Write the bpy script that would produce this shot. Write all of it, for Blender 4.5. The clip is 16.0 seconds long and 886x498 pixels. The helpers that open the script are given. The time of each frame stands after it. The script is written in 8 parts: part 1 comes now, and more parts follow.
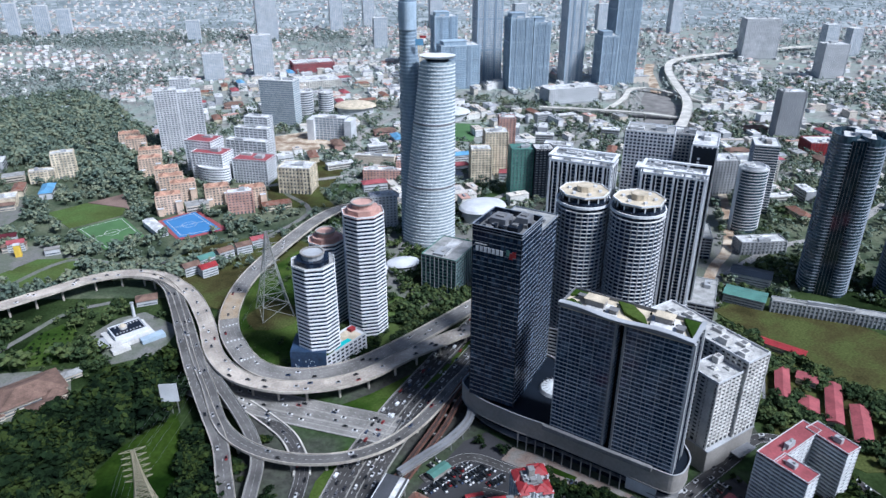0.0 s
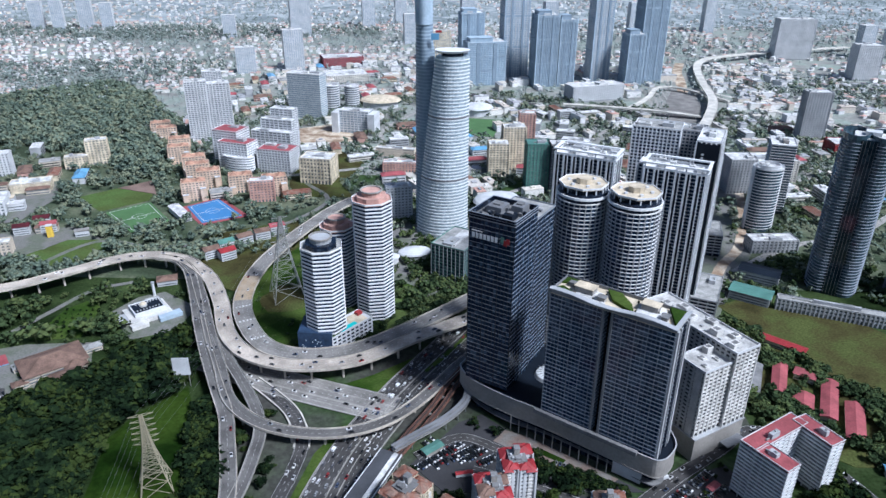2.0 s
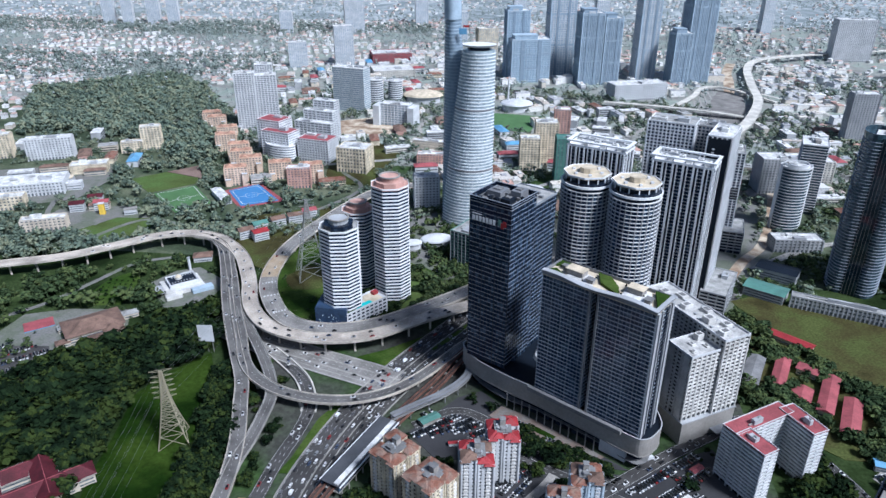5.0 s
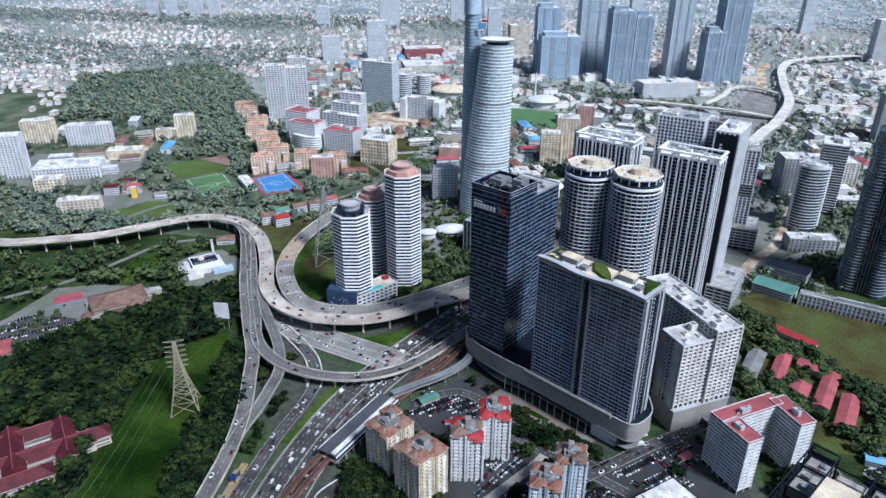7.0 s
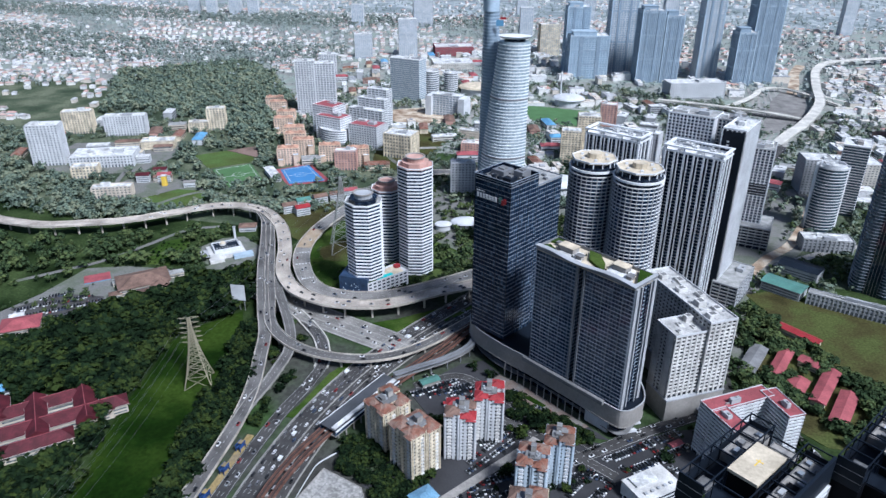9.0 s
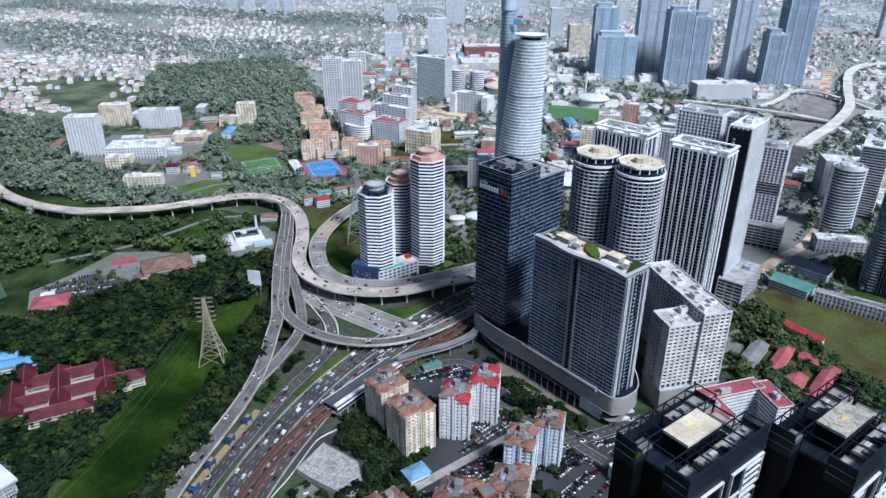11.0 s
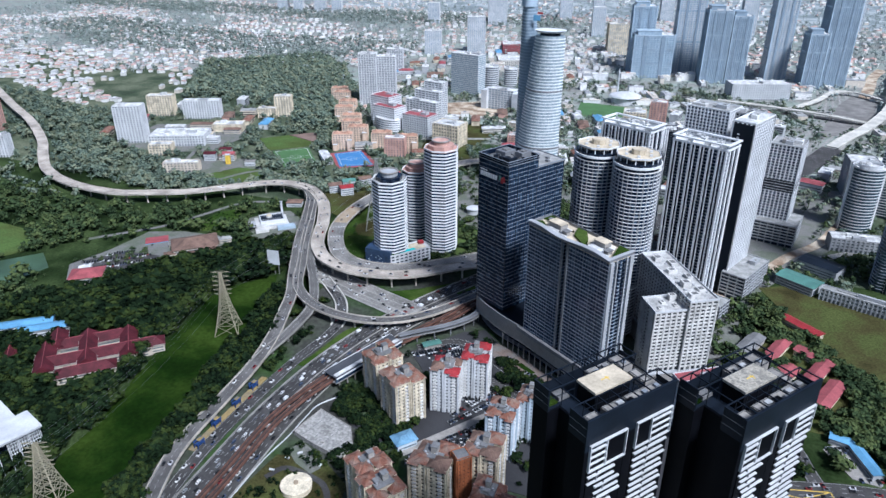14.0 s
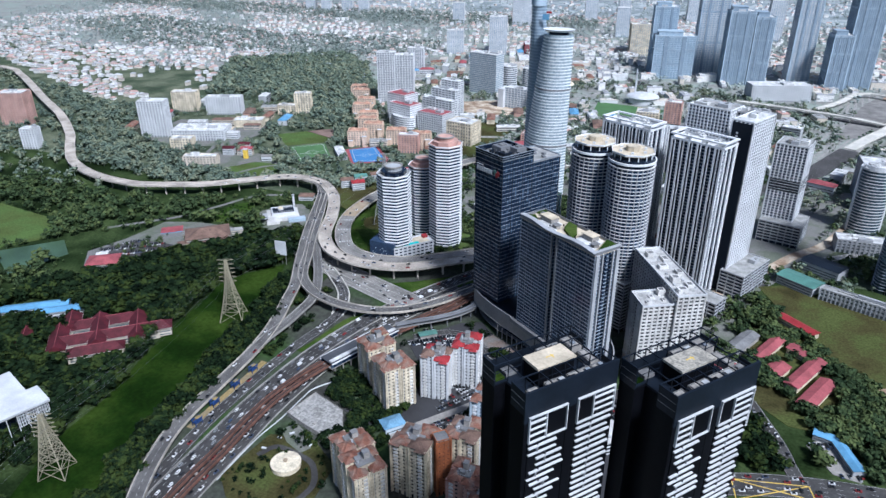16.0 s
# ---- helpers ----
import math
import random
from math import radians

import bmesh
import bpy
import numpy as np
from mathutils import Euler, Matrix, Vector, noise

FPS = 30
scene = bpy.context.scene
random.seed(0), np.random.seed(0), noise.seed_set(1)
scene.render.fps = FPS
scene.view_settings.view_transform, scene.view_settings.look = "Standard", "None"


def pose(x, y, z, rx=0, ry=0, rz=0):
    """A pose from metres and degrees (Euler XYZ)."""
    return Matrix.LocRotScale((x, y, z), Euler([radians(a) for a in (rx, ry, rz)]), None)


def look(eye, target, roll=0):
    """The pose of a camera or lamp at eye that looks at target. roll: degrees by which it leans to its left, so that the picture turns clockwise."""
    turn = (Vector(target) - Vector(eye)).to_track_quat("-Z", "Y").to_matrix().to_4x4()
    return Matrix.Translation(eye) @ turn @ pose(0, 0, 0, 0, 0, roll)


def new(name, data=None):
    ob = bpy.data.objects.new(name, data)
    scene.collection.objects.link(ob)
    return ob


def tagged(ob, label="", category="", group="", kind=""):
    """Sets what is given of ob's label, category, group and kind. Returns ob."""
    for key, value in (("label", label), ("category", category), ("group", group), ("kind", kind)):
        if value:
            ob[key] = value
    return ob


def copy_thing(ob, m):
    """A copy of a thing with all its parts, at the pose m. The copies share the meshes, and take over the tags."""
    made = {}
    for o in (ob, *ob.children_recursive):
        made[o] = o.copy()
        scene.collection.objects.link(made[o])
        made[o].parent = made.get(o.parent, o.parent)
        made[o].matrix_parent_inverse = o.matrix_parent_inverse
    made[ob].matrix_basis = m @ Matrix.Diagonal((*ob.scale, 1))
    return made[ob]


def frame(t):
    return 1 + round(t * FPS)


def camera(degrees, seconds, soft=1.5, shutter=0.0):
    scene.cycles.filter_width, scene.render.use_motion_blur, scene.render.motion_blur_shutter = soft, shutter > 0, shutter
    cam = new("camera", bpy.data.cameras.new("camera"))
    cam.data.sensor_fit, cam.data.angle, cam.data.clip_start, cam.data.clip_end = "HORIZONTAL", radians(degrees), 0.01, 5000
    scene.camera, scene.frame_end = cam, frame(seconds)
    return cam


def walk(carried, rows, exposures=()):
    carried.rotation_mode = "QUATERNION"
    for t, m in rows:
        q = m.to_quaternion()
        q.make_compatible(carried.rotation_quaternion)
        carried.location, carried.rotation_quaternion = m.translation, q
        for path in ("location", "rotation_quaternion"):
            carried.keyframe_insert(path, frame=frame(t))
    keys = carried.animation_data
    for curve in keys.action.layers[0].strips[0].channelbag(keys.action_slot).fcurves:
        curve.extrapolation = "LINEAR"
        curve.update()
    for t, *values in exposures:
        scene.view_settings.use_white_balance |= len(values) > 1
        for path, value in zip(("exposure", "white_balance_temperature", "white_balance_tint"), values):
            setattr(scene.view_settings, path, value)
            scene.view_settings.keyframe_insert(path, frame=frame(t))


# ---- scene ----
cam = camera(65.4, 16.0)
PATH = [
    (0, (-6.617, 5.36, 350.392), (-6.573, 7.166, 349.534), 0.1),
    (0.5, (-0.571, 0.404, 350.395), (-0.55, 2.209, 349.535), 0.2),
    (1, (5.529, -4.591, 350.399), (5.528, -2.786, 349.539), 0.2),
    (1.5, (11.752, -9.64, 350.405), (11.727, -7.836, 349.542), 0.2),
    (2, (18.171, -14.693, 350.415), (18.122, -12.89, 349.551), 0.3),
    (2.5, (24.804, -19.694, 350.422), (24.729, -17.892, 349.558), 0.3),
    (3, (31.635, -24.587, 350.416), (31.535, -22.787, 349.55), 0.4),
    (3.5, (38.62, -29.363, 350.395), (38.494, -27.566, 349.528), 0.4),
    (4, (45.734, -33.962, 350.345), (45.581, -32.166, 349.478), 0.3),
    (6.5, (81.91, -55.999, 349.534), (81.625, -54.221, 348.663), 0.2),
    (7, (89.15, -60.259, 349.45), (88.841, -58.486, 348.577), 0.3),
    (7.5, (96.391, -64.434, 349.372), (96.057, -62.666, 348.499), 0.3),
    (8, (103.616, -68.532, 349.304), (103.257, -66.769, 348.43), 0.3),
    (8.5, (110.917, -72.512, 349.238), (110.533, -70.755, 348.364), 0.3),
    (9, (118.364, -76.349, 349.164), (117.957, -74.597, 348.29), 0.3),
    (11.5, (156.411, -94.854, 348.305), (155.884, -93.133, 347.434), 0.2),
    (12, (164.215, -98.295, 348.224), (163.664, -96.581, 347.352), 0.2),
    (12.5, (172.187, -101.443, 348.157), (171.615, -99.737, 347.284), 0.1),
    (13, (180.3, -104.247, 348.11), (179.708, -102.548, 347.237), 0.1),
    (13.5, (188.497, -106.665, 348.091), (187.886, -104.973, 347.218), 0.0),
    (14, (196.777, -108.699, 348.089), (196.145, -107.014, 347.216), -0.0),
    (14.5, (205.104, -110.39, 348.103), (204.454, -108.712, 347.23), -0.1),
    (15, (213.475, -111.782, 348.122), (212.804, -110.113, 347.25), -0.1),
    (15.5, (221.807, -112.938, 348.151), (221.116, -111.276, 347.279), -0.1),
    (16, (230.116, -113.997, 348.175), (229.407, -112.342, 347.303), -0.1),
]
walk(cam, [(t, look(eye, target, roll)) for t, eye, target, roll in PATH], [(0, 0.53, 5420, 12)])

# ---- light ----
GZ = -10.0
SUN_EL, SUN_AZ = 50.0, 124.0      # degrees; azimuth clockwise from +y
world = bpy.data.worlds.new("sky")
scene.world = world
world.use_nodes = True
wn = world.node_tree
sky = wn.nodes.new("ShaderNodeTexSky")
sky.sky_type = 'NISHITA'
sky.sun_disc = False
sky.sun_elevation = radians(SUN_EL)
sky.sun_rotation = radians(SUN_AZ)
sky.dust_density = 1.5
sky.air_density = 1.0
wn.links.new(sky.outputs[0], wn.nodes["Background"].inputs[0])
wn.nodes["Background"].inputs[1].default_value = 0.058
sun_data = bpy.data.lights.new("sun", 'SUN')
sun_data.energy = 4.1
sun_data.angle = radians(12)
sun_data.color = (1.0, 0.97, 0.92)
sun = new("sun", sun_data)
_az, _el = radians(SUN_AZ), radians(SUN_EL)
sun.matrix_world = look((math.sin(_az) * math.cos(_el) * 900, math.cos(_az) * math.cos(_el) * 900, math.sin(_el) * 900), (0, 0, 0))

# ---- materials ----
def mat(name, color, rough=0.8, metal=0.0, spread=0.25, big=0.03, small=0.6, bump=0.15, spec=0.3, tint=None, rnd=0.0, coat=0.0):
    """A surface with stains at a large scale, grain at a small one and fine relief."""
    m = bpy.data.materials.new(name)
    m.use_nodes = True
    nt = m.node_tree
    n, l = nt.nodes, nt.links
    b = n["Principled BSDF"]
    b.inputs["Roughness"].default_value = rough
    b.inputs["Metallic"].default_value = metal
    b.inputs["Specular IOR Level"].default_value = spec
    b.inputs["Coat Weight"].default_value = coat
    geo = n.new("ShaderNodeNewGeometry")
    n1 = n.new("ShaderNodeTexNoise")
    n1.inputs["Scale"].default_value = big
    n1.inputs["Detail"].default_value = 4
    n2 = n.new("ShaderNodeTexNoise")
    n2.inputs["Scale"].default_value = small
    n2.inputs["Detail"].default_value = 5
    l.new(geo.outputs["Position"], n1.inputs["Vector"])
    l.new(geo.outputs["Position"], n2.inputs["Vector"])
    r1 = n.new("ShaderNodeMapRange")
    r1.inputs[1].default_value, r1.inputs[2].default_value = 0.35, 0.65
    r1.inputs[3].default_value, r1.inputs[4].default_value = 1 - spread, 1 + spread
    l.new(n1.outputs[0], r1.inputs[0])
    r2 = n.new("ShaderNodeMapRange")
    r2.inputs[1].default_value, r2.inputs[2].default_value = 0.3, 0.7
    r2.inputs[3].default_value, r2.inputs[4].default_value = 1 - spread * .7, 1 + spread * .7
    l.new(n2.outputs[0], r2.inputs[0])
    mul = n.new("ShaderNodeMath")
    mul.operation = 'MULTIPLY'
    l.new(r1.outputs[0], mul.inputs[0])
    l.new(r2.outputs[0], mul.inputs[1])
    sc = n.new("ShaderNodeVectorMath")
    sc.operation = 'SCALE'
    base = n.new("ShaderNodeMix")
    base.data_type = 'RGBA'
    base.inputs[6].default_value = (*color, 1)
    base.inputs[7].default_value = (*(tint or color), 1)
    base.inputs[0].default_value = 0
    if tint:
        l.new(n1.outputs[0], r1.inputs[0])
        rr = n.new("ShaderNodeMapRange")
        rr.inputs[1].default_value, rr.inputs[2].default_value = 0.4, 0.6
        l.new(n1.outputs[0], rr.inputs[0])
        if rnd:
            oi = n.new("ShaderNodeObjectInfo")
            l.new(oi.outputs["Random"], base.inputs[0])
        else:
            l.new(rr.outputs[0], base.inputs[0])
    l.new(base.outputs[2], sc.inputs[0])
    l.new(mul.outputs[0], sc.inputs["Scale"])
    l.new(sc.outputs[0], b.inputs["Base Color"])
    if bump:
        bp = n.new("ShaderNodeBump")
        bp.inputs["Strength"].default_value = bump
        bp.inputs["Distance"].default_value = 0.3
        l.new(n2.outputs[0], bp.inputs["Height"])
        l.new(bp.outputs[0], b.inputs["Normal"])
    return m


def glass(name, dark, light, cell=(3.0, 3.0, 3.3), share=0.35, rough=0.12, spec=0.6):
    """Dark glazing, each pane a little different: blinds, curtains, empty rooms."""
    m = bpy.data.materials.new(name)
    m.use_nodes = True
    nt = m.node_tree
    n, l = nt.nodes, nt.links
    b = n["Principled BSDF"]
    tc = n.new("ShaderNodeTexCoord")
    dv = n.new("ShaderNodeVectorMath")
    dv.operation = 'DIVIDE'
    dv.inputs[1].default_value = cell
    fl = n.new("ShaderNodeVectorMath")
    fl.operation = 'FLOOR'
    wnz = n.new("ShaderNodeTexWhiteNoise")
    l.new(tc.outputs["Object"], dv.inputs[0])
    l.new(dv.outputs[0], fl.inputs[0])
    l.new(fl.outputs[0], wnz.inputs["Vector"])
    ramp = n.new("ShaderNodeMapRange")
    ramp.inputs[1].default_value, ramp.inputs[2].default_value = 1 - share, 1.0
    l.new(wnz.outputs["Value"], ramp.inputs[0])
    mx = n.new("ShaderNodeMix")
    mx.data_type = 'RGBA'
    mx.inputs[6].default_value = (*dark, 1)
    mx.inputs[7].default_value = (*light, 1)
    l.new(ramp.outputs[0], mx.inputs[0])
    l.new(mx.outputs[2], b.inputs["Base Color"])
    b.inputs["Roughness"].default_value = rough
    b.inputs["Specular IOR Level"].default_value = spec
    nz = n.new("ShaderNodeTexNoise")
    nz.inputs["Scale"].default_value = 0.35
    bp = n.new("ShaderNodeBump")
    bp.inputs["Strength"].default_value = 0.05
    l.new(tc.outputs["Object"], nz.inputs["Vector"])
    l.new(nz.outputs[0], bp.inputs["Height"])
    l.new(bp.outputs[0], b.inputs["Normal"])
    return m


def foliage(name, a, b_, c=None):
    """Leaves: each tree its own green, each clump a shade of it."""
    m = bpy.data.materials.new(name)
    m.use_nodes = True
    n, l = m.node_tree.nodes, m.node_tree.links
    b = n["Principled BSDF"]
    b.inputs["Roughness"].default_value = 0.9
    b.inputs["Specular IOR Level"].default_value = 0.02
    geo = n.new("ShaderNodeNewGeometry")
    nz = n.new("ShaderNodeTexNoise")
    nz.inputs["Scale"].default_value = 0.07
    nz.inputs["Detail"].default_value = 3
    l.new(geo.outputs["Position"], nz.inputs["Vector"])
    fine = n.new("ShaderNodeTexNoise")
    fine.inputs["Scale"].default_value = 1.1
    fine.inputs["Detail"].default_value = 4
    l.new(geo.outputs["Position"], fine.inputs["Vector"])
    ad = n.new("ShaderNodeMath")
    ad.operation = 'ADD'
    tone = n.new("ShaderNodeAttribute")
    tone.attribute_name = "tone"
    mx = n.new("ShaderNodeMath")
    mx.operation = 'MULTIPLY_ADD'
    mx.inputs[1].default_value = 0.45
    l.new(geo.outputs["Random Per Island"], mx.inputs[0])
    l.new(tone.outputs["Fac"], mx.inputs[2])
    l.new(mx.outputs[0], ad.inputs[0])
    l.new(nz.outputs[0], ad.inputs[1])
    ramp = n.new("ShaderNodeValToRGB")
    ramp.color_ramp.elements[0].position = 0.38
    ramp.color_ramp.elements[0].color = (*a, 1)
    ramp.color_ramp.elements[1].position = 0.70
    ramp.color_ramp.elements[1].color = (*b_, 1)
    if c:
        e = ramp.color_ramp.elements.new(0.82)
        e.color = (*c, 1)
    hv = n.new("ShaderNodeMath")
    hv.operation = 'DIVIDE'
    hv.inputs[1].default_value = 1.5
    l.new(ad.outputs[0], hv.inputs[0])
    l.new(hv.outputs[0], ramp.inputs[0])
    mr = n.new("ShaderNodeMapRange")
    mr.inputs[1].default_value, mr.inputs[2].default_value = 0.3, 0.7
    mr.inputs[3].default_value, mr.inputs[4].default_value = 0.6, 1.3
    l.new(fine.outputs[0], mr.inputs[0])
    sc = n.new("ShaderNodeVectorMath")
    sc.operation = 'SCALE'
    l.new(ramp.outputs[0], sc.inputs[0])
    l.new(mr.outputs[0], sc.inputs["Scale"])
    l.new(sc.outputs[0], b.inputs["Base Color"])
    bp = n.new("ShaderNodeBump")
    bp.inputs["Strength"].default_value = 0.6
    bp.inputs["Distance"].default_value = 0.6
    l.new(fine.outputs[0], bp.inputs["Height"])
    l.new(bp.outputs[0], b.inputs["Normal"])
    return m


def many(name, colors, rough=0.7, by="island", spec=0.4, coat=0.0):
    """One of several paints, by island of the mesh or by object."""
    m = bpy.data.materials.new(name)
    m.use_nodes = True
    n, l = m.node_tree.nodes, m.node_tree.links
    b = n["Principled BSDF"]
    b.inputs["Roughness"].default_value = rough
    b.inputs["Specular IOR Level"].default_value = spec
    b.inputs["Coat Weight"].default_value = coat
    src = n.new("ShaderNodeNewGeometry") if by == "island" else n.new("ShaderNodeObjectInfo")
    ramp = n.new("ShaderNodeValToRGB")
    ramp.color_ramp.interpolation = 'CONSTANT'
    el = ramp.color_ramp.elements
    for i, c in enumerate(colors):
        e = el[i] if i < 2 else el.new(i / len(colors))
        e.position = i / len(colors)
        e.color = (*c, 1)
    l.new(src.outputs["Random Per Island" if by == "island" else "Random"], ramp.inputs[0])
    geo = n.new("ShaderNodeNewGeometry")
    nz = n.new("ShaderNodeTexNoise")
    nz.inputs["Scale"].default_value = 0.5
    nz.inputs["Detail"].default_value = 5
    l.new(geo.outputs["Position"], nz.inputs["Vector"])
    mr = n.new("ShaderNodeMapRange")
    mr.inputs[1].default_value, mr.inputs[2].default_value = 0.3, 0.7
    mr.inputs[3].default_value, mr.inputs[4].default_value = 0.75, 1.2
    l.new(nz.outputs[0], mr.inputs[0])
    sc = n.new("ShaderNodeVectorMath")
    sc.operation = 'SCALE'
    l.new(ramp.outputs[0], sc.inputs[0])
    l.new(mr.outputs[0], sc.inputs["Scale"])
    l.new(sc.outputs[0], b.inputs["Base Color"])
    return m


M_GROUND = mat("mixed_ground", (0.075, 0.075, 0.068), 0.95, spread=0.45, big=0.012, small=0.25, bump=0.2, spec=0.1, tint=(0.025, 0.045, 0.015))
# far ground mixed paler than the near one, haze put into its colour
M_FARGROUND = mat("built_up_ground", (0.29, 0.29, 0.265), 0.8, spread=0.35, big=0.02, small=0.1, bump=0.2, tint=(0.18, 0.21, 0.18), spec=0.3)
M_ASPHALT = mat("asphalt", (0.034, 0.034, 0.037), 0.85, spread=0.2, big=0.05, small=0.9)
M_ASPHALT2 = mat("worn_asphalt", (0.050, 0.048, 0.047), 0.85, spread=0.3, big=0.06, small=0.8)
M_CONC = mat("concrete", (0.27, 0.255, 0.235), 0.85, spread=0.25, big=0.08, small=0.7)
M_CONCP = mat("pale_concrete", (0.5, 0.48, 0.43), 0.85, spread=0.2, big=0.05, small=0.5)
M_CONCT = mat("weathered_concrete", (0.42, 0.38, 0.325), 0.85, spread=0.28, big=0.06, small=0.5)
M_KERB = mat("grey_kerb_concrete", (0.26, 0.25, 0.23), 0.85, spread=0.25, big=0.06, small=0.6)
M_DECK = mat("concrete_deck", (0.375, 0.33, 0.28), 0.85, spread=0.3, big=0.05, small=0.6)
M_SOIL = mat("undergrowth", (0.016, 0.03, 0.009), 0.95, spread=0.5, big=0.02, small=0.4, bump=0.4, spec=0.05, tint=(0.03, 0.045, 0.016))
M_CONCD = mat("dark_concrete", (0.16, 0.16, 0.16), 0.85, spread=0.25, big=0.06, small=0.6)
M_WHITE = mat("white_paint", (0.68, 0.69, 0.70), 0.6, spread=0.1, big=0.06, small=0.9, bump=0.05)
M_CREAM = mat("cream_paint", (0.56, 0.49, 0.365), 0.7, spread=0.28, big=0.1, small=0.8, bump=0.05)
M_OLIVE = mat("weathered_zinc", (0.30, 0.27, 0.19), 0.6, 0.2, spread=0.15, small=1.5, bump=0.05)
M_PAVING = mat("grey_paving", (0.20, 0.195, 0.185), 0.85, spread=0.3, big=0.04, small=0.5, tint=(0.09, 0.10, 0.075))
M_BEIGE = mat("beige_render", (0.5, 0.44, 0.36), 0.75, spread=0.15, big=0.06, small=0.8, bump=0.05)
M_OFFW = mat("off_white_render", (0.52, 0.53, 0.54), 0.65, spread=0.12, big=0.06, small=0.9, bump=0.05)
M_GREYP = mat("grey_paint", (0.34, 0.35, 0.36), 0.6, spread=0.15, big=0.05, small=0.7, bump=0.05)
M_MIDGREY = mat("mid_grey_aluminium", (0.17, 0.175, 0.185), 0.5, spread=0.15, big=0.05, small=0.7, bump=0.05)
M_SILVER = mat("silver_panels", (0.66, 0.69, 0.70), 0.45, 0.0, spread=0.1, big=0.05, small=0.7, bump=0.04)
# panels tinted pale blue so distant towers look hazed
M_HAZED = mat("pale_blue_grey_panels", (0.35, 0.435, 0.51), 0.6, spread=0.12, big=0.05, small=0.5, bump=0.04)
M_CLAD = mat("taupe_cladding", (0.25, 0.237, 0.22), 0.6, spread=0.15, big=0.04, small=0.5, bump=0.04)
M_BLUEGREY = mat("blue_grey_aluminium", (0.34, 0.385, 0.44), 0.5, spread=0.15, big=0.05, small=0.7, bump=0.04)
M_DKGREY = mat("charcoal_cladding", (0.0085, 0.0125, 0.020), 0.5, spread=0.2, big=0.05, small=0.6, bump=0.05, spec=0.18)
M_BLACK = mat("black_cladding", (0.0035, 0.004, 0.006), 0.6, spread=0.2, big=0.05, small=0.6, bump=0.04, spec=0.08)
M_STEEL = mat("galvanised_steel", (0.42, 0.42, 0.40), 0.5, 0.6, spread=0.15, small=1.5, bump=0.05)
M_TERRA = mat("terracotta_tiles", (0.24, 0.10, 0.065), 0.8, spread=0.4, big=0.18, small=1.2, tint=(0.15, 0.10, 0.078))
M_RED = mat("red_metal_roof", (0.25, 0.026, 0.03), 0.55, spread=0.2, big=0.1, small=0.8)
M_PINK = mat("faded_red_roof", (0.27, 0.07, 0.077), 0.65, spread=0.2, big=0.1, small=0.8)
M_MAROON = mat("maroon_tiles", (0.066, 0.010, 0.015), 0.7, spread=0.3, big=0.12, small=1.0)
M_BROWN = mat("brown_tiles", (0.15, 0.095, 0.072), 0.8, spread=0.3, big=0.1, small=1.0)
M_TEAL = mat("pale_green_metal_roof", (0.085, 0.19, 0.16), 0.5, spread=0.15, big=0.08, small=0.6)
M_BLUE = mat("blue_metal_roof", (0.12, 0.28, 0.44), 0.5, spread=0.15, big=0.08, small=0.6)
M_NAVY = mat("navy_wall", (0.025, 0.045, 0.085), 0.5, spread=0.3, big=0.1)
M_LIGHTBLUE = mat("pale_blue_paint", (0.44, 0.51, 0.57), 0.7, spread=0.15, big=0.08, small=0.8)
M_ORANGE = mat("orange_brick", (0.30, 0.10, 0.04), 0.8, spread=0.3, big=0.1, small=1.2)
M_SALMON = mat("salmon_render", (0.44, 0.27, 0.225), 0.75, spread=0.2, big=0.08, small=0.8)
M_GRASS = mat("mown_grass", (0.028, 0.060, 0.009), 0.95, spread=0.35, big=0.03, small=0.5, bump=0.4, spec=0.05, tint=(0.045, 0.068, 0.015))
M_GRASSD = mat("dark_grass", (0.0095, 0.026, 0.0032), 0.95, spread=0.4, big=0.02, small=0.35, bump=0.5, spec=0.03, tint=(0.020, 0.036, 0.0055))
M_GRASSY = mat("dry_grass", (0.070, 0.064, 0.025), 0.95, spread=0.5, big=0.03, small=0.5, bump=0.3, spec=0.05, tint=(0.045, 0.054, 0.017))
M_TURF = mat("sports_turf", (0.07, 0.145, 0.055), 0.9, spread=0.1, big=0.05, small=0.6)
M_BLUETURF = mat("blue_turf", (0.055, 0.18, 0.38), 0.8, spread=0.08, big=0.05, small=0.6)
M_DIRT = mat("bare_earth", (0.30, 0.21, 0.14), 0.95, spread=0.3, big=0.06, small=0.7, tint=(0.4, 0.34, 0.26))
M_WATER = mat("algae_green_pond", (0.055, 0.095, 0.055), 0.4, spread=0.25, bump=0.05)
M_POOL = mat("pool_water", (0.05, 0.5, 0.5), 0.1, spread=0.1, bump=0.05)
M_PAVE = mat("pink_paving", (0.20, 0.15, 0.125), 0.85, spread=0.3, big=0.1, small=0.8, tint=(0.13, 0.12, 0.11))
M_RAILBED = mat("track_ballast", (0.035, 0.028, 0.026), 0.9, spread=0.3, small=1.5)
M_RAIL = mat("rusty_rail_bed", (0.125, 0.062, 0.045), 0.85, spread=0.3, big=0.15, small=1.0)
M_LINE = mat("road_paint", (0.42, 0.42, 0.41), 0.7, spread=0.15, small=1.0, bump=0)
M_YLINE = mat("yellow_road_paint", (0.65, 0.45, 0.08), 0.7, spread=0.2, small=1.0, bump=0)
M_ROOFW = mat("pale_flat_roof", (0.52, 0.52, 0.51), 0.8, spread=0.3, big=0.12, small=0.8)
M_ROOFG = mat("grey_flat_roof", (0.28, 0.28, 0.27), 0.85, spread=0.25, big=0.12, small=0.8)
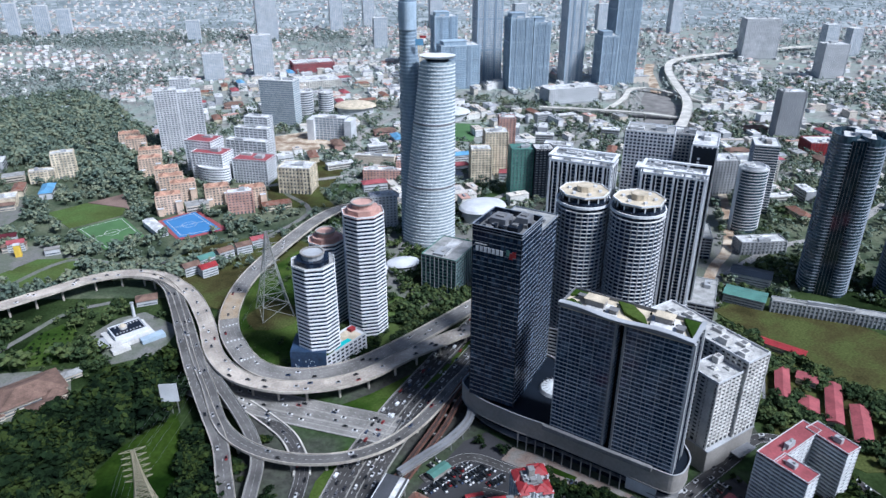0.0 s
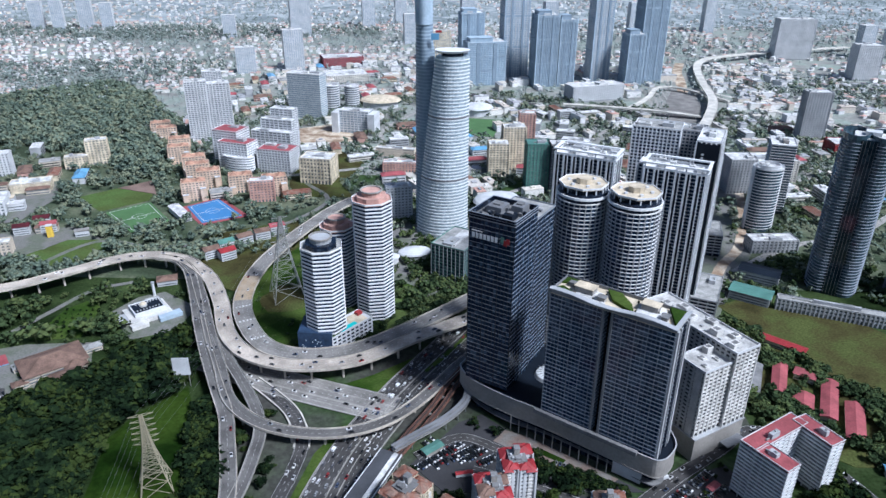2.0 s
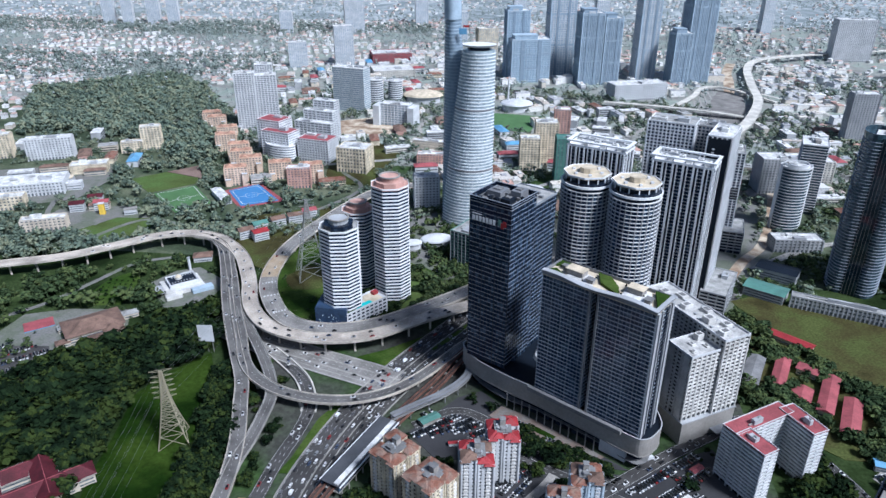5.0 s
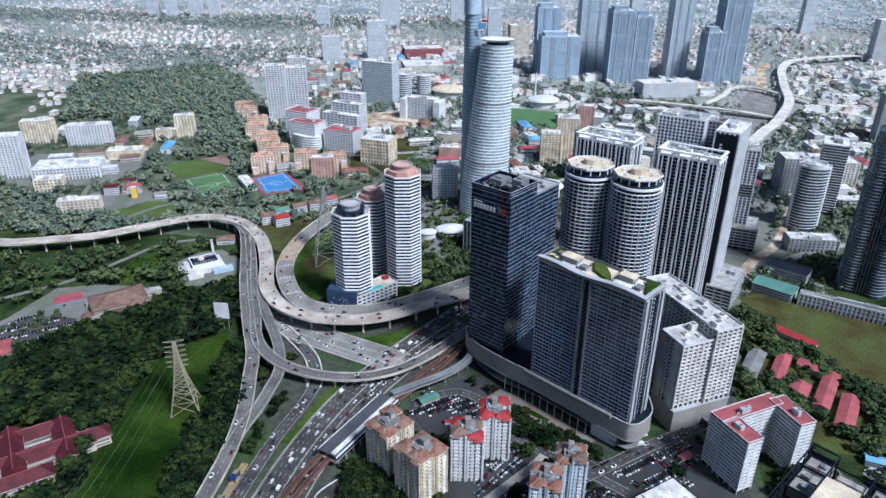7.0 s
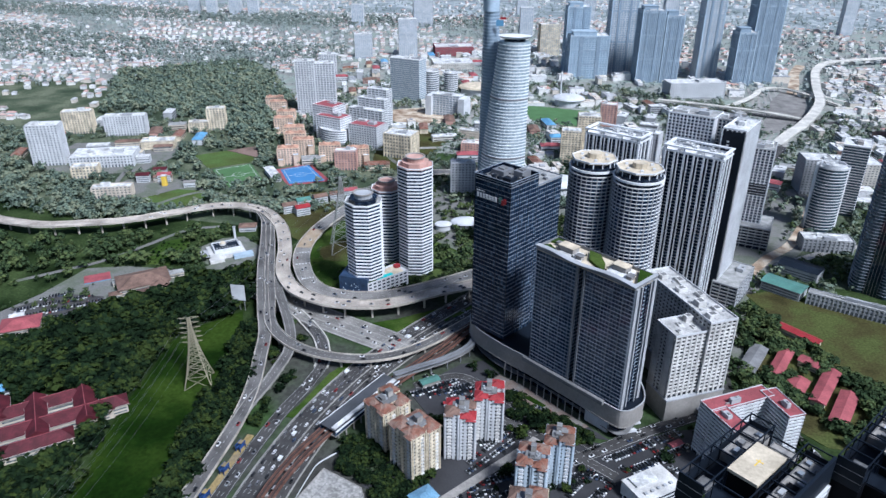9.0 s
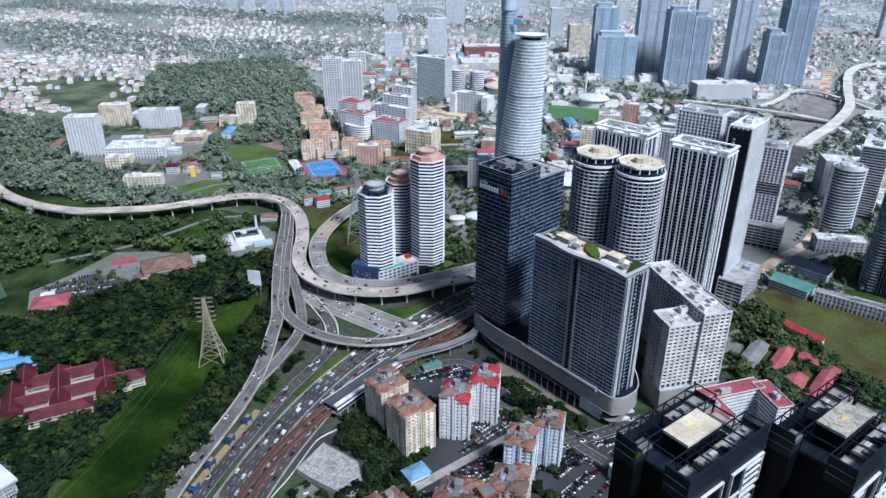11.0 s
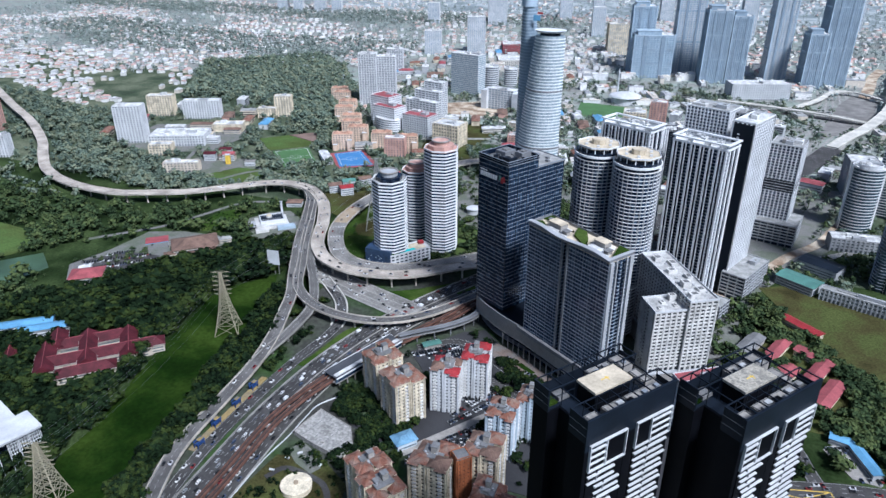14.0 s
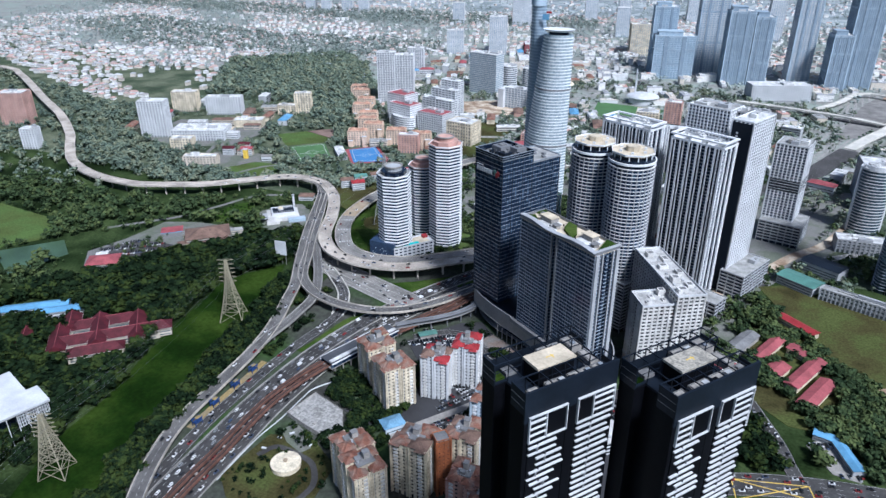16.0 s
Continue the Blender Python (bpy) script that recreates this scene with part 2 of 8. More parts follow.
M_ROOFT = mat("tan_flat_roof", (0.50, 0.43, 0.32), 0.85, spread=0.2, big=0.12, small=0.8)
# greens get paler from A to C: distance haze put into the leaf colour
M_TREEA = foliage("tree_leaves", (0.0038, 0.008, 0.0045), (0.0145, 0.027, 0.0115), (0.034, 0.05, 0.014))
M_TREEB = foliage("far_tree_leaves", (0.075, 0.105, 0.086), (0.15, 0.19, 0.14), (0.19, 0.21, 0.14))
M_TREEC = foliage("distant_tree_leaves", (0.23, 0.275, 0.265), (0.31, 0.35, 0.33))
G_DARK = glass("dark_glass", (0.007, 0.012, 0.024), (0.035, 0.05, 0.075), share=0.3, spec=0.35)
G_NAVY = glass("navy_glass", (0.010, 0.021, 0.045), (0.06, 0.095, 0.145), share=0.35, spec=0.3)
G_FLAT = glass("apartment_glass", (0.012, 0.026, 0.052), (0.085, 0.12, 0.165), cell=(2.9, 30.0, 3.25), share=0.5, spec=0.4)
M_AWNING = mat("sky_blue_metal_roof", (0.13, 0.25, 0.36), 0.6, spread=0.25, big=0.1, small=0.8)
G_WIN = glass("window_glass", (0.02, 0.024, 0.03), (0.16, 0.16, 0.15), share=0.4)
G_TEAL = glass("sea_green_glass", (0.032, 0.056, 0.075), (0.08, 0.12, 0.145), share=0.5)
G_DEEP = glass("deep_sea_glass", (0.010, 0.020, 0.030), (0.03, 0.05, 0.065), share=0.4, rough=0.08)
G_SILVER = glass("silver_blue_glass", (0.25, 0.31, 0.345), (0.40, 0.46, 0.49), cell=(2.0, 2.0, 4.0), share=0.7, rough=0.2)
# glass lightened and blued, haze painted into the panes
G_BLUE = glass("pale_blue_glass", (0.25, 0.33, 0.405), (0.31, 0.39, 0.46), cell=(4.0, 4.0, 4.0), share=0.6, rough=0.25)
M_CARS = many("car_paint", [(0.7, 0.7, 0.7), (0.02, 0.02, 0.022), (0.6, 0.6, 0.62), (0.25, 0.26, 0.27), (0.75, 0.75, 0.74), (0.03, 0.03, 0.035), (0.05, 0.07, 0.12), (0.7, 0.7, 0.7), (0.12, 0.12, 0.13), (0.4, 0.41, 0.42), (0.02, 0.02, 0.02), (0.22, 0.02, 0.02)], 0.3, by="object", coat=0.5)
M_CARS2 = many("parked_car_paint", [(0.7, 0.7, 0.7), (0.02, 0.02, 0.022), (0.6, 0.6, 0.62), (0.25, 0.26, 0.27), (0.75, 0.75, 0.74), (0.2, 0.02, 0.02), (0.05, 0.07, 0.12), (0.5, 0.5, 0.51), (0.03, 0.03, 0.03), (0.12, 0.12, 0.13), (0.65, 0.65, 0.65)], 0.3, coat=0.5)
M_CARGLASS = mat("car_glass", (0.012, 0.014, 0.016), 0.1, spread=0.05, bump=0)
M_TYRE = mat("tyre_rubber", (0.015, 0.015, 0.015), 0.9, spread=0.1, bump=0)
# roof tones greyed and drawn together, standing in for distance haze
M_ROOFS = many("suburban_roofs", [(0.40, 0.27, 0.23), (0.44, 0.32, 0.28), (0.33, 0.31, 0.30), (0.48, 0.48, 0.47), (0.33, 0.27, 0.25), (0.40, 0.40, 0.40), (0.58, 0.57, 0.56), (0.46, 0.30, 0.26)], 0.7)
M_WALLS = many("suburban_walls", [(0.65, 0.64, 0.6), (0.7, 0.69, 0.67), (0.55, 0.5, 0.43), (0.6, 0.6, 0.6)], 0.8)

M_SLATE = mat("slate_metal_roof", (0.06, 0.063, 0.07), 0.6, spread=0.2, big=0.06, small=0.8, bump=0.05)
M_FIELD = mat("sunlit_field_grass", (0.085, 0.115, 0.035), 0.95, spread=0.3, big=0.03, small=0.4, bump=0.3, spec=0.05, tint=(0.06, 0.095, 0.028))
M_CINDER = mat("brown_cinder_track", (0.17, 0.12, 0.10), 0.95, spread=0.25, big=0.04, small=0.5, spec=0.1)
M_YELLOW = mat("yellow_paint", (0.62, 0.42, 0.06), 0.7, spread=0.15, big=0.1, small=0.8)
# ribbed towers' panels and glass, lightened towards haze blue
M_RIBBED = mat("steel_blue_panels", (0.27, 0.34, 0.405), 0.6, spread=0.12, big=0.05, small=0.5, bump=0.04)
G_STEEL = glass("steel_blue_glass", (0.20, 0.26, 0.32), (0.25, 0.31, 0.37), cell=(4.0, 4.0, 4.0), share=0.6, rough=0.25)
# paler greens mixed for haze at middle distance, also used on nearer gardens
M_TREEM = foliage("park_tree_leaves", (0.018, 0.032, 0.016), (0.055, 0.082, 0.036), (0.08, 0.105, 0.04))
# window glass lightened to paint haze over middle-distance blocks
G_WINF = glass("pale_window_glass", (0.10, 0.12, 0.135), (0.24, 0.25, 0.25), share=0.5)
M_LINEGREY = mat("dull_blue_grey_frames", (0.21, 0.235, 0.27), 0.55, spread=0.15, big=0.05, small=0.7, bump=0.04)
M_RAMP = mat("grey_ramp_surface", (0.105, 0.1, 0.095), 0.85, spread=0.3, big=0.05, small=0.8)
M_ROADG = mat("pale_worn_asphalt", (0.185, 0.176, 0.164), 0.85, spread=0.25, big=0.06, small=0.8)
M_ROOFB = mat("weathered_roof_screed", (0.40, 0.395, 0.38), 0.85, spread=0.3, big=0.12, small=0.8)
# haze-paled greens, a step darker than the farthest trees
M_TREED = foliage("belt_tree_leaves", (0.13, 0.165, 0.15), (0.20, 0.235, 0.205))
# hillside ground lightened for the haze over it
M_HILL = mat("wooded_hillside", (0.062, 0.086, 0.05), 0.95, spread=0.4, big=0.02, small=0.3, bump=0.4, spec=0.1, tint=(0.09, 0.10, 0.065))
M_PEACH = mat("peach_render", (0.55, 0.42, 0.32), 0.75, spread=0.2, big=0.08, small=0.8)
M_CLAY = mat("orange_clay_tiles", (0.38, 0.22, 0.15), 0.8, spread=0.3, big=0.12, small=1.0)
M_CITYROOF = many("city_roofs", [(0.55, 0.55, 0.54), (0.48, 0.42, 0.36), (0.62, 0.62, 0.61), (0.36, 0.36, 0.37), (0.44, 0.27, 0.22), (0.50, 0.47, 0.43), (0.30, 0.31, 0.32), (0.58, 0.54, 0.47)], 0.75)
M_STONE = mat("pale_grey_render", (0.52, 0.51, 0.485), 0.75, spread=0.2, big=0.08, small=0.8, bump=0.05)
M_STAINED = mat("stained_concrete", (0.43, 0.415, 0.385), 0.9, spread=0.55, big=0.11, small=0.5, tint=(0.17, 0.165, 0.155))
M_MOULD = mat("mould_stained_screed", (0.50, 0.46, 0.38), 0.9, spread=0.5, big=0.35, small=1.2, tint=(0.15, 0.14, 0.12))
M_SAND = mat("yellow_sand", (0.34, 0.25, 0.10), 0.95, spread=0.35, big=0.1, small=0.7, tint=(0.16, 0.13, 0.08))
M_TAN = mat("tan_resurfacing", (0.36, 0.275, 0.18), 0.9, spread=0.25, big=0.1, small=0.7, tint=(0.27, 0.22, 0.16))
M_FORM = mat("blue_formwork_paint", (0.02, 0.05, 0.15), 0.6, spread=0.3, big=0.2, small=1.0)

# ---- mesh helpers ----
def link_mesh(name, bm, material, parent=None, label="", loc=None):
    me_ = bpy.data.meshes.new(name)
    bm.to_mesh(me_)
    bm.free()
    for m in (material if isinstance(material, (list, tuple)) else [material]):
        me_.materials.append(m)
    ob = new(name, me_)
    if parent is not None:
        ob.parent = parent
    if loc is not None:
        ob.location = loc
    if label:
        ob["label"] = label
    return ob


def part(name, bm, material, parent, label="", loc=None):
    return link_mesh(name, bm, material, parent, label, loc)


def again(ob, loc, rot=0.0, name=None):
    """Another part on the same mesh."""
    o = bpy.data.objects.new(name or ob.name.split(".")[0], ob.data)
    scene.collection.objects.link(o)
    o.parent = ob.parent
    o.location = loc
    o.rotation_euler = (0, 0, rot)
    return o


def thing(name, x, y, z, yaw, label, category, group="", kind=""):
    e = new(name)
    e.location = (x, y, z)
    e.rotation_euler = (0, 0, radians(yaw))
    return tagged(e, label, category, group, kind)


def add_prism(bm, poly, z0, z1, top=None, mi=0):
    top = top or poly
    a = [bm.verts.new((p[0], p[1], z0)) for p in poly]
    b = [bm.verts.new((p[0], p[1], z1)) for p in top]
    k = len(poly)
    fs = [bm.faces.new((a[i], a[(i + 1) % k], b[(i + 1) % k], b[i])) for i in range(k)]
    fs.append(bm.faces.new(b))
    fs.append(bm.faces.new(a[::-1]))
    for f in fs:
        f.material_index = mi
    return fs


def add_box(bm, x, y, z, sx, sy, sz, yaw=0.0, mi=0):
    """A box centred at x, y that stands on z."""
    c, s = math.cos(yaw), math.sin(yaw)
    poly = [(x + c * u - s * v, y + s * u + c * v) for u, v in ((-sx / 2, -sy / 2), (sx / 2, -sy / 2), (sx / 2, sy / 2), (-sx / 2, sy / 2))]
    return add_prism(bm, poly, z, z + sz, mi=mi)


def prism(poly, z0, z1, top=None):
    bm = bmesh.new()
    add_prism(bm, poly, z0, z1, top)
    return bm


def boxbm(x, y, z, sx, sy, sz, yaw=0.0):
    bm = bmesh.new()
    add_box(bm, x, y, z, sx, sy, sz, yaw)
    return bm


def ring(poly, out, z0, z1, t):
    """A parapet that follows poly."""
    o = grow(poly, out)
    i = grow(poly, out - t)
    bm = bmesh.new()
    k = len(poly)
    v = [[bm.verts.new((*p, z)) for p in q] for q, z in ((o, z0), (o, z1), (i, z1), (i, z0))]
    for r in range(4):
        a, b = v[r], v[(r + 1) % 4]
        for j in range(k):
            bm.faces.new((a[j], a[(j + 1) % k], b[(j + 1) % k], b[j]))
    return bm


def rect(w, d):
    return [(-w / 2, -d / 2), (w / 2, -d / 2), (w / 2, d / 2), (-w / 2, d / 2)]


def ngon(r, k, ry=None, turn=0.0):
    ry = ry or r
    return [(r * math.cos(2 * math.pi * i / k + turn), ry * math.sin(2 * math.pi * i / k + turn)) for i in range(k)]


def cut(w, d, c):
    """A rectangle with its corners cut off."""
    return [(-w / 2 + c, -d / 2), (w / 2 - c, -d / 2), (w / 2, -d / 2 + c), (w / 2, d / 2 - c), (w / 2 - c, d / 2), (-w / 2 + c, d / 2), (-w / 2, d / 2 - c), (-w / 2, -d / 2 + c)]


def grow(poly, o):
    """poly pushed outwards by o."""
    k = len(poly)
    res = []
    for i in range(k):
        p0, p1, p2 = Vector(poly[i - 1]), Vector(poly[i]), Vector(poly[(i + 1) % k])
        e1, e2 = (p1 - p0).normalized(), (p2 - p1).normalized()
        n1, n2 = Vector((e1.y, -e1.x)), Vector((e2.y, -e2.x))
        b = n1 + n2
        res.append(tuple(p1 + b * (o / max(0.3, 1 + n1.dot(n2)))))
    return res


def hip(bm, x, y, z, w, d, h, yaw=0.0, over=0.5, mi=0, gable=False):
    """A hipped roof over a w by d block, its ridge along the longer side."""
    c, s = math.cos(yaw), math.sin(yaw)
    W, D = w / 2 + over, d / 2 + over
    if W >= D:
        rx = W if gable else W - D
        ridge = [(-rx, 0), (rx, 0)]
    else:
        ry = D if gable else D - W
        ridge = [(0, -ry), (0, ry)]
    tr = lambda u, v, q: bm.verts.new((x + c * u - s * v, y + s * u + c * v, q))
    e = [tr(-W, -D, z), tr(W, -D, z), tr(W, D, z), tr(-W, D, z)]
    r = [tr(*ridge[0], z + h), tr(*ridge[1], z + h)]
    if W >= D:
        fs = [(e[0], e[1], r[1], r[0]), (e[1], e[2], r[1]), (e[2], e[3], r[0], r[1]), (e[3], e[0], r[0])]
    else:
        fs = [(e[0], e[1], r[0]), (e[1], e[2], r[1], r[0]), (e[2], e[3], r[1]), (e[3], e[0], r[0], r[1])]
    fs.append((e[3], e[2], e[1], e[0]))
    for f in fs:
        bm.faces.new(f).material_index = mi


FOOT = []     # x, y, radius of what stands on the ground


def facade(t, poly, h, fh, core, band, band_h, band_out, at=(0.0, 0.0), z=0.0, pier=None, step=4.0, pw=0.6, po=0.7, joined=False, band_from=0.0):
    """Glazing with a band at every floor and piers between the windows."""
    part("glazing", prism(poly, 0, h), core, t, loc=(*at, z))
    k = max(2, int(h / fh))
    fh = h / k
    bp = grow(poly, band_out)
    if joined:
        bm = bmesh.new()
        for i in range(1, k):
            add_prism(bm, bp, i * fh, i * fh + band_h)
        tagged(part("banding", bm, band, t, loc=(*at, z)), kind="stuff")
    else:
        first = None
        for i in range(1, k):
            if i * fh >= band_from:
                p = (*at, z + i * fh)
                first = again(first, p) if first else part("floor_band", prism(bp, 0, band_h), band, t, loc=p)
    if pier:
        pm = None
        q = grow(poly, po / 2 - 0.05)
        jm = bmesh.new()
        for i in range(len(q)):
            a, b = Vector(q[i]), Vector(q[(i + 1) % len(q)])
            e = b - a
            m = max(1, round(e.length / step))
            for j in range(m + (1 if len(q) <= 12 else 0)):
                p = a + e * (j / m)
                r = math.atan2(e.y, e.x)
                if joined:
                    add_box(jm, p.x, p.y, 0, pw, po, h, r)
                elif pm is None:
                    pm = part("pier", boxbm(0, 0, 0, pw, po, h), pier, t, loc=(p.x + at[0], p.y + at[1], z))
                    pm.rotation_euler = (0, 0, r)
                else:
                    again(pm, (p.x + at[0], p.y + at[1], z), r)
        if joined:
            tagged(part("piering", jm, pier, t, loc=(*at, z)), kind="stuff")
        else:
            jm.free()


def tower(name, label, category, poly, x, y, yaw, z1, fh, core, band, band_h, band_out, z0=GZ, pier=None, step=4.0, pw=0.6, po=0.7, roof=None, para=1.2, plant=2, joined=False, group="", band_from=0.0):
    """A high building: its facade and a roof with plant rooms."""
    t = thing(name, x, y, z0, yaw, label, category, group)
    h = z1 - z0
    facade(t, poly, h, fh, core, band, band_h, band_out, pier=pier, step=step, pw=pw, po=po, joined=joined, band_from=band_from)
    part("roof_slab", prism(grow(poly, band_out + 0.1), h, h + 0.5), roof or M_ROOFG, t)
    if para:
        part("parapet", ring(poly, band_out + 0.1, h + 0.5, h + 0.5 + para, 0.4), band, t)
    xs = [p[0] for p in poly]
    ys = [p[1] for p in poly]
    rnd = random.Random(int(x * 7 + y))
    for i in range(plant):
        w, d = (max(xs) - min(xs)) * rnd.uniform(.14, .32), (max(ys) - min(ys)) * rnd.uniform(.2, .4)
        px, py = rnd.uniform(min(xs), max(xs)) * .6, rnd.uniform(min(ys), max(ys)) * .5
        q = rnd.uniform(2.2, 4.5)
        room = part("plant_room", boxbm(px, py, h + 0.5 + 0.01 * i, w, d, q), [M_GREYP, M_ROOFW, M_CONC][i % 3], t)
        part("vent", boxbm(px + w * .2, py, h + .5 + q, w * .3, d * .3, 1.0), M_STEEL, room)
        part("duct", boxbm(px - w * .75, py, h + .51, w * .4, d * .25, 1.3), M_STEEL, t)
    FOOT.append((x, y, max(math.hypot(*p) for p in poly) + 4))
    return t

# ---- ground ----
def ground_sheet():
    xs = np.concatenate([np.linspace(-4200, -1500, 10), np.linspace(-1400, 1400, 57), np.linspace(1500, 4200, 10)])
    ys = np.concatenate([np.linspace(-1500, 0, 6), np.linspace(50, 2500, 50), np.linspace(2550, 2700, 3)])
    bm = bmesh.new()
    grid = []
    for y_ in ys:
        row = []
        for x_ in xs:
            z_ = GZ - 0.3
            row.append(bm.verts.new((x_, y_, z_)))
        grid.append(row)
    for j in range(len(ys) - 1):
        for i in range(len(xs) - 1):
            bm.faces.new((grid[j][i], grid[j][i + 1], grid[j + 1][i + 1], grid[j + 1][i]))
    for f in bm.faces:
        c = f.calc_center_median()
        # farther faces take the paler grounds that carry painted haze
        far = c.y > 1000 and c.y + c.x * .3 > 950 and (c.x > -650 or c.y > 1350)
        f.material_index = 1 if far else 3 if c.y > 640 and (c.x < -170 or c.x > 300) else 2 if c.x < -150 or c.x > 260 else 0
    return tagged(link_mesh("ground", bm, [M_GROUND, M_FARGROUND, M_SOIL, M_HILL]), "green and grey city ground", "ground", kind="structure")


ground_sheet()


def hill(x, y):
    """How far the haze-coloured hills stand above the plain."""
    u = max(0.0, (y - 2690) / 2200)
    return u * 110 * (0.6 + 0.6 * noise.noise(Vector((x / 700, y / 700, 2))))


def backdrop():
    """The hills that close the view, glowing with haze painted into their colour."""
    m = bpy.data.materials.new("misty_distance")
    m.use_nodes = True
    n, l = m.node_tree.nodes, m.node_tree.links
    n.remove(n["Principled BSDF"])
    # emission gives off the haze tones; no lamp stands here
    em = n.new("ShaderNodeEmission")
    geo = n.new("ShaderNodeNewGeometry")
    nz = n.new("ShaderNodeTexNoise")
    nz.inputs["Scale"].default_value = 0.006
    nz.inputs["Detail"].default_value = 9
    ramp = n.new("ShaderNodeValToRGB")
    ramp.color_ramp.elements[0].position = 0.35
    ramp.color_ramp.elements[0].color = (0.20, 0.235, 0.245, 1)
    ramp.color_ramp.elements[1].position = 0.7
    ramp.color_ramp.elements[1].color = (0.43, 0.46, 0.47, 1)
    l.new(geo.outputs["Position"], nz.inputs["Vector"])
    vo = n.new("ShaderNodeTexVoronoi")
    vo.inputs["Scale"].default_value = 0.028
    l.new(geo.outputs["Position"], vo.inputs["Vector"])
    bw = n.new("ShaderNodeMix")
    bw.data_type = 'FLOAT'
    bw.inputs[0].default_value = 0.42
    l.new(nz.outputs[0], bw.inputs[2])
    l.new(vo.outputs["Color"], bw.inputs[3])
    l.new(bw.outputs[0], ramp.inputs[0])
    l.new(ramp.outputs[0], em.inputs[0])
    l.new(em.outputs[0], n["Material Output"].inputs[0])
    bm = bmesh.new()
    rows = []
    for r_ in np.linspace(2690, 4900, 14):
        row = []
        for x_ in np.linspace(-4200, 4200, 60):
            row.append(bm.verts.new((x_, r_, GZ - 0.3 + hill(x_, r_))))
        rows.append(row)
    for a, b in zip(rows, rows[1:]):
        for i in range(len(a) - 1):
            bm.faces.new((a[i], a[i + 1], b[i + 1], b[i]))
    return tagged(link_mesh("backdrop", bm, m), "far hills glowing in painted haze colours", "distance", kind="structure")


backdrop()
PATCHES = []


def patch(name, label, poly, material, dz=0.1, category="ground", clear=True):
    bm = bmesh.new()
    add_prism(bm, poly, GZ - 0.6, GZ + dz)
    bmesh.ops.recalc_face_normals(bm, faces=bm.faces)
    if clear:
        PATCHES.append(poly)
    return tagged(link_mesh(name, bm, material), label, category, kind="structure")


patch("grass_corridor", "long strip of mown green grass below the power lines", [(-168, 60), (-186, 105), (-203, 156), (-206, 199), (-222, 254), (-233, 300), (-240, 347), (-249, 390), (-240, 419), (-211, 458), (-197, 430), (-187, 390), (-175, 345), (-168, 303), (-161, 265), (-151, 234), (-143, 176), (-136, 139), (-125, 115), (-108, 60)], M_GRASSD, 0.2, "grass")
patch("interchange_grass", "green verge inside the road loops", [(-175, 560), (-140, 510), (-100, 500), (-125, 520), (-135, 560), (-125, 620), (-110, 690), (-120, 760), (-170, 740), (-195, 680), (-195, 610)], M_GRASS, 0.22, "grass")
patch("pylon_mound", "dry olive grass round the foot of the pylon", [(-163 + 26 * math.cos(k * .5236) * (1 + .12 * math.sin(k * 2.3)), 610 + 30 * math.sin(k * .5236) * (1 + .1 * math.cos(k * 1.7))) for k in range(12)], M_GRASSY, 0.3, "grass")
patch("verge", "grass verge beside the highway", [(-101, 318), (-96, 334), (-88, 380), (-72, 412), (-60, 420), (-75, 385), (-86, 340), (-91, 318)], M_GRASS, 0.24, "grass")
patch("verge", "grass verge beneath the elevated road", [(-84, 463), (-48, 450), (-42, 455), (-24, 487), (2, 528), (-22, 508), (-56, 480)], M_GRASS, 0.16, "grass")
patch("loop_meadow", "rough green ground inside the looping ramps", [(-207, 600), (-190, 545), (-150, 510), (-110, 500), (-60, 520), (-20, 560), (-25, 640), (-110, 690), (-110, 780), (-165, 760), (-200, 690)], M_GRASS, 0.12, "grass", False)
patch("institution_grounds", "paved grounds between the institutional blocks", [(-745, 775), (-640, 762), (-560, 800), (-555, 880), (-590, 960), (-640, 940), (-760, 900)], M_PAVING, 0.14, "yard")
patch("school_court", "school yard with bare ground", [(-565, 690), (-500, 685), (-440, 722), (-425, 752), (-480, 785), (-560, 765)], M_PAVING, 0.14, "yard")
patch("road_verge", "rough grass below the flyover bend", [(-330, 700), (-270, 650), (-215, 620), (-190, 690), (-150, 780), (-200, 820), (-290, 770)], M_GRASSY, 0.1, "grass", False)
patch("hockey_pitch", "bright blue artificial hockey pitch", [(-359, 858), (-325, 889), (-274, 830), (-319, 803)], M_BLUETURF, 0.3, "pitch")
patch("pitch_surround", "red running surface round the blue pitch", [(-366, 857), (-325, 897), (-265, 830), (-318, 795)], M_PINK, 0.15, "pitch")
patch("football_pitch", "green football pitch", [(-461, 833), (-416, 873), (-364, 809), (-397, 769)], M_TURF, 0.25, "pitch")
patch("playing_field", "worn green and brown playing field", [(-525, 888), (-487, 925), (-425, 905), (-420, 880), (-470, 836)], M_FIELD, 0.2, "field")
patch("running_track", "bare brown earth beside the playing field", [(-487, 926), (-450, 960), (-412, 890), (-424, 906)], M_CINDER, 0.22, "ground")
patch("small_field", "green field beside the elevated road", [(-500, 692), (-450, 676), (-404, 700), (-412, 748), (-466, 745)], M_FIELD, 0.2, "field")
patch("stadium_field", "bright green field beyond the towers", [(-40, 1355), (100, 1335), (75, 1215), (-30, 1245)], M_TURF, 0.2, "field")
patch("river_field", "muddy green field beside the school", [(285, 612), (310, 625), (420, 580), (470, 500), (400, 440), (352, 480), (310, 560)], M_GRASSY, 0.2, "field")
patch("far_field", "pale green meadow", [(-690, 462), (-562, 450), (-522, 405), (-553, 360), (-640, 380)], M_FIELD, 0.2, "field")
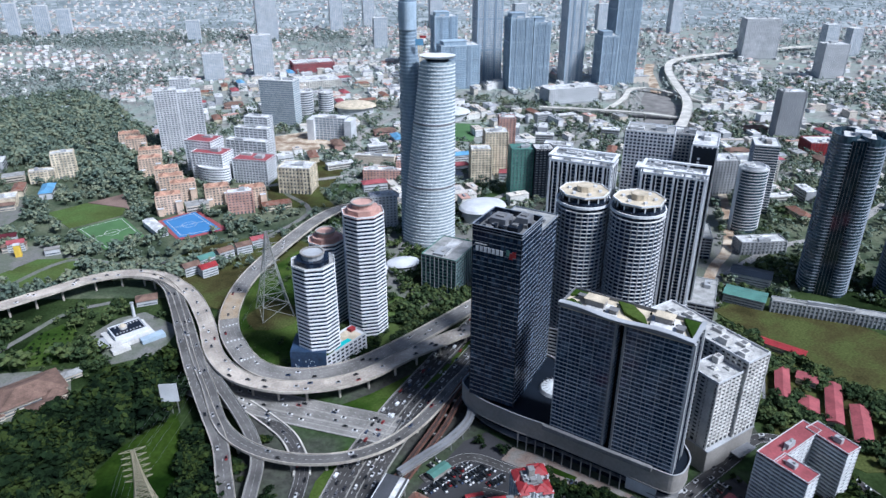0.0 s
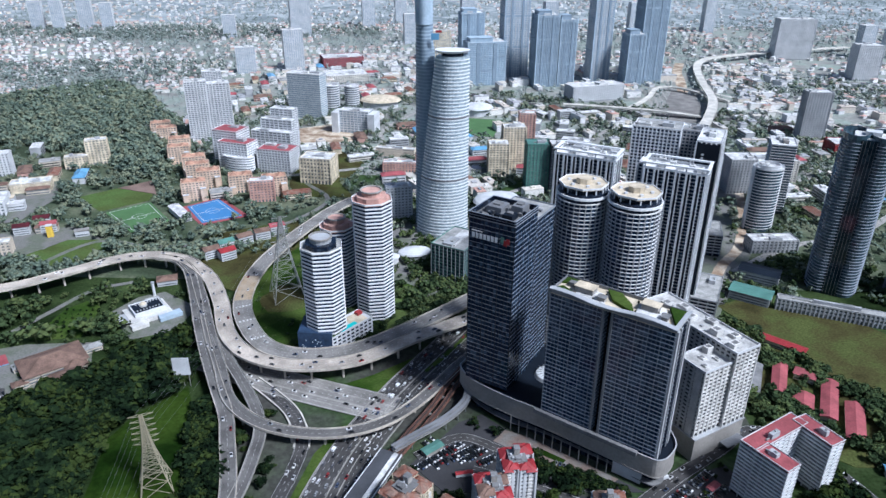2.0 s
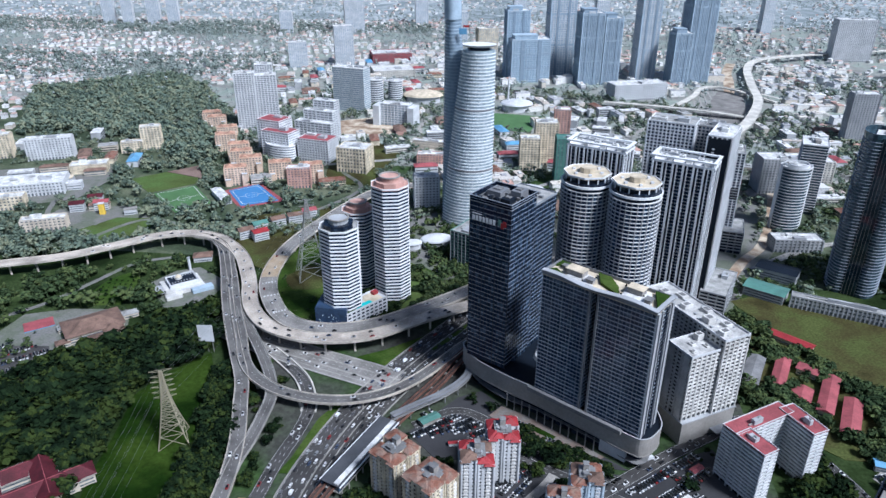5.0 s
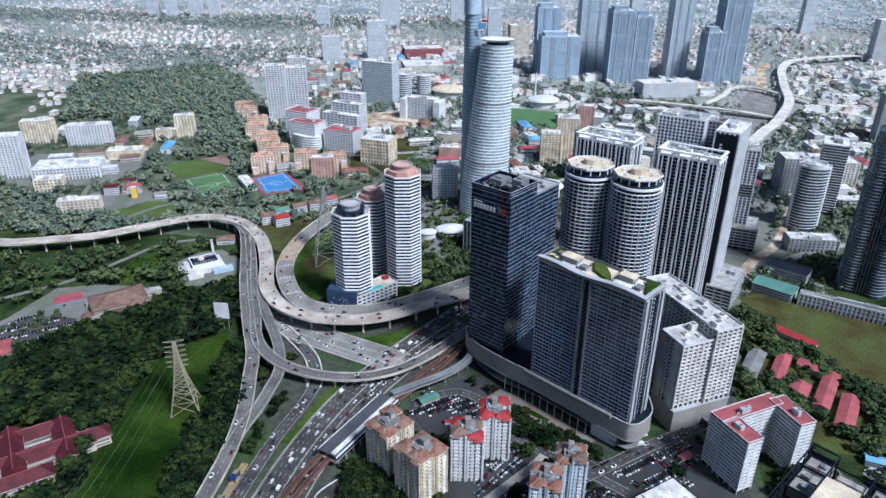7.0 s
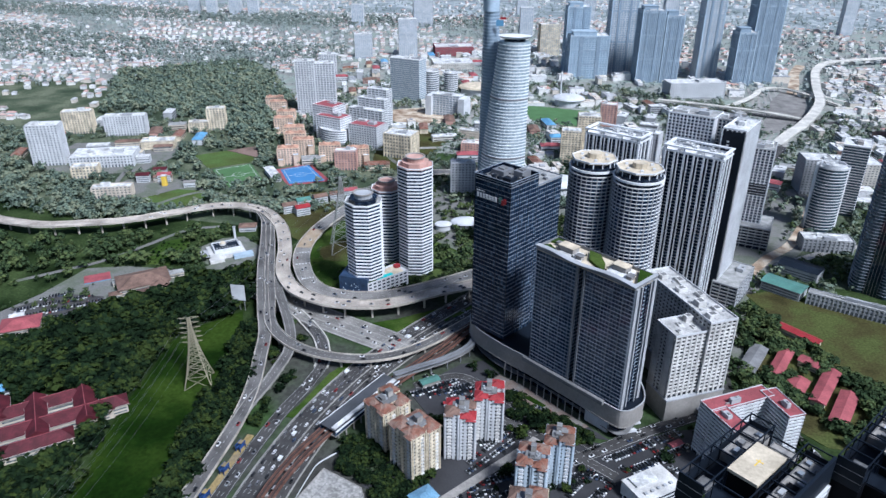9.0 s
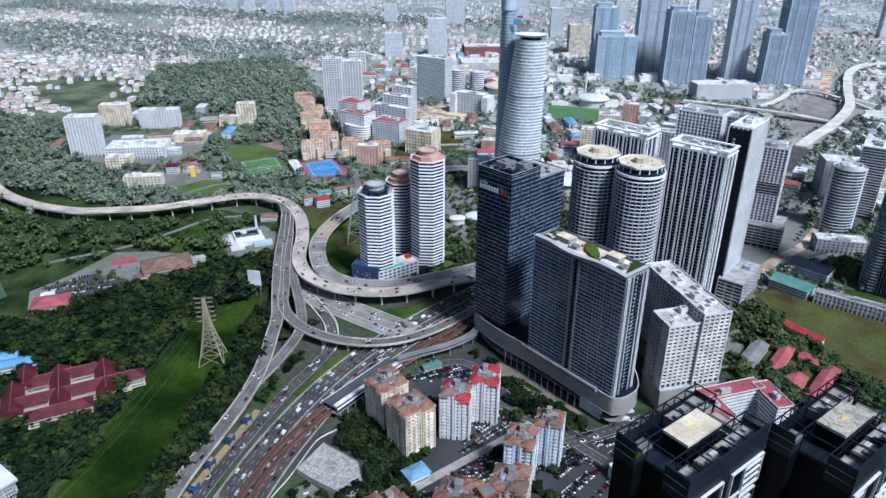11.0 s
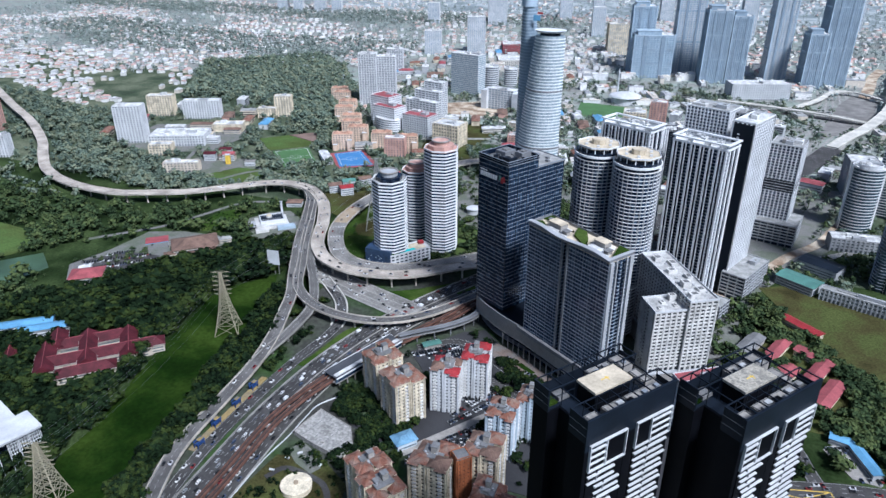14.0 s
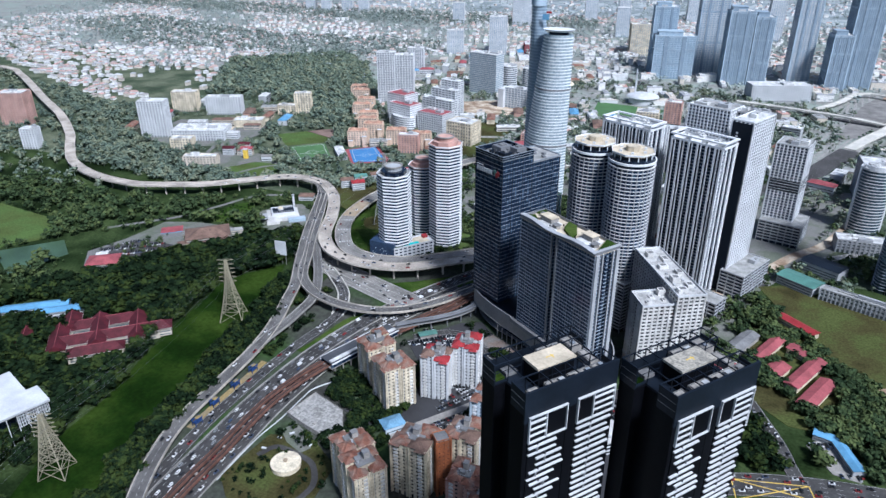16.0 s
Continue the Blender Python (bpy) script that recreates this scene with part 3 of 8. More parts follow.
patch("pond", "murky green pond", [(-548, 352), (-499, 408), (-462, 382), (-480, 318)], M_WATER, 0.1, "pond")
patch("plaza", "pale paved yard round the public building", [(-334, 575), (-318, 608), (-295, 620), (-250, 590), (-255, 545), (-292, 528)], M_PAVING, 0.15, "yard")
patch("forecourt", "tarmac between the apartment blocks", [(-18, 262), (60, 240), (130, 240), (140, 150), (240, 150), (250, 290), (215, 380), (150, 345), (80, 345), (10, 330)], M_ASPHALT, 0.08, "yard")
patch("mall_forecourt", "tarmac and parking below the shopping podium", [(-15, 372), (10, 345), (80, 350), (150, 350), (120, 372), (62, 408), (38, 430), (20, 420)], M_ASPHALT, 0.1, "yard")
patch("mall_plaza", "pinkish paved plaza beside the podium", [(46, 399), (66, 386), (122, 352), (134, 362), (74, 404), (56, 412)], M_PAVE, 0.16, "plaza")
patch("lawn", "small lawn before the podium", [(80, 386), (96, 376), (99, 380), (84, 390)], M_GRASSD, 0.22, "grass")
patch("lawn", "small lawn before the podium", [(114, 364), (127, 355), (130, 358), (117, 368)], M_GRASSD, 0.22, "grass")
patch("tank_lawn", "grass round the water tank", [(-62, 165), (-55, 215), (-20, 222), (8, 205), (12, 165), (-10, 150), (-45, 150)], M_GRASSY, 0.1, "grass")
patch("school_yard", "green school grounds", [(262, 420), (290, 560), (330, 540), (372, 470), (350, 380), (310, 380)], M_GRASSY, 0.1, "grass", False)
patch("bare_plot", "bare earth plot beside the field", [(372, 452), (392, 468), (412, 448), (395, 430)], M_DIRT, 0.25, "ground")
patch("depot_yard", "oily depot yard with parked machines", [(322, 362), (340, 380), (362, 350), (356, 334), (338, 336)], M_CONC, 0.2, "yard")
patch("car_park", "asphalt car park with parked cars", [(-440, 405), (-413, 445), (-365, 450), (-345, 420), (-374, 385)], M_ASPHALT2, 0.15, "car park")
patch("club_grounds", "paved lanes and yards round the club house", [(-446, 396), (-432, 440), (-425, 500), (-385, 516), (-325, 522), (-306, 480), (-330, 452), (-352, 420), (-368, 372), (-405, 350)], M_PAVING, 0.06, "yard")
patch("orchard", "open grass with rows of young trees", [(-382, 580), (-386, 522), (-340, 530), (-348, 585), (-364, 603)], M_GRASS, 0.12, "grass")
patch("building_site", "bare earth building site", [(-330, 1230), (-230, 1290), (-160, 1190), (-250, 1130)], M_DIRT, 0.15, "ground")
patch("dry_field", "dry grass lot beside the cream block", [(-258, 1046), (-240, 1085), (-190, 1120), (-140, 1060), (-150, 1000), (-165, 965), (-135, 905), (-225, 900), (-238, 950)], M_GRASSY, 0.15, "field")

# ---- roads ----
ROADS = []


def smooth(pts, seg=6):
    """A Catmull-Rom curve through pts."""
    v = [Vector(p) for p in pts]
    v = [v[0] * 2 - v[1]] + v + [v[-1] * 2 - v[-2]]
    res = []
    for i in range(1, len(v) - 2):
        a, b, c, d = v[i - 1:i + 3]
        for j in range(seg):
            t = j / seg
            res.append(0.5 * (2 * b + (c - a) * t + (2 * a - 5 * b + 4 * c - d) * t * t + (3 * b - a - 3 * c + d) * t ** 3))
    res.append(v[-2])
    return res


def sides(line):
    out = []
    for i, p in enumerate(line):
        e = (line[min(i + 1, len(line) - 1)] - line[max(i - 1, 0)])
        e.z = 0
        e.normalize()
        out.append(Vector((e.y, -e.x, 0)))
    return out


def strip(bm, line, nrm, o0, o1, z0, z1, mi=0):
    """A bar between two offsets from the line, from z0 to z1 above it."""
    rows = [[bm.verts.new(p + n_ * o + Vector((0, 0, z))) for o, z in ((o0, z0), (o1, z0), (o1, z1), (o0, z1))] for p, n_ in zip(line, nrm)]
    for a, b in zip(rows, rows[1:]):
        for i in range(4):
            bm.faces.new((a[i], a[(i + 1) % 4], b[(i + 1) % 4], b[i])).material_index = mi
    bm.faces.new(rows[0])
    bm.faces.new(rows[-1][::-1])


def road(name, label, pts, width, surface, lanes=2, thick=0.5, rail=0.0, piers=0.0, kind="structure", edge=M_CONCP, seg=6, dashes=True, curb=0.6, avoid=True):
    line = smooth(pts, seg)
    nrm = sides(line)
    t = thing(name, 0, 0, 0, 0, label, "flyover" if piers else "road", kind=kind)
    w = width / 2
    bm = bmesh.new()
    strip(bm, line, nrm, -w, w, -thick, 0)
    bmesh.ops.recalc_face_normals(bm, faces=bm.faces)
    part("deck", bm, surface, t)
    if piers:
        bm = bmesh.new()
        strip(bm, line, nrm, -w - 0.3, w + 0.3, -thick - 0.9, -thick + 0.02)
        strip(bm, line, nrm, -w * 0.55, w * 0.55, -thick - 1.9, -thick - 0.88)
        bmesh.ops.recalc_face_normals(bm, faces=bm.faces)
        part("girder", bm, edge, t)
    if rail:
        for s in (-1, 1):
            bm = bmesh.new()
            strip(bm, line, nrm, s * w - 0.05 * s, s * (w + 0.35), -0.6, rail)
            bmesh.ops.recalc_face_normals(bm, faces=bm.faces)
            part("parapet", bm, edge, t)
    if dashes:
        bm = bmesh.new()
        for j in range(1, lanes):
            o = -w + curb + (width - 2 * curb) * j / lanes
            d = 0.0
            for a, b, n_ in zip(line, line[1:], nrm):
                ln = (b - a).length
                m = max(1, int(ln / 9))
                for q in range(m):
                    p0 = a.lerp(b, (q + 0.1) / m) + n_ * o
                    p1 = a.lerp(b, (q + 0.5) / m) + n_ * o
                    up = Vector((0, 0, 0.03))
                    vs = [bm.verts.new(v) for v in (p0 - n_ * .12 + up, p0 + n_ * .12 + up, p1 + n_ * .12 + up, p1 - n_ * .12 + up)]
                    bm.faces.new(vs)
        for s in (-1, 1):
            strip(bm, line, nrm, s * (w - curb) - .1, s * (w - curb) + .1, -0.02, 0.03)
        bmesh.ops.recalc_face_normals(bm, faces=bm.faces)
        tagged(part("lane_marking", bm, M_LINE, t), kind="stuff")
    if piers:
        col = None
        dist = 0.0
        for a, b, n_ in zip(line, line[1:], nrm):
            dist += (b - a).length
            if dist >= piers and a.z - GZ > 4:
                dist = 0.0
                r = math.atan2(n_.y, n_.x)
                hh = a.z - thick - 1.8 - GZ
                bm = bmesh.new()
                add_prism(bm, ngon(1.1, 10), 0, hh - 1.6)
                add_box(bm, 0, 0, hh - 1.6, width * 0.6, 1.8, 1.65)
                c = part("column", bm, edge, t, loc=(a.x, a.y, GZ))
                c.rotation_euler = (0, 0, r)
    for p in line:
        ROADS.append((p.x, p.y, w))
    return line


R1 = road("flyover", "long curving concrete flyover with light traffic", [(-1639, 1079, 5), (-1460, 1072, 5), (-1365, 1029, 5), (-1235, 956, 5), (-1103, 878, 5), (-974, 806, 5), (-900, 758, 5), (-824, 703, 5), (-775, 659, 2), (-720, 616, -2), (-634, 578, 1), (-544, 565, 4), (-487, 581, 5), (-440, 603, 5), (-402, 635, 5), (-364, 667, 5), (-328, 678, 5), (-293, 670, 5), (-268, 650, 5), (-252, 633, 5), (-239, 614, 5), (-226, 590, 5), (-214, 565, 5), (-205, 541, 5), (-194, 518, 5), (-180, 499, 5), (-164, 485, 5), (-143, 475.5, 5), (-118, 471, 5), (-86, 475, 5), (-58, 488, 5), (-24, 517, 5), (17, 548, 4), (50, 577, 0), (92, 624, -6), (130, 670, -9.5)], 15, M_DECK, 3, 0.5, 1.0, 24, edge=M_CONCT)
R2 = road("flyover", "descending concrete ramp beside the green strip", [(-322, 674, 4.94), (-298, 667, 4.94), (-278, 646, 4.92), (-262, 616, 4.9), (-246, 581, 4.8), (-225, 533, 4.3), (-208, 497, 3.5), (-184, 450, 2.7), (-162, 409, 1.5), (-151, 378, 0.5), (-140, 345, -0.8), (-133, 315, -1.8), (-129, 285, -2.5), (-127, 250, -3), (-124, 196, -4), (-114, 160, -4), (-98, 125, -4), (-75, 90, -4), (-45, 55, -5)], 11, M_RAMP, 2, 0.5, 1.0, 24, edge=M_CONCT)
R3 = road("flyover", "dark looping ramp that crosses the highway", [(-288, 662, 4.9), (-266, 634, 4.86), (-252, 606, 4.82), (-236, 574, 4.7), (-218, 535, 4.3), (-203, 503, 3.9), (-186, 470, 3.4), (-168, 432, 2.8), (-150, 411, 2.2), (-126, 397, 1.4), (-97, 391, 0.6), (-66, 394, -0.2), (-38, 408, -1), (-16, 431, -1.6), (4, 462, -2), (20, 490, -3), (50, 535, -6), (85, 580, -9.3)], 10, M_RAMP, 2, 0.5, 1.0, 22, edge=M_CONCT)
road("flyover", "narrow ramp joining the long descending ramp", [(-205, 520, 3.6), (-188, 490, 2.6), (-162, 452, 1.6), (-142, 420, 0.6), (-131, 393, -0.6), (-129, 365, -1.2), (-129, 340, -1.5), (-131, 318, -1.95), (-130, 295, -2.55)], 9, M_RAMP, 2, 0.5, 1.0, 22, edge=M_KERB)
R5 = road("flyover", "pale concrete carriageway curving round the grass", [(-20, 945, -9.5), (-58, 915, -8), (-98, 893, -3), (-126, 872, 0), (-149, 834, 1), (-168, 788, 1), (-186, 733, 1.5), (-197, 692, 1.8), (-203, 655, 2), (-204, 620, 2), (-201, 590, 2), (-193, 562, 2), (-180, 536, 2), (-164, 513, 1.8), (-146, 499, 1.6), (-126, 493, 1.5), (-100, 494, 1.5), (-68, 507, 1.5), (-28, 541, 1), (26, 598, -1), (70, 655, -6), (100, 700, -9.3)], 18, M_ROADG, 4, 0.5, 1.0, 26, edge=M_CONCT)
ROADTOP = GZ + 0.45
HW = [(-60, 20), (-70, 60), (-78, 130), (-80, 190), (-81, 245), (-77, 300), (-69, 345), (-57, 388), (-42, 425), (-26, 460), (-4, 500), (30, 560), (72, 625), (135, 710), (210, 810), (290, 920), (360, 1040), (420, 1180)]
H1 = road("road", "wide grey highway with heavy traffic in many lanes", [(x, y, ROADTOP) for x, y in HW], 35, M_ASPHALT2, 9, 0.6, 0, 0)
H2 = road("road", "slip road running beside the highway", [(-100, 130, ROADTOP), (-108, 190, ROADTOP), (-109, 250, ROADTOP), (-106, 318, ROADTOP), (-100, 360, ROADTOP), (-99, 390, ROADTOP), (-107, 412, ROADTOP), (-118, 430, ROADTOP), (-138, 450, ROADTOP), (-158, 467, ROADTOP), (-190, 490, ROADTOP)], 11, M_ASPHALT2, 3, 0.5)
H3 = road("road", "multi-lane crossing road under the loops", [(-220, 505, ROADTOP + .08), (-172, 481, ROADTOP + .08), (-137, 467, ROADTOP + .08), (-97, 453, ROADTOP + .08), (-60, 441, ROADTOP + .08), (-34, 432, ROADTOP + .08)], 32, M_ROADG, 8, 0.6)
patch("city_paving", "grey paved plaza and gardens below the skyscraper", [(-45, 600), (20, 625), (80, 720), (110, 800), (60, 880), (-50, 900), (-125, 830), (-105, 700), (-60, 660)], M_PAVING, 0.09, "plaza", False)
patch("street_paving", "pale paving between the residential towers", [(215, 440), (262, 470), (285, 600), (380, 760), (430, 960), (330, 960), (200, 840), (60, 740), (60, 640), (160, 520)], M_PAVING, 0.07, "plaza", False)
patch("tower_garden", "garden round the white octagonal towers", [(-140, 512), (-60, 512), (-30, 560), (-30, 640), (-120, 660), (-150, 600)], M_FIELD, 0.18, "garden", False)
patch("median", "narrow grass median of the highway", [(-12, 487), (4, 512), (30, 556), (70, 618), (72, 616), (34, 553), (8, 509), (-9, 485)], M_GRASS, 0.75, "grass")
road("road", "curved service lane round the tank", [(0, 160, ROADTOP - .1), (4, 182, ROADTOP - .1), (-7, 199, ROADTOP - .1), (-22, 204, ROADTOP - .1), (-42, 205, ROADTOP - .1), (-50, 192, ROADTOP - .1)], 4.5, M_ASPHALT2, 1, 0.3, dashes=False)
road("road", "service road under the podium", [(-12, 380, ROADTOP - .1), (20, 402, ROADTOP - .1), (50, 390, ROADTOP - .1), (90, 365, ROADTOP - .1), (140, 338, ROADTOP - .1)], 9, M_ASPHALT2, 2, 0.3)
road("road", "pale lane between rows of parked cars", [(30, 248, ROADTOP - .1), (53, 279, ROADTOP - .1), (71, 303, ROADTOP - .1), (89, 327, ROADTOP - .1), (96, 339, ROADTOP - .1)], 7, M_CONC, 2, 0.3, dashes=False)
road("road", "dark street below the tree belt", [(30, 368, ROADTOP - .14), (58, 358, ROADTOP - .14), (89, 345, ROADTOP - .14), (122, 330, ROADTOP - .14), (155, 312, ROADTOP - .14)], 9, M_ASPHALT2, 2, 0.3)
S1 = road("road", "street lined with parked cars", [(120, 318, ROADTOP - .1), (150, 343, ROADTOP - .1), (180, 368, ROADTOP - .1), (215, 394, ROADTOP - .1), (247, 418, ROADTOP - .1), (275, 408, ROADTOP - .1), (292, 378, ROADTOP - .1), (304, 352, ROADTOP - .1), (311, 330, ROADTOP - .1), (322, 304, ROADTOP - .1)], 11, M_ASPHALT2, 2, 0.3)
S2 = road("road", "wide junction with yellow markings", [(240, 285, ROADTOP - .05), (300, 308, ROADTOP - .05), (360, 322, ROADTOP - .05), (440, 330, ROADTOP - .05), (560, 330, ROADTOP - .05)], 22, M_ASPHALT2, 5, 0.35)
road("road", "pale street between the towers", [(222, 430, ROADTOP - .1), (236, 554, ROADTOP - .1), (270, 615, ROADTOP - .1), (300, 668, ROADTOP - .1), (325, 711, ROADTOP - .1), (359, 758, ROADTOP - .1), (400, 860, ROADTOP - .1), (430, 960, ROADTOP - .1)], 12, M_DIRT, 2, 0.3, dashes=False)
road("road", "pale elevated expressway winding far away", [(420, 1185, -8), (450, 1240, -3), (490, 1305, 3), (549, 1457, 6), (580, 1624, 6), (623, 1815, 6), (679, 1932, 6), (765, 1992, 6), (932, 2079, 5), (1200, 2200, 0)], 19, M_CONCP, 4, 0.6, 1.0, 45, edge=M_CONCP)
patch("motorway_apron", "wide grey motorway lanes fanning out to the expressway", [(400, 1238), (436, 1380), (467, 1512), (505, 1610), (553, 1590), (520, 1430), (480, 1330), (448, 1275)], M_ROADG, 0.3, "road")
road("road", "pale overpass crossing the motorway lanes", [(230, 1432, 0), (294, 1419, 0), (394, 1392, 0), (444, 1371, 0), (500, 1355, -4)], 12, M_CONCP, 3, 0.5, 1.0, 40, edge=M_CONCP)
road("road", "second overpass beyond the motorway lanes", [(352, 1401, -6), (424, 1505, -2), (468, 1600, -1), (514, 1610, -1), (561, 1545, -1), (600, 1500, -6)], 11, M_CONCP, 3, 0.5, 1.0, 40, edge=M_CONCP)
road("road", "straight pale road running off past the far suburbs", [(566, 1640, ROADTOP), (599, 1588, ROADTOP), (650, 1505, ROADTOP), (691, 1378, ROADTOP), (720, 1270, ROADTOP)], 11, M_CONCP, 3, 0.4)
road("road", "bare pale roadworks beside the expressway", [(528, 1600, ROADTOP), (540, 1650, ROADTOP), (560, 1740, ROADTOP), (579, 1835, ROADTOP), (620, 1958, ROADTOP)], 24, M_DIRT, 2, 0.4, dashes=False)
road("road", "distant railway and road corridor", [(-60, 1640, ROADTOP), (100, 1500, ROADTOP), (250, 1430, ROADTOP), (420, 1390, ROADTOP), (700, 1330, ROADTOP), (1000, 1270, ROADTOP)], 26, M_ASPHALT2, 6, 0.5)
road("road", "city street beside the far field", [(-330, 1150, ROADTOP), (-180, 1160, ROADTOP), (-100, 1100, ROADTOP), (-60, 1000, ROADTOP), (-20, 945, ROADTOP)], 12, M_CONCP, 3, 0.4)
road("road", "lane past the wooded hill", [(x, y, ROADTOP - .1) for x, y in ((-480, 455), (-445, 492), (-418, 523), (-395, 572), (-373, 620), (-338, 640))], 6, M_PAVING, 1, 0.3, dashes=False)

# railway viaduct
LRT = [(-62, 60, -2), (-71, 128, -2), (-72, 178, -2), (-73.5, 214, -2), (-73, 242, -2), (-69, 268, -2), (-61, 297, -2), (-50, 325, -2), (-38, 352, -2), (-26, 375, -2), (-12, 402, -2), (3, 432, -2), (19, 470, -2), (58, 540, -2), (110, 610, -2), (200, 720, -2)]


def railway():
    line = smooth(LRT, 6)
    nrm = sides(line)
    t = thing("railway_viaduct", 0, 0, 0, 0, "elevated twin-track railway viaduct with rusty rails", "viaduct", kind="structure")
    for o in (-3.7, 3.7):
        bm = bmesh.new()
        strip(bm, line, nrm, o - 1.5, o + 1.5, -1.4, 0)
        bmesh.ops.recalc_face_normals(bm, faces=bm.faces)
        part("track_bed", bm, M_RAILBED, t)
        for e in (-0.75, 0.75):
            bm = bmesh.new()
            strip(bm, line, nrm, o + e - .12, o + e + .12, -0.02, 0.2)
            bmesh.ops.recalc_face_normals(bm, faces=bm.faces)
            part("rail", bm, M_RAIL, t)
    for o in (-5.4, -2.0, 2.0, 5.4):
        bm = bmesh.new()
        strip(bm, line, nrm, o - .22, o + .22, -1.5, 0.7)
        bmesh.ops.recalc_face_normals(bm, faces=bm.faces)
        part("side_wall", bm, M_RAIL, t)
    dist = 0.0
    for a, b, n_ in zip(line, line[1:], nrm):
        dist += (b - a).length
        if dist >= 22:
            dist = 0.0
            bm = bmesh.new()
            add_prism(bm, ngon(1.0, 10), 0, 4.9)
            add_box(bm, 0, 0, 4.9, 11, 1.6, 1.7)
            c = part("column", bm, M_CONC, t, loc=(a.x, a.y, GZ))
            c.rotation_euler = (0, 0, math.atan2(n_.y, n_.x))
    for p in line:
        ROADS.append((p.x, p.y, 6))


railway()


def station():
    a, b = Vector((-57, 300)), Vector((-29, 371))
    e = b - a
    t = thing("railway_station", *((a + b) / 2), GZ, math.degrees(math.atan2(e.y, e.x)), "elevated railway station with a long grey metal roof", "station")
    L = e.length
    part("platform", boxbm(0, 0, 6.4, L, 15, 1.0), M_CONC, t)
    part("roof", prism([(-L / 2, -8.5), (L / 2, -8.5), (L / 2, 8.5), (-L / 2, 8.5)], 12.0, 12.5), M_SLATE, t)
    part("roof_ridge", boxbm(0, -4.5, 12.55, L - 2, 3.5, 0.9), M_ROOFW, t)
    for s in (-1, 1):
        part("roof_edge", boxbm(0, s * 8.4, 11.4, L, 0.5, 1.3), M_WHITE, t)
        part("screen", boxbm(0, s * 7.2, 7.4, L, 0.3, 3.2), G_NAVY, t)
    col = None
    for i in range(9):
        for s in (-1, 1):
            p = (-L / 2 + 4 + i * (L - 8) / 8, s * 6.6, 0)
            col = again(col, p) if col else part("column", boxbm(0, 0, 0, 0.9, 0.9, 12), M_CONC, t, loc=p)


station()


def footbridge():
    line = smooth([(-28, 376, -1), (-12, 391, -1), (4, 405, -1), (17, 420, -1), (25, 434, -1), (27, 446, -1)], 5)
    nrm = sides(line)
    t = thing("footbridge", 0, 0, 0, 0, "covered grey pedestrian bridge to the podium", "footbridge")
    for nm, o0, o1, z0, z1, m in (("deck", -2.6, 2.6, -0.6, 0, M_CONC), ("roof", -3.2, 3.2, 3.0, 3.3, M_MIDGREY), ("roof_ridge", -0.8, 0.8, 3.3, 3.6, M_CONCD), ("side_panel", -2.6, -2.4, 0, 1.3, M_MIDGREY), ("side_panel", 2.4, 2.6, 0, 1.3, M_MIDGREY)):
        bm = bmesh.new()
        strip(bm, line, nrm, o0, o1, z0, z1)
        bmesh.ops.recalc_face_normals(bm, faces=bm.faces)
        part(nm, bm, m, t)
    for p in line[::4]:
        for o in (-2.2, 2.2):
            part("post", boxbm(p.x, p.y + o * .3, GZ, .5, .5, p.z - GZ + 3), M_MIDGREY, t)


footbridge()


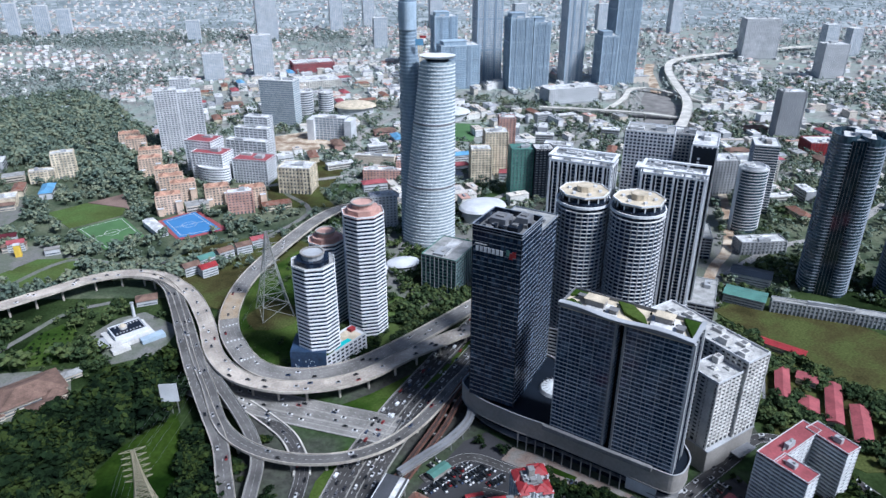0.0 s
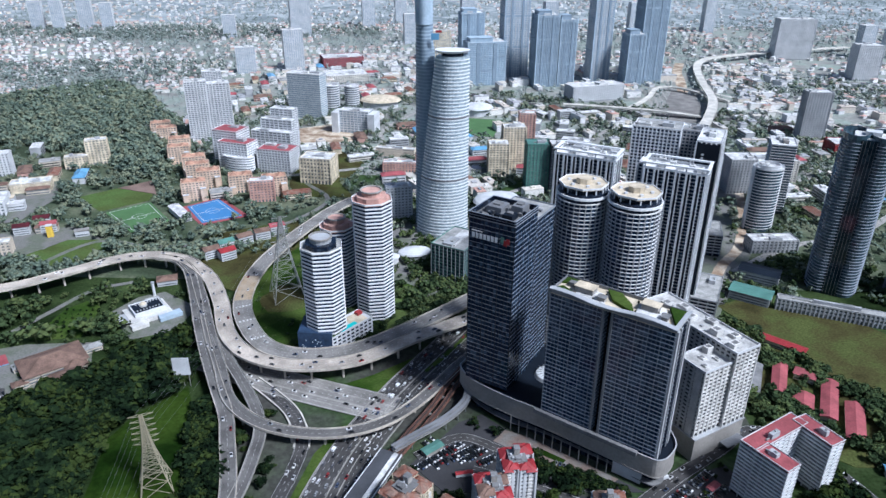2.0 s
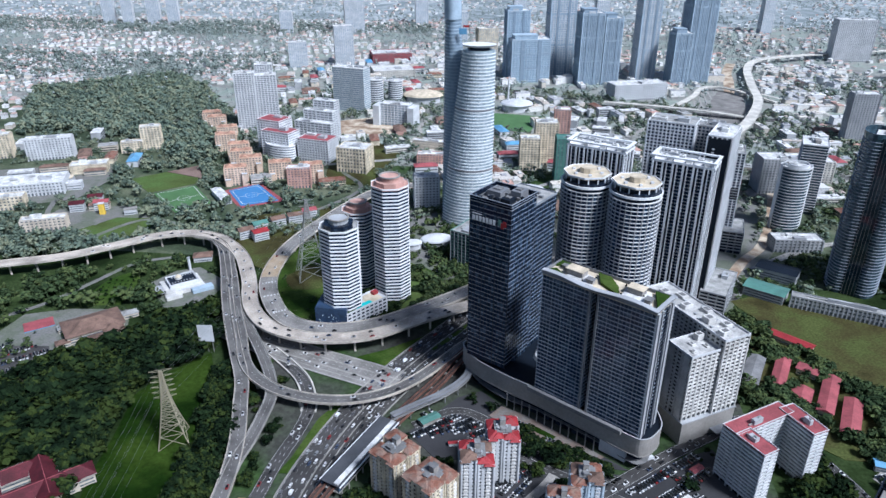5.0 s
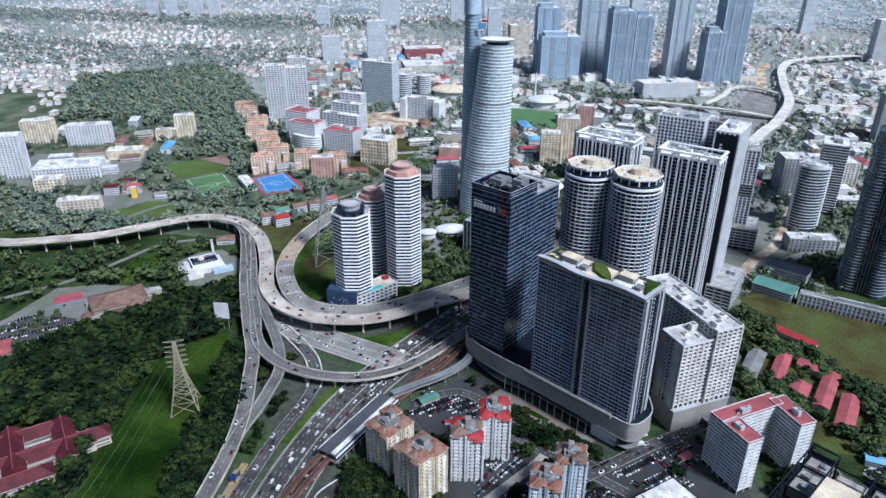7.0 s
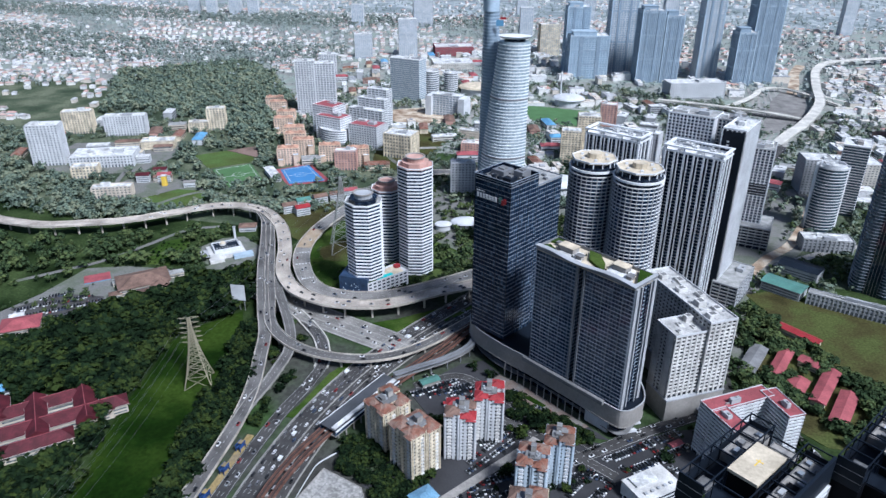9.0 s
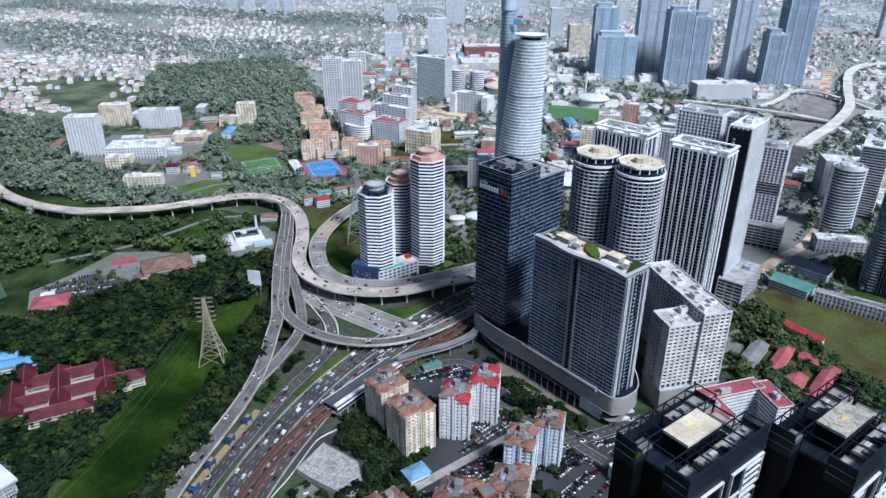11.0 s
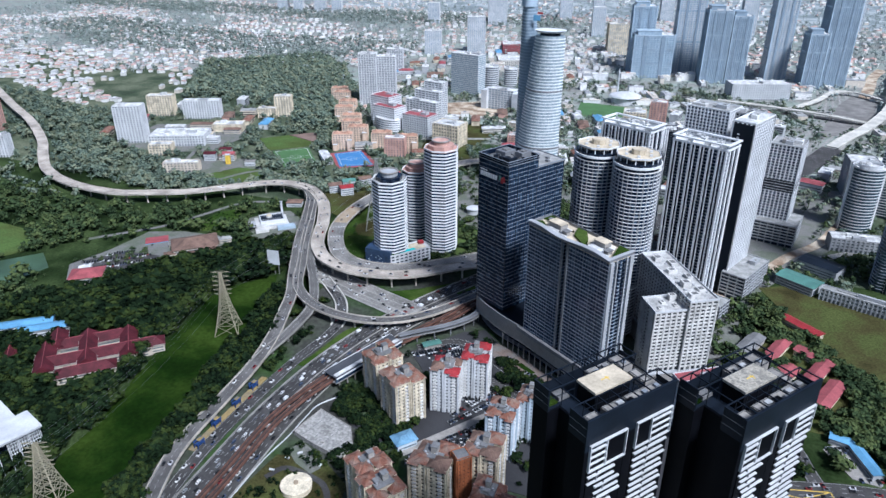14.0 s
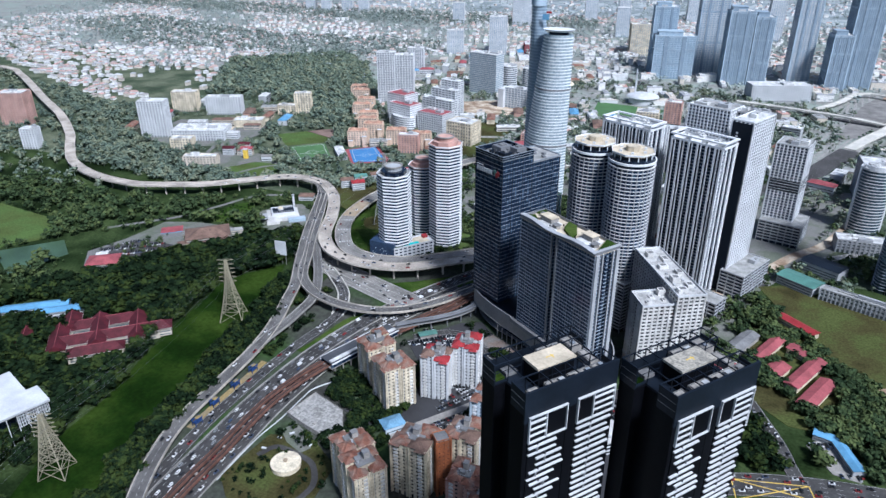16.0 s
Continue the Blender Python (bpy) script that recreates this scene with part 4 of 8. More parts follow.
def road_works():
    """Pale barriers, resurfacing and works beside the ramps."""
    t = thing("resurfaced_section", 0, 0, 0, 0, "tan resurfaced stretch across the concrete carriageway", "road surface", kind="structure")
    line = [p for p in R5 if 585 < p.y < 640 and p.x < -185]
    bm = bmesh.new()
    strip(bm, line, sides(line), -8.6, 8.6, 0.0, 0.05)
    bmesh.ops.recalc_face_normals(bm, faces=bm.faces)
    part("surface", bm, M_TAN, t)
    bars = bmesh.new()
    for (x0, y0), (x1, y1) in (((-203, 569), (-189, 577)), ((-192, 543), (-177, 551)), ((-172, 513), (-160, 521))):
        for i in range(5):
            u = (i + .5) / 5
            add_box(bars, x0 + (x1 - x0) * u, y0 + (y1 - y0) * u, 2.03, 1.5, 2.6, .05, radians(25))
    tagged(link_mesh("transverse_marking", bars, M_ROOFW), "rows of white block markings across the carriageway", "marking", kind="structure")
    k = thing("ramp_barrier", 0, 0, 0, 0, "white concrete barriers along the curving slip road", "barrier", kind="structure")
    line = [p for p in H2 if p.y > 385 and p.x > -160]
    for s in (-1, 1):
        bm = bmesh.new()
        strip(bm, line, sides(line), s * 5.2, s * 6.4, -.3, 1.3)
        bmesh.ops.recalc_face_normals(bm, faces=bm.faces)
        part("barrier_wall", bm, M_CONCP, k)
    g = thing("traffic_island", 0, 0, 0, 0, "pale concrete islands between the lanes of the crossing road", "kerb", kind="structure")
    for o, w in ((-4.6, 1.4), (5.2, 2.4), (16.4, 1.2), (-16.2, 1.2), (11.0, 1.0)):
        bm = bmesh.new()
        strip(bm, H3, sides(H3), o - w / 2, o + w / 2, -.1, .25)
        bmesh.ops.recalc_face_normals(bm, faces=bm.faces)
        part("island", bm, M_KERB, g)
    m = thing("median_barrier", 0, 0, 0, 0, "concrete barriers along the highway", "barrier", kind="structure")
    line = [p for p in H1 if p.y < 660]
    for o, hh in ((-.6, .9), (-17.8, .9), (17.8, .9), (6.2, .5)):
        bm = bmesh.new()
        strip(bm, line, sides(line), o - .3, o + .3, -.2, hh)
        bmesh.ops.recalc_face_normals(bm, faces=bm.faces)
        part("barrier_wall", bm, M_KERB, m)
    patch("works_strip", "strip of yellow sand and planks below the ramp", [(-120, 196), (-114.5, 196), (-114.5, 292), (-120, 292)], M_SAND, 0.3, "ground")
    for x, y in ((-117, 276), (-117, 252), (-117, 226), (-114, 202)):
        f = thing("formwork_gantry", x, y, GZ, 84, "blue steel formwork gantry beside the ramp", "formwork", "formwork gantries")
        for sx in (-1, 1):
            for sy in (-1, 1):
                part("leg", boxbm(sx * 3.2, sy * 1.8, .25, .5, .5, 5.2), M_FORM, f)
        part("beam", boxbm(0, -1.8, 5.3, 7.6, .8, .9), M_FORM, f)
        part("beam", boxbm(0, 1.8, 5.3, 7.6, .8, .9), M_FORM, f)
        part("platform", boxbm(0, 0, 3.0, 6.6, 4.4, .35), M_FORM, f)
        part("plank", boxbm(1, 0, 6.2, 4, 3.2, .2), M_SAND, f, "yellow timber planks")
    w_ = thing("boundary_wall", 0, 0, 0, 0, "long white boundary wall beside the railway", "wall", kind="structure")
    line = smooth([(-44, 292, GZ), (-55, 276, GZ), (-57, 262, GZ), (-58, 234, GZ), (-61, 211, GZ), (-61.5, 188, GZ), (-61, 160, GZ)], 4)
    bm = bmesh.new()
    strip(bm, line, sides(line), -.14, .14, -.3, .8)
    bmesh.ops.recalc_face_normals(bm, faces=bm.faces)
    part("wall_run", bm, M_OFFW, w_)
    patch("dirt_track", "worn earth round the water tank", [(-50, 222), (-44, 234), (-30, 226), (-18, 214), (-22, 206), (-38, 212)], M_PAVING, 0.24, "ground")


road_works()

def pitch_lines():
    """White lines on the two pitches."""
    for lab, corners in (("white lines of the football pitch", [(-456, 833), (-416, 867), (-369, 809), (-398, 776)]), ("white lines of the hockey pitch", [(-353, 857), (-325, 883), (-280, 830), (-319, 810)])):
        bm = bmesh.new()
        c = [Vector((*p, GZ + .36)) for p in corners]
        for a, b in ((c[0], c[1]), (c[1], c[2]), (c[2], c[3]), (c[3], c[0]), ((c[0] + c[3]) / 2, (c[1] + c[2]) / 2)):
            strip(bm, [a, b], sides([a, b]), -.35, .35, 0, .03)
        m = sum(c, Vector()) / 4
        ringp = [m + Vector((9 * math.cos(i * .2618), 9 * math.sin(i * .2618), 0)) for i in range(25)]
        strip(bm, ringp, sides(ringp), -.3, .3, 0, .03)
        bmesh.ops.recalc_face_normals(bm, faces=bm.faces)
        tagged(link_mesh("pitch_marking", bm, M_ROOFW), lab, "marking", kind="structure")


pitch_lines()


def city_streets():
    """Pale streets of the middle distance."""
    for pts, w in (([(-520, 1010), (-380, 1130), (-330, 1260), (-250, 1420), (-150, 1600)], 9), ([(-330, 960), (-140, 1030), (0, 1075), (150, 1120), (330, 1190)], 10), ([(-100, 1100), (-130, 1250), (-60, 1420), (0, 1600)], 9),
                   ([(60, 900), (150, 1000), (220, 1150), (330, 1330)], 9), ([(430, 960), (560, 1010), (760, 1060), (1000, 1090)], 11), ([(-480, 640), (-430, 740), (-350, 730), (-250, 760), (-170, 880), (-215, 960)], 7), ([(-700, 760), (-600, 800), (-560, 740), (-480, 720)], 7), ([(330, 690), (420, 760), (520, 800), (640, 900)], 10)):
        road("road", "pale city street between low blocks", [(x, y, ROADTOP - .15) for x, y in pts], w, M_PAVING if w < 9 else M_STAINED, 2, .3, dashes=False)


city_streets()
for i in range(9):
    road("rail_track", "pale railway tracks beside the expressway", [(330 + i * 9, 1120 - i * 4, ROADTOP - .2), (372 + i * 10, 1240, ROADTOP - .2), (405 + i * 11, 1360, ROADTOP - .2), (430 + i * 13, 1500, ROADTOP - .2), (440 + i * 14, 1640, ROADTOP - .2)], 4.6, M_STAINED, 1, .3, dashes=False)

# ---- main towers ----
def lattice(t, poly, z0, z1, fh, core, line, line_h, line_out, post, step, pw, po, strong=4, spw=0.8):
    """Curtain wall: glazing, a line at every floor, slim mullions and a stronger one now and then."""
    part("glazing", prism(poly, z0, z1), core, t)
    k = max(2, round((z1 - z0) / fh))
    first = None
    for i in range(1, k):
        p = (0, 0, z0 + (z1 - z0) * i / k)
        first = again(first, p) if first else part("floor_line", prism(grow(poly, line_out), 0, line_h), line, t, loc=p)
    thin = thick = None
    n_ = len(poly)
    for i in range(n_):
        a, b = Vector(poly[i]), Vector(poly[(i + 1) % n_])
        e = b - a
        m = max(1, round(e.length / step))
        r = math.atan2(e.y, e.x)
        for j in range(m):
            p = a + e * (j / m)
            big = j % strong == 0
            q = thick if big else thin
            loc = (p.x, p.y, z0)
            if q is None:
                q = part("pier" if big else "mullion", boxbm(0, 0, 0, spw if big else pw, po * (1.5 if big else 1), z1 - z0), post, t, loc=loc)
                q.rotation_euler = (0, 0, r)
                if big:
                    thick = q
                else:
                    thin = q
            else:
                again(q, loc, r)


def dark_office_tower():
    """A high front half with a screened crown and a lower rear half behind a notch."""
    t = thing("office_tower", 49.5, 446.5, GZ, -31, "black glass office tower with thin pale floor lines and a sign", "office tower")
    zb, zt, zr = 30, 168, 160
    front = rect(36.5, 35)
    rear = [(x, y + 35.5) for x, y in rect(34, 33)]
    lattice(t, front, zb, zt, 3.75, G_NAVY, M_LINEGREY, 0.32, 0.32, M_DKGREY, 3.0, 0.3, 0.6, 4, 0.5)
    lattice(t, rear, zb, zr, 3.75, G_NAVY, M_LINEGREY, 0.34, 0.34, M_DKGREY, 3.0, 0.3, 0.6, 4, 0.5)
    # black filler, the notch's shade put into its colour
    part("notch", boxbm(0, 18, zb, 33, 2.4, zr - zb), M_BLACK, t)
    part("roof_slab", prism(grow(front, .4), zt, zt + .5), M_CONCD, t)
    part("rear_roof", prism(grow(rear, .6), zr, zr + .7), M_ROOFG, t)
    part("rear_parapet", ring(rear, .7, zr + .7, zr + 1.7, .5), M_LINEGREY, t)
    part("crown_screen", ring(front, 0.3, zt + .4, zt + 4.6, 0.3), G_DARK, t)
    for q in (.6, 2.6):
        part("crown_rail", ring(front, .7, zt + q, zt + q + .25, .4), M_LINEGREY, t)
    part("crown_rail", ring(front, 0.9, zt + 4.6, zt + 5.0, 0.7), M_LINEGREY, t)
    rnd = random.Random(4)
    for i, (px, py, w, d, q) in enumerate([(-6, 2, 12, 13, 5.5), (8, -6, 8, 9, 4), (9, 8, 9, 11, 6.5)]):
        room = part("plant_room", boxbm(px, py, zt + .5 + i * .01, w, d, q), M_DKGREY if i % 2 else M_MIDGREY, t)
        part("cooling_unit", boxbm(px, py, zt + .5 + q, w * .5, d * .4, 1.2), M_CONCD, room)
    for i in range(24):
        part("roof_unit", boxbm(rnd.uniform(-15.5, 15.5), rnd.uniform(-15, 15), zt + .5 + i * .01, rnd.uniform(1.2, 3.4), rnd.uniform(1.2, 3.4), rnd.uniform(1, 4.2)), rnd.choice((M_DKGREY, M_DKGREY, M_MIDGREY, M_CONCD)), t)
    for i in range(5):
        part("roof_unit", boxbm(-12 + i * 6, 36 + (i % 2) * 6, zr + .7, 3.2, 2.6, 1.8), M_MIDGREY, t)
    for i in range(7):
        part("sign_bar", boxbm(-14.5 + i * 3.1, -18.3, zt - 14.5, 2.1, 0.3, 4.0), M_WHITE, t, "white lettering as plain bars")
    part("sign_underline", boxbm(-11.5, -18.3, zt - 9.2, 9, 0.3, 0.7), M_WHITE, t)
    for px, pz, m in ((9.0, -13.5, M_TEAL), (11.4, -15.5, M_RED), (13.4, -14.0, M_RED)):
        part("sign_emblem", prism(cut(2.6, .35, .1), zt + pz, zt + pz + 4.4), m, t, "green and red emblem piece", loc=(px, -18.3, 0))
    FOOT.append((58, 460, 45))


dark_office_tower()


def podium():
    """The shopping podium: a plan with rounded corners under three towers."""
    raw = [(20, 458, 0), (30, 438, 0), (56, 417, 0), (83, 400.5, 0), (120, 374.5, 0), (149, 353.5, 0), (158, 351, 0), (166, 357, 0), (173, 372, 0), (166, 402, 0), (140, 440, 0), (112, 468, 0), (94, 494, 0), (68, 508, 0), (40, 494, 0), (25, 474, 0)]
    loop = raw[-2:] + raw + raw[:2]
    poly = [(p.x, p.y) for p in smooth(loop, 4)[8:-8 - 4]]
    t = thing("shopping_podium", 0, 0, GZ, 0, "grey shopping podium with a curved blank upper wall", "podium")
    part("glazing", prism(grow(poly, -5.0), 0, 13.2), G_DARK, t)
    part("upper_wall", prism(poly, 13, 26.5), M_CLAD, t)
    for z, o, q, m in ((4.2, -4.2, 0.5, M_CONCD), (8.4, -4.4, 0.5, M_CONCD), (12.6, 0.4, 0.7, M_CLAD)):
        part("edge_band", prism(grow(poly, o), z, z + q), m, t)
    wavy = [(p[0] + 1.6 * math.sin(i * .55), p[1] + 1.6 * math.cos(i * .43)) for i, p in enumerate(poly)]
    part("canopy", prism(grow(wavy, -1.8), 5.4, 6.0), M_CONCD, t)
    # deck coloured near black to paint the shadow between the towers
    part("roof_deck", prism(grow(poly, -0.8), 26.6, 27.1), M_DKGREY, t, "podium deck painted dark as the towers' shadow")
    part("parapet", ring(poly, 0.2, 26.4, 28.6, 0.5), M_CLAD, t)
    part("coping", ring(poly, 0.4, 28.6, 28.9, 0.9), M_GREYP, t)
    part("ledge", boxbm(109, 379, 27.1, 80, 3.0, 3.4, radians(-34.3)), M_CONCD, t, "dark setback storey below the slab")
    bb = part("billboard", boxbm(139.2, 362.6, 2.0, 21, 2.4, 10.6, radians(-34.6)), M_OFFW, t, "large blank white billboard")
    part("billboard_rim", boxbm(139.2, 362.5, 12.1, 21.8, 2.8, .4, radians(-34.6)), M_GREYP, bb)
    part("skylight_dome", prism(ngon(12, 28), 27.1, 29.6, ngon(10.5, 28)), M_GREYP, t, loc=(92, 447, 0))
    part("dome_cap", prism(ngon(10.5, 28), 29.6, 32.6, ngon(2.5, 28)), M_SILVER, t, loc=(92, 447, 0))
    for i in range(16):
        rib = part("dome_rib", boxbm(6.5, 0, 31.0, 8.4, .3, .35), M_GREYP, t, loc=(92, 447, 0))
        rib.rotation_euler = (0, 0, i * math.pi / 8)
    for i in range(12):
        a, b = Vector((60, 413)), Vector((126, 368))
        p = a.lerp(b, i / 11)
        part("column", boxbm(p.x, p.y, 0, 0.8, 0.8, 13), M_CONCD, t)
    for i in range(3):
        FOOT.append((50 + 42 * i, 450 - 33 * i, 40))


podium()


def slab_tower():
    """Two apartment wings with a deep recess between, under one wavy roof garden."""
    t = thing("condominium_tower", 124.3, 387.8, GZ, -34.3, "tall dark glazed apartment slab with a roof garden", "apartment tower")
    zb, zt = 27, 129
    lattice(t, [(-43.5, -12.5), (-3.5, -12.5), (-3.5, 12.5), (-43.5, 12.5)], zb, zt, 3.25, G_FLAT, M_BLUEGREY, 0.42, 0.4, M_LINEGREY, 2.9, 0.13, 0.5, 3, 0.42)
    lattice(t, [(1.0, -12.5), (43.5, -12.5), (43.5, 12.5), (1.0, 12.5)], zb, zt, 3.25, G_FLAT, M_BLUEGREY, 0.42, 0.4, M_LINEGREY, 2.9, 0.13, 0.5, 3, 0.42)
    # back of the recess coloured black in place of its shade
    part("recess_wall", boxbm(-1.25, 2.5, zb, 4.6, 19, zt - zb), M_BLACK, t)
    for px in (-4.4, 1.9):
        part("recess_pier", boxbm(px, -13.2, zb, 1.5, 1.6, zt - zb), M_MIDGREY, t)
    for py in (-10.5, -5.4, 5.4, 10.5):
        part("end_panel", boxbm(44.4, py, zb, 1.6, 3.4 if abs(py) > 8 else 1.2, zt - zb + .5), M_GREYP, t, "pale vertical panel of the end wall")
    win = None
    for i in range(30):
        for py in (-3.0, 3.0):
            p = (44.5, py, zb + 1.2 + i * 3.35)
            win = again(win, p) if win else part("end_window", boxbm(0, 0, 0, 1.0, 2.4, 1.7), G_DARK, t, loc=p)
    part("roof_slab", boxbm(0, 0, zt, 88, 26, .6), M_ROOFT, t)
    n_ = 28
    edge = [(-45 + 90 * i / n_, -14.6 + 1.8 * math.sin(2 * math.pi * (i / n_ * 1.5 + .1))) for i in range(n_ + 1)]
    part("roof_canopy", prism(edge + [(45, 14), (42, 14), (42, -9.4)] + [(x, y + 4.4) for x, y in reversed(edge[1:-1])] + [(-45, -9.4)], zt + 3.2, zt + 3.7), M_GREYP, t, "thin pale canopy with a wavy edge")
    part("parapet", ring(rect(87, 25), .6, zt + .6, zt + 3.2, .5), M_MIDGREY, t)
    for name, pts, q, m in (("roof_lawn", [(-43, 3), (-30, 11), (-43, 12)], 1.6, M_GRASS), ("roof_lawn", [(-43, -5), (-34, -8), (-31, -5.5), (-40, -1)], 1.4, M_GRASS), ("roof_lawn", [(-4, -1), (14, -9), (9, 1), (-2, 11), (-12, 11)], 2.2, M_GRASS),
                            ("roof_lawn", [(31, 11.5), (42, -9), (42, 11.5)], 2.8, M_GRASS), ("sun_deck", [(-29, -8), (-6, -8), (-13, 5), (-28, 6)], .9, M_ROOFW), ("sun_deck", [(15, -9), (38, -9), (29, 10), (12, 9)], .9, M_ROOFW)):
        part(name, prism(pts, zt + .6, zt + .6 + q), m, t)
    for px, py, w, d, q, m in ((-24, 1, 13, 8, 4.6, M_ROOFT), (21, 4, 11, 7, 4.6, M_ROOFT), (-10, -4, 5, 4, 3.2, M_CONCD), (33, -3, 4, 5, 3.0, M_CONCD), (-35, 4, 4, 3, 2.6, M_CONCD)):
        pav = part("roof_pavilion", boxbm(px, py, zt + 1.0, w, d, q), M_CONC, t)
        part("pavilion_roof", boxbm(px, py, zt + 1.0 + q, w + 1.4, d + 1.4, .4), m, pav)
    rnd = random.Random(3)
    for i in range(14):
        part("roof_shrub", prism(ngon(.9, 7), 0, 1.6, ngon(.4, 7)), M_TREEA, t, loc=(rnd.uniform(-40, 40), rnd.uniform(-6, 11), zt + .9))


slab_tower()


def balcony_block(t, x0, x1, y0, y1, z0, z1, left=True):
    """A white block: window strips recessed between slabs, with balcony boxes."""
    poly = [(x0, y0), (x1, y0), (x1, y1), (x0, y1)]
    facade(t, poly, z1 - z0, 3.2, G_WIN, M_STONE, 1.25, 0.7, z=z0, pier=M_STONE, step=4.6, pw=1.5, po=0.9)
    part("roof_slab", prism(grow(poly, .9), z1, z1 + .6), M_ROOFB, t)
    part("parapet", ring(poly, .9, z1 + .6, z1 + 2.2, .5), M_OFFW, t)


def white_block():
    t = thing("apartment_block", 190, 385, GZ, 31, "white apartment block with balconies and a stepped flat roof", "apartment block")
    part("base", prism([(-1.2, -3.2), (51, -3.2), (51, 86), (26, 86), (26, 24.5), (-1.2, 24.5)], 0, 20), M_CLAD, t, "windowless grey podium storeys")
    part("base_edge", prism([(-1.7, -3.7), (51.5, -3.7), (51.5, 86.5), (25.5, 86.5), (25.5, 25), (-1.7, 25)], 19.4, 20.4), M_GREYP, t)
    balcony_block(t, 0, 27, 0, 23.5, 20.4, 76)
    balcony_block(t, 27.5, 50, -2, 85, 20.4, 84)
    part("blank_strip", boxbm(-.5, 4.5, 20.4, 1.2, 6, 56), M_STONE, t)
    part("blank_strip", boxbm(-.5, 19.5, 20.4, 1.2, 5, 56), M_STONE, t)
    part("entrance_canopy", boxbm(38, -7, 6, 20, 8, .6), M_MIDGREY, t)
    rnd = random.Random(8)
    for px, py, w, d, q, z in ((6, 6, 3, 4, 1.4, 76.6), (12, 14, 3.5, 5, 1.6, 76.6), (20, 8, 3, 5, 1.4, 76.6), (22, 18, 6, 5, 5, 76.6), (34, 6, 8, 6, 3.4, 84.6), (44, 14, 6, 7, 2.6, 84.6), (36, 24, 7, 7, 4.6, 84.6), (45, 36, 5, 8, 2.8, 84.6), (36, 48, 8, 6, 3.2, 84.6), (44, 62, 6, 9, 2.6, 84.6), (35, 72, 7, 7, 3.4, 84.6)):
        room = part("plant_room", boxbm(px, py, z, w, d, q), M_STONE, t)
        part("vent", boxbm(px, py, z + q, w * .6, d * .6, .25), M_CONCD, room)
    for i in range(12):
        part("roof_unit", boxbm(rnd.uniform(30, 48), 4 + i * 6.5, 84.6, 1.6, 2.2, 1.2), M_GREYP, t)
    FOOT.append((200, 412, 30))
    FOOT.append((200, 450, 26))


white_block()


def round_tower(x, y, r, z1):
    t = tower("residential_tower", "round white residential tower with curved balconies and a helipad-like crown", "apartment tower", ngon(r, 28), x, y, 12, z1 - 14, 3.3, G_NAVY, M_OFFW, 0.5, 1.1, pier=M_GREYP, step=4.6, pw=0.45, po=1.15, para=0, plant=0, roof=M_ROOFW, group="twin round towers")
    h = z1 - 14 - GZ
    part("sky_lobby", prism(ngon(r - .5, 28), h + .5, h + 7), G_DARK, t)
    part("crown_band", ring(ngon(r, 28), 1.3, h + 3.5, h + 5.5, 1), M_WHITE, t)
    part("crown_roof", prism(ngon(r - .4, 8, turn=.39), h + 11, h + 12), M_ROOFT, t)
    part("crown_drum", prism(ngon(r - 6, 28), h + 7, h + 11), G_WIN, t)
    part("crown_parapet", ring(ngon(r - .4, 8, turn=.39), 0.2, h + 11.6, h + 12.9, 0.4), M_WHITE, t)
    part("lift_house", prism(ngon(6.5, 8), h + 12, h + 16.5), M_ROOFT, t)
    for i in range(6):
        a = i * 1.05 + .4
        part("roof_unit", boxbm(math.cos(a) * 12, math.sin(a) * 12, h + 12 + i * .01, 2.4, 2.0, 1.6), M_OFFW, t)
    for i in range(14):
        a = 2 * math.pi * i / 14
        part("crown_post", boxbm(0, 0, h + 7, 0.8, 0.8, 4.2), M_WHITE, t, loc=(math.cos(a) * (r - 2.4), math.sin(a) * (r - 2.4), 0))


round_tower(116.5, 510, 20, 162.5)
round_tower(154, 490.5, 20, 163)


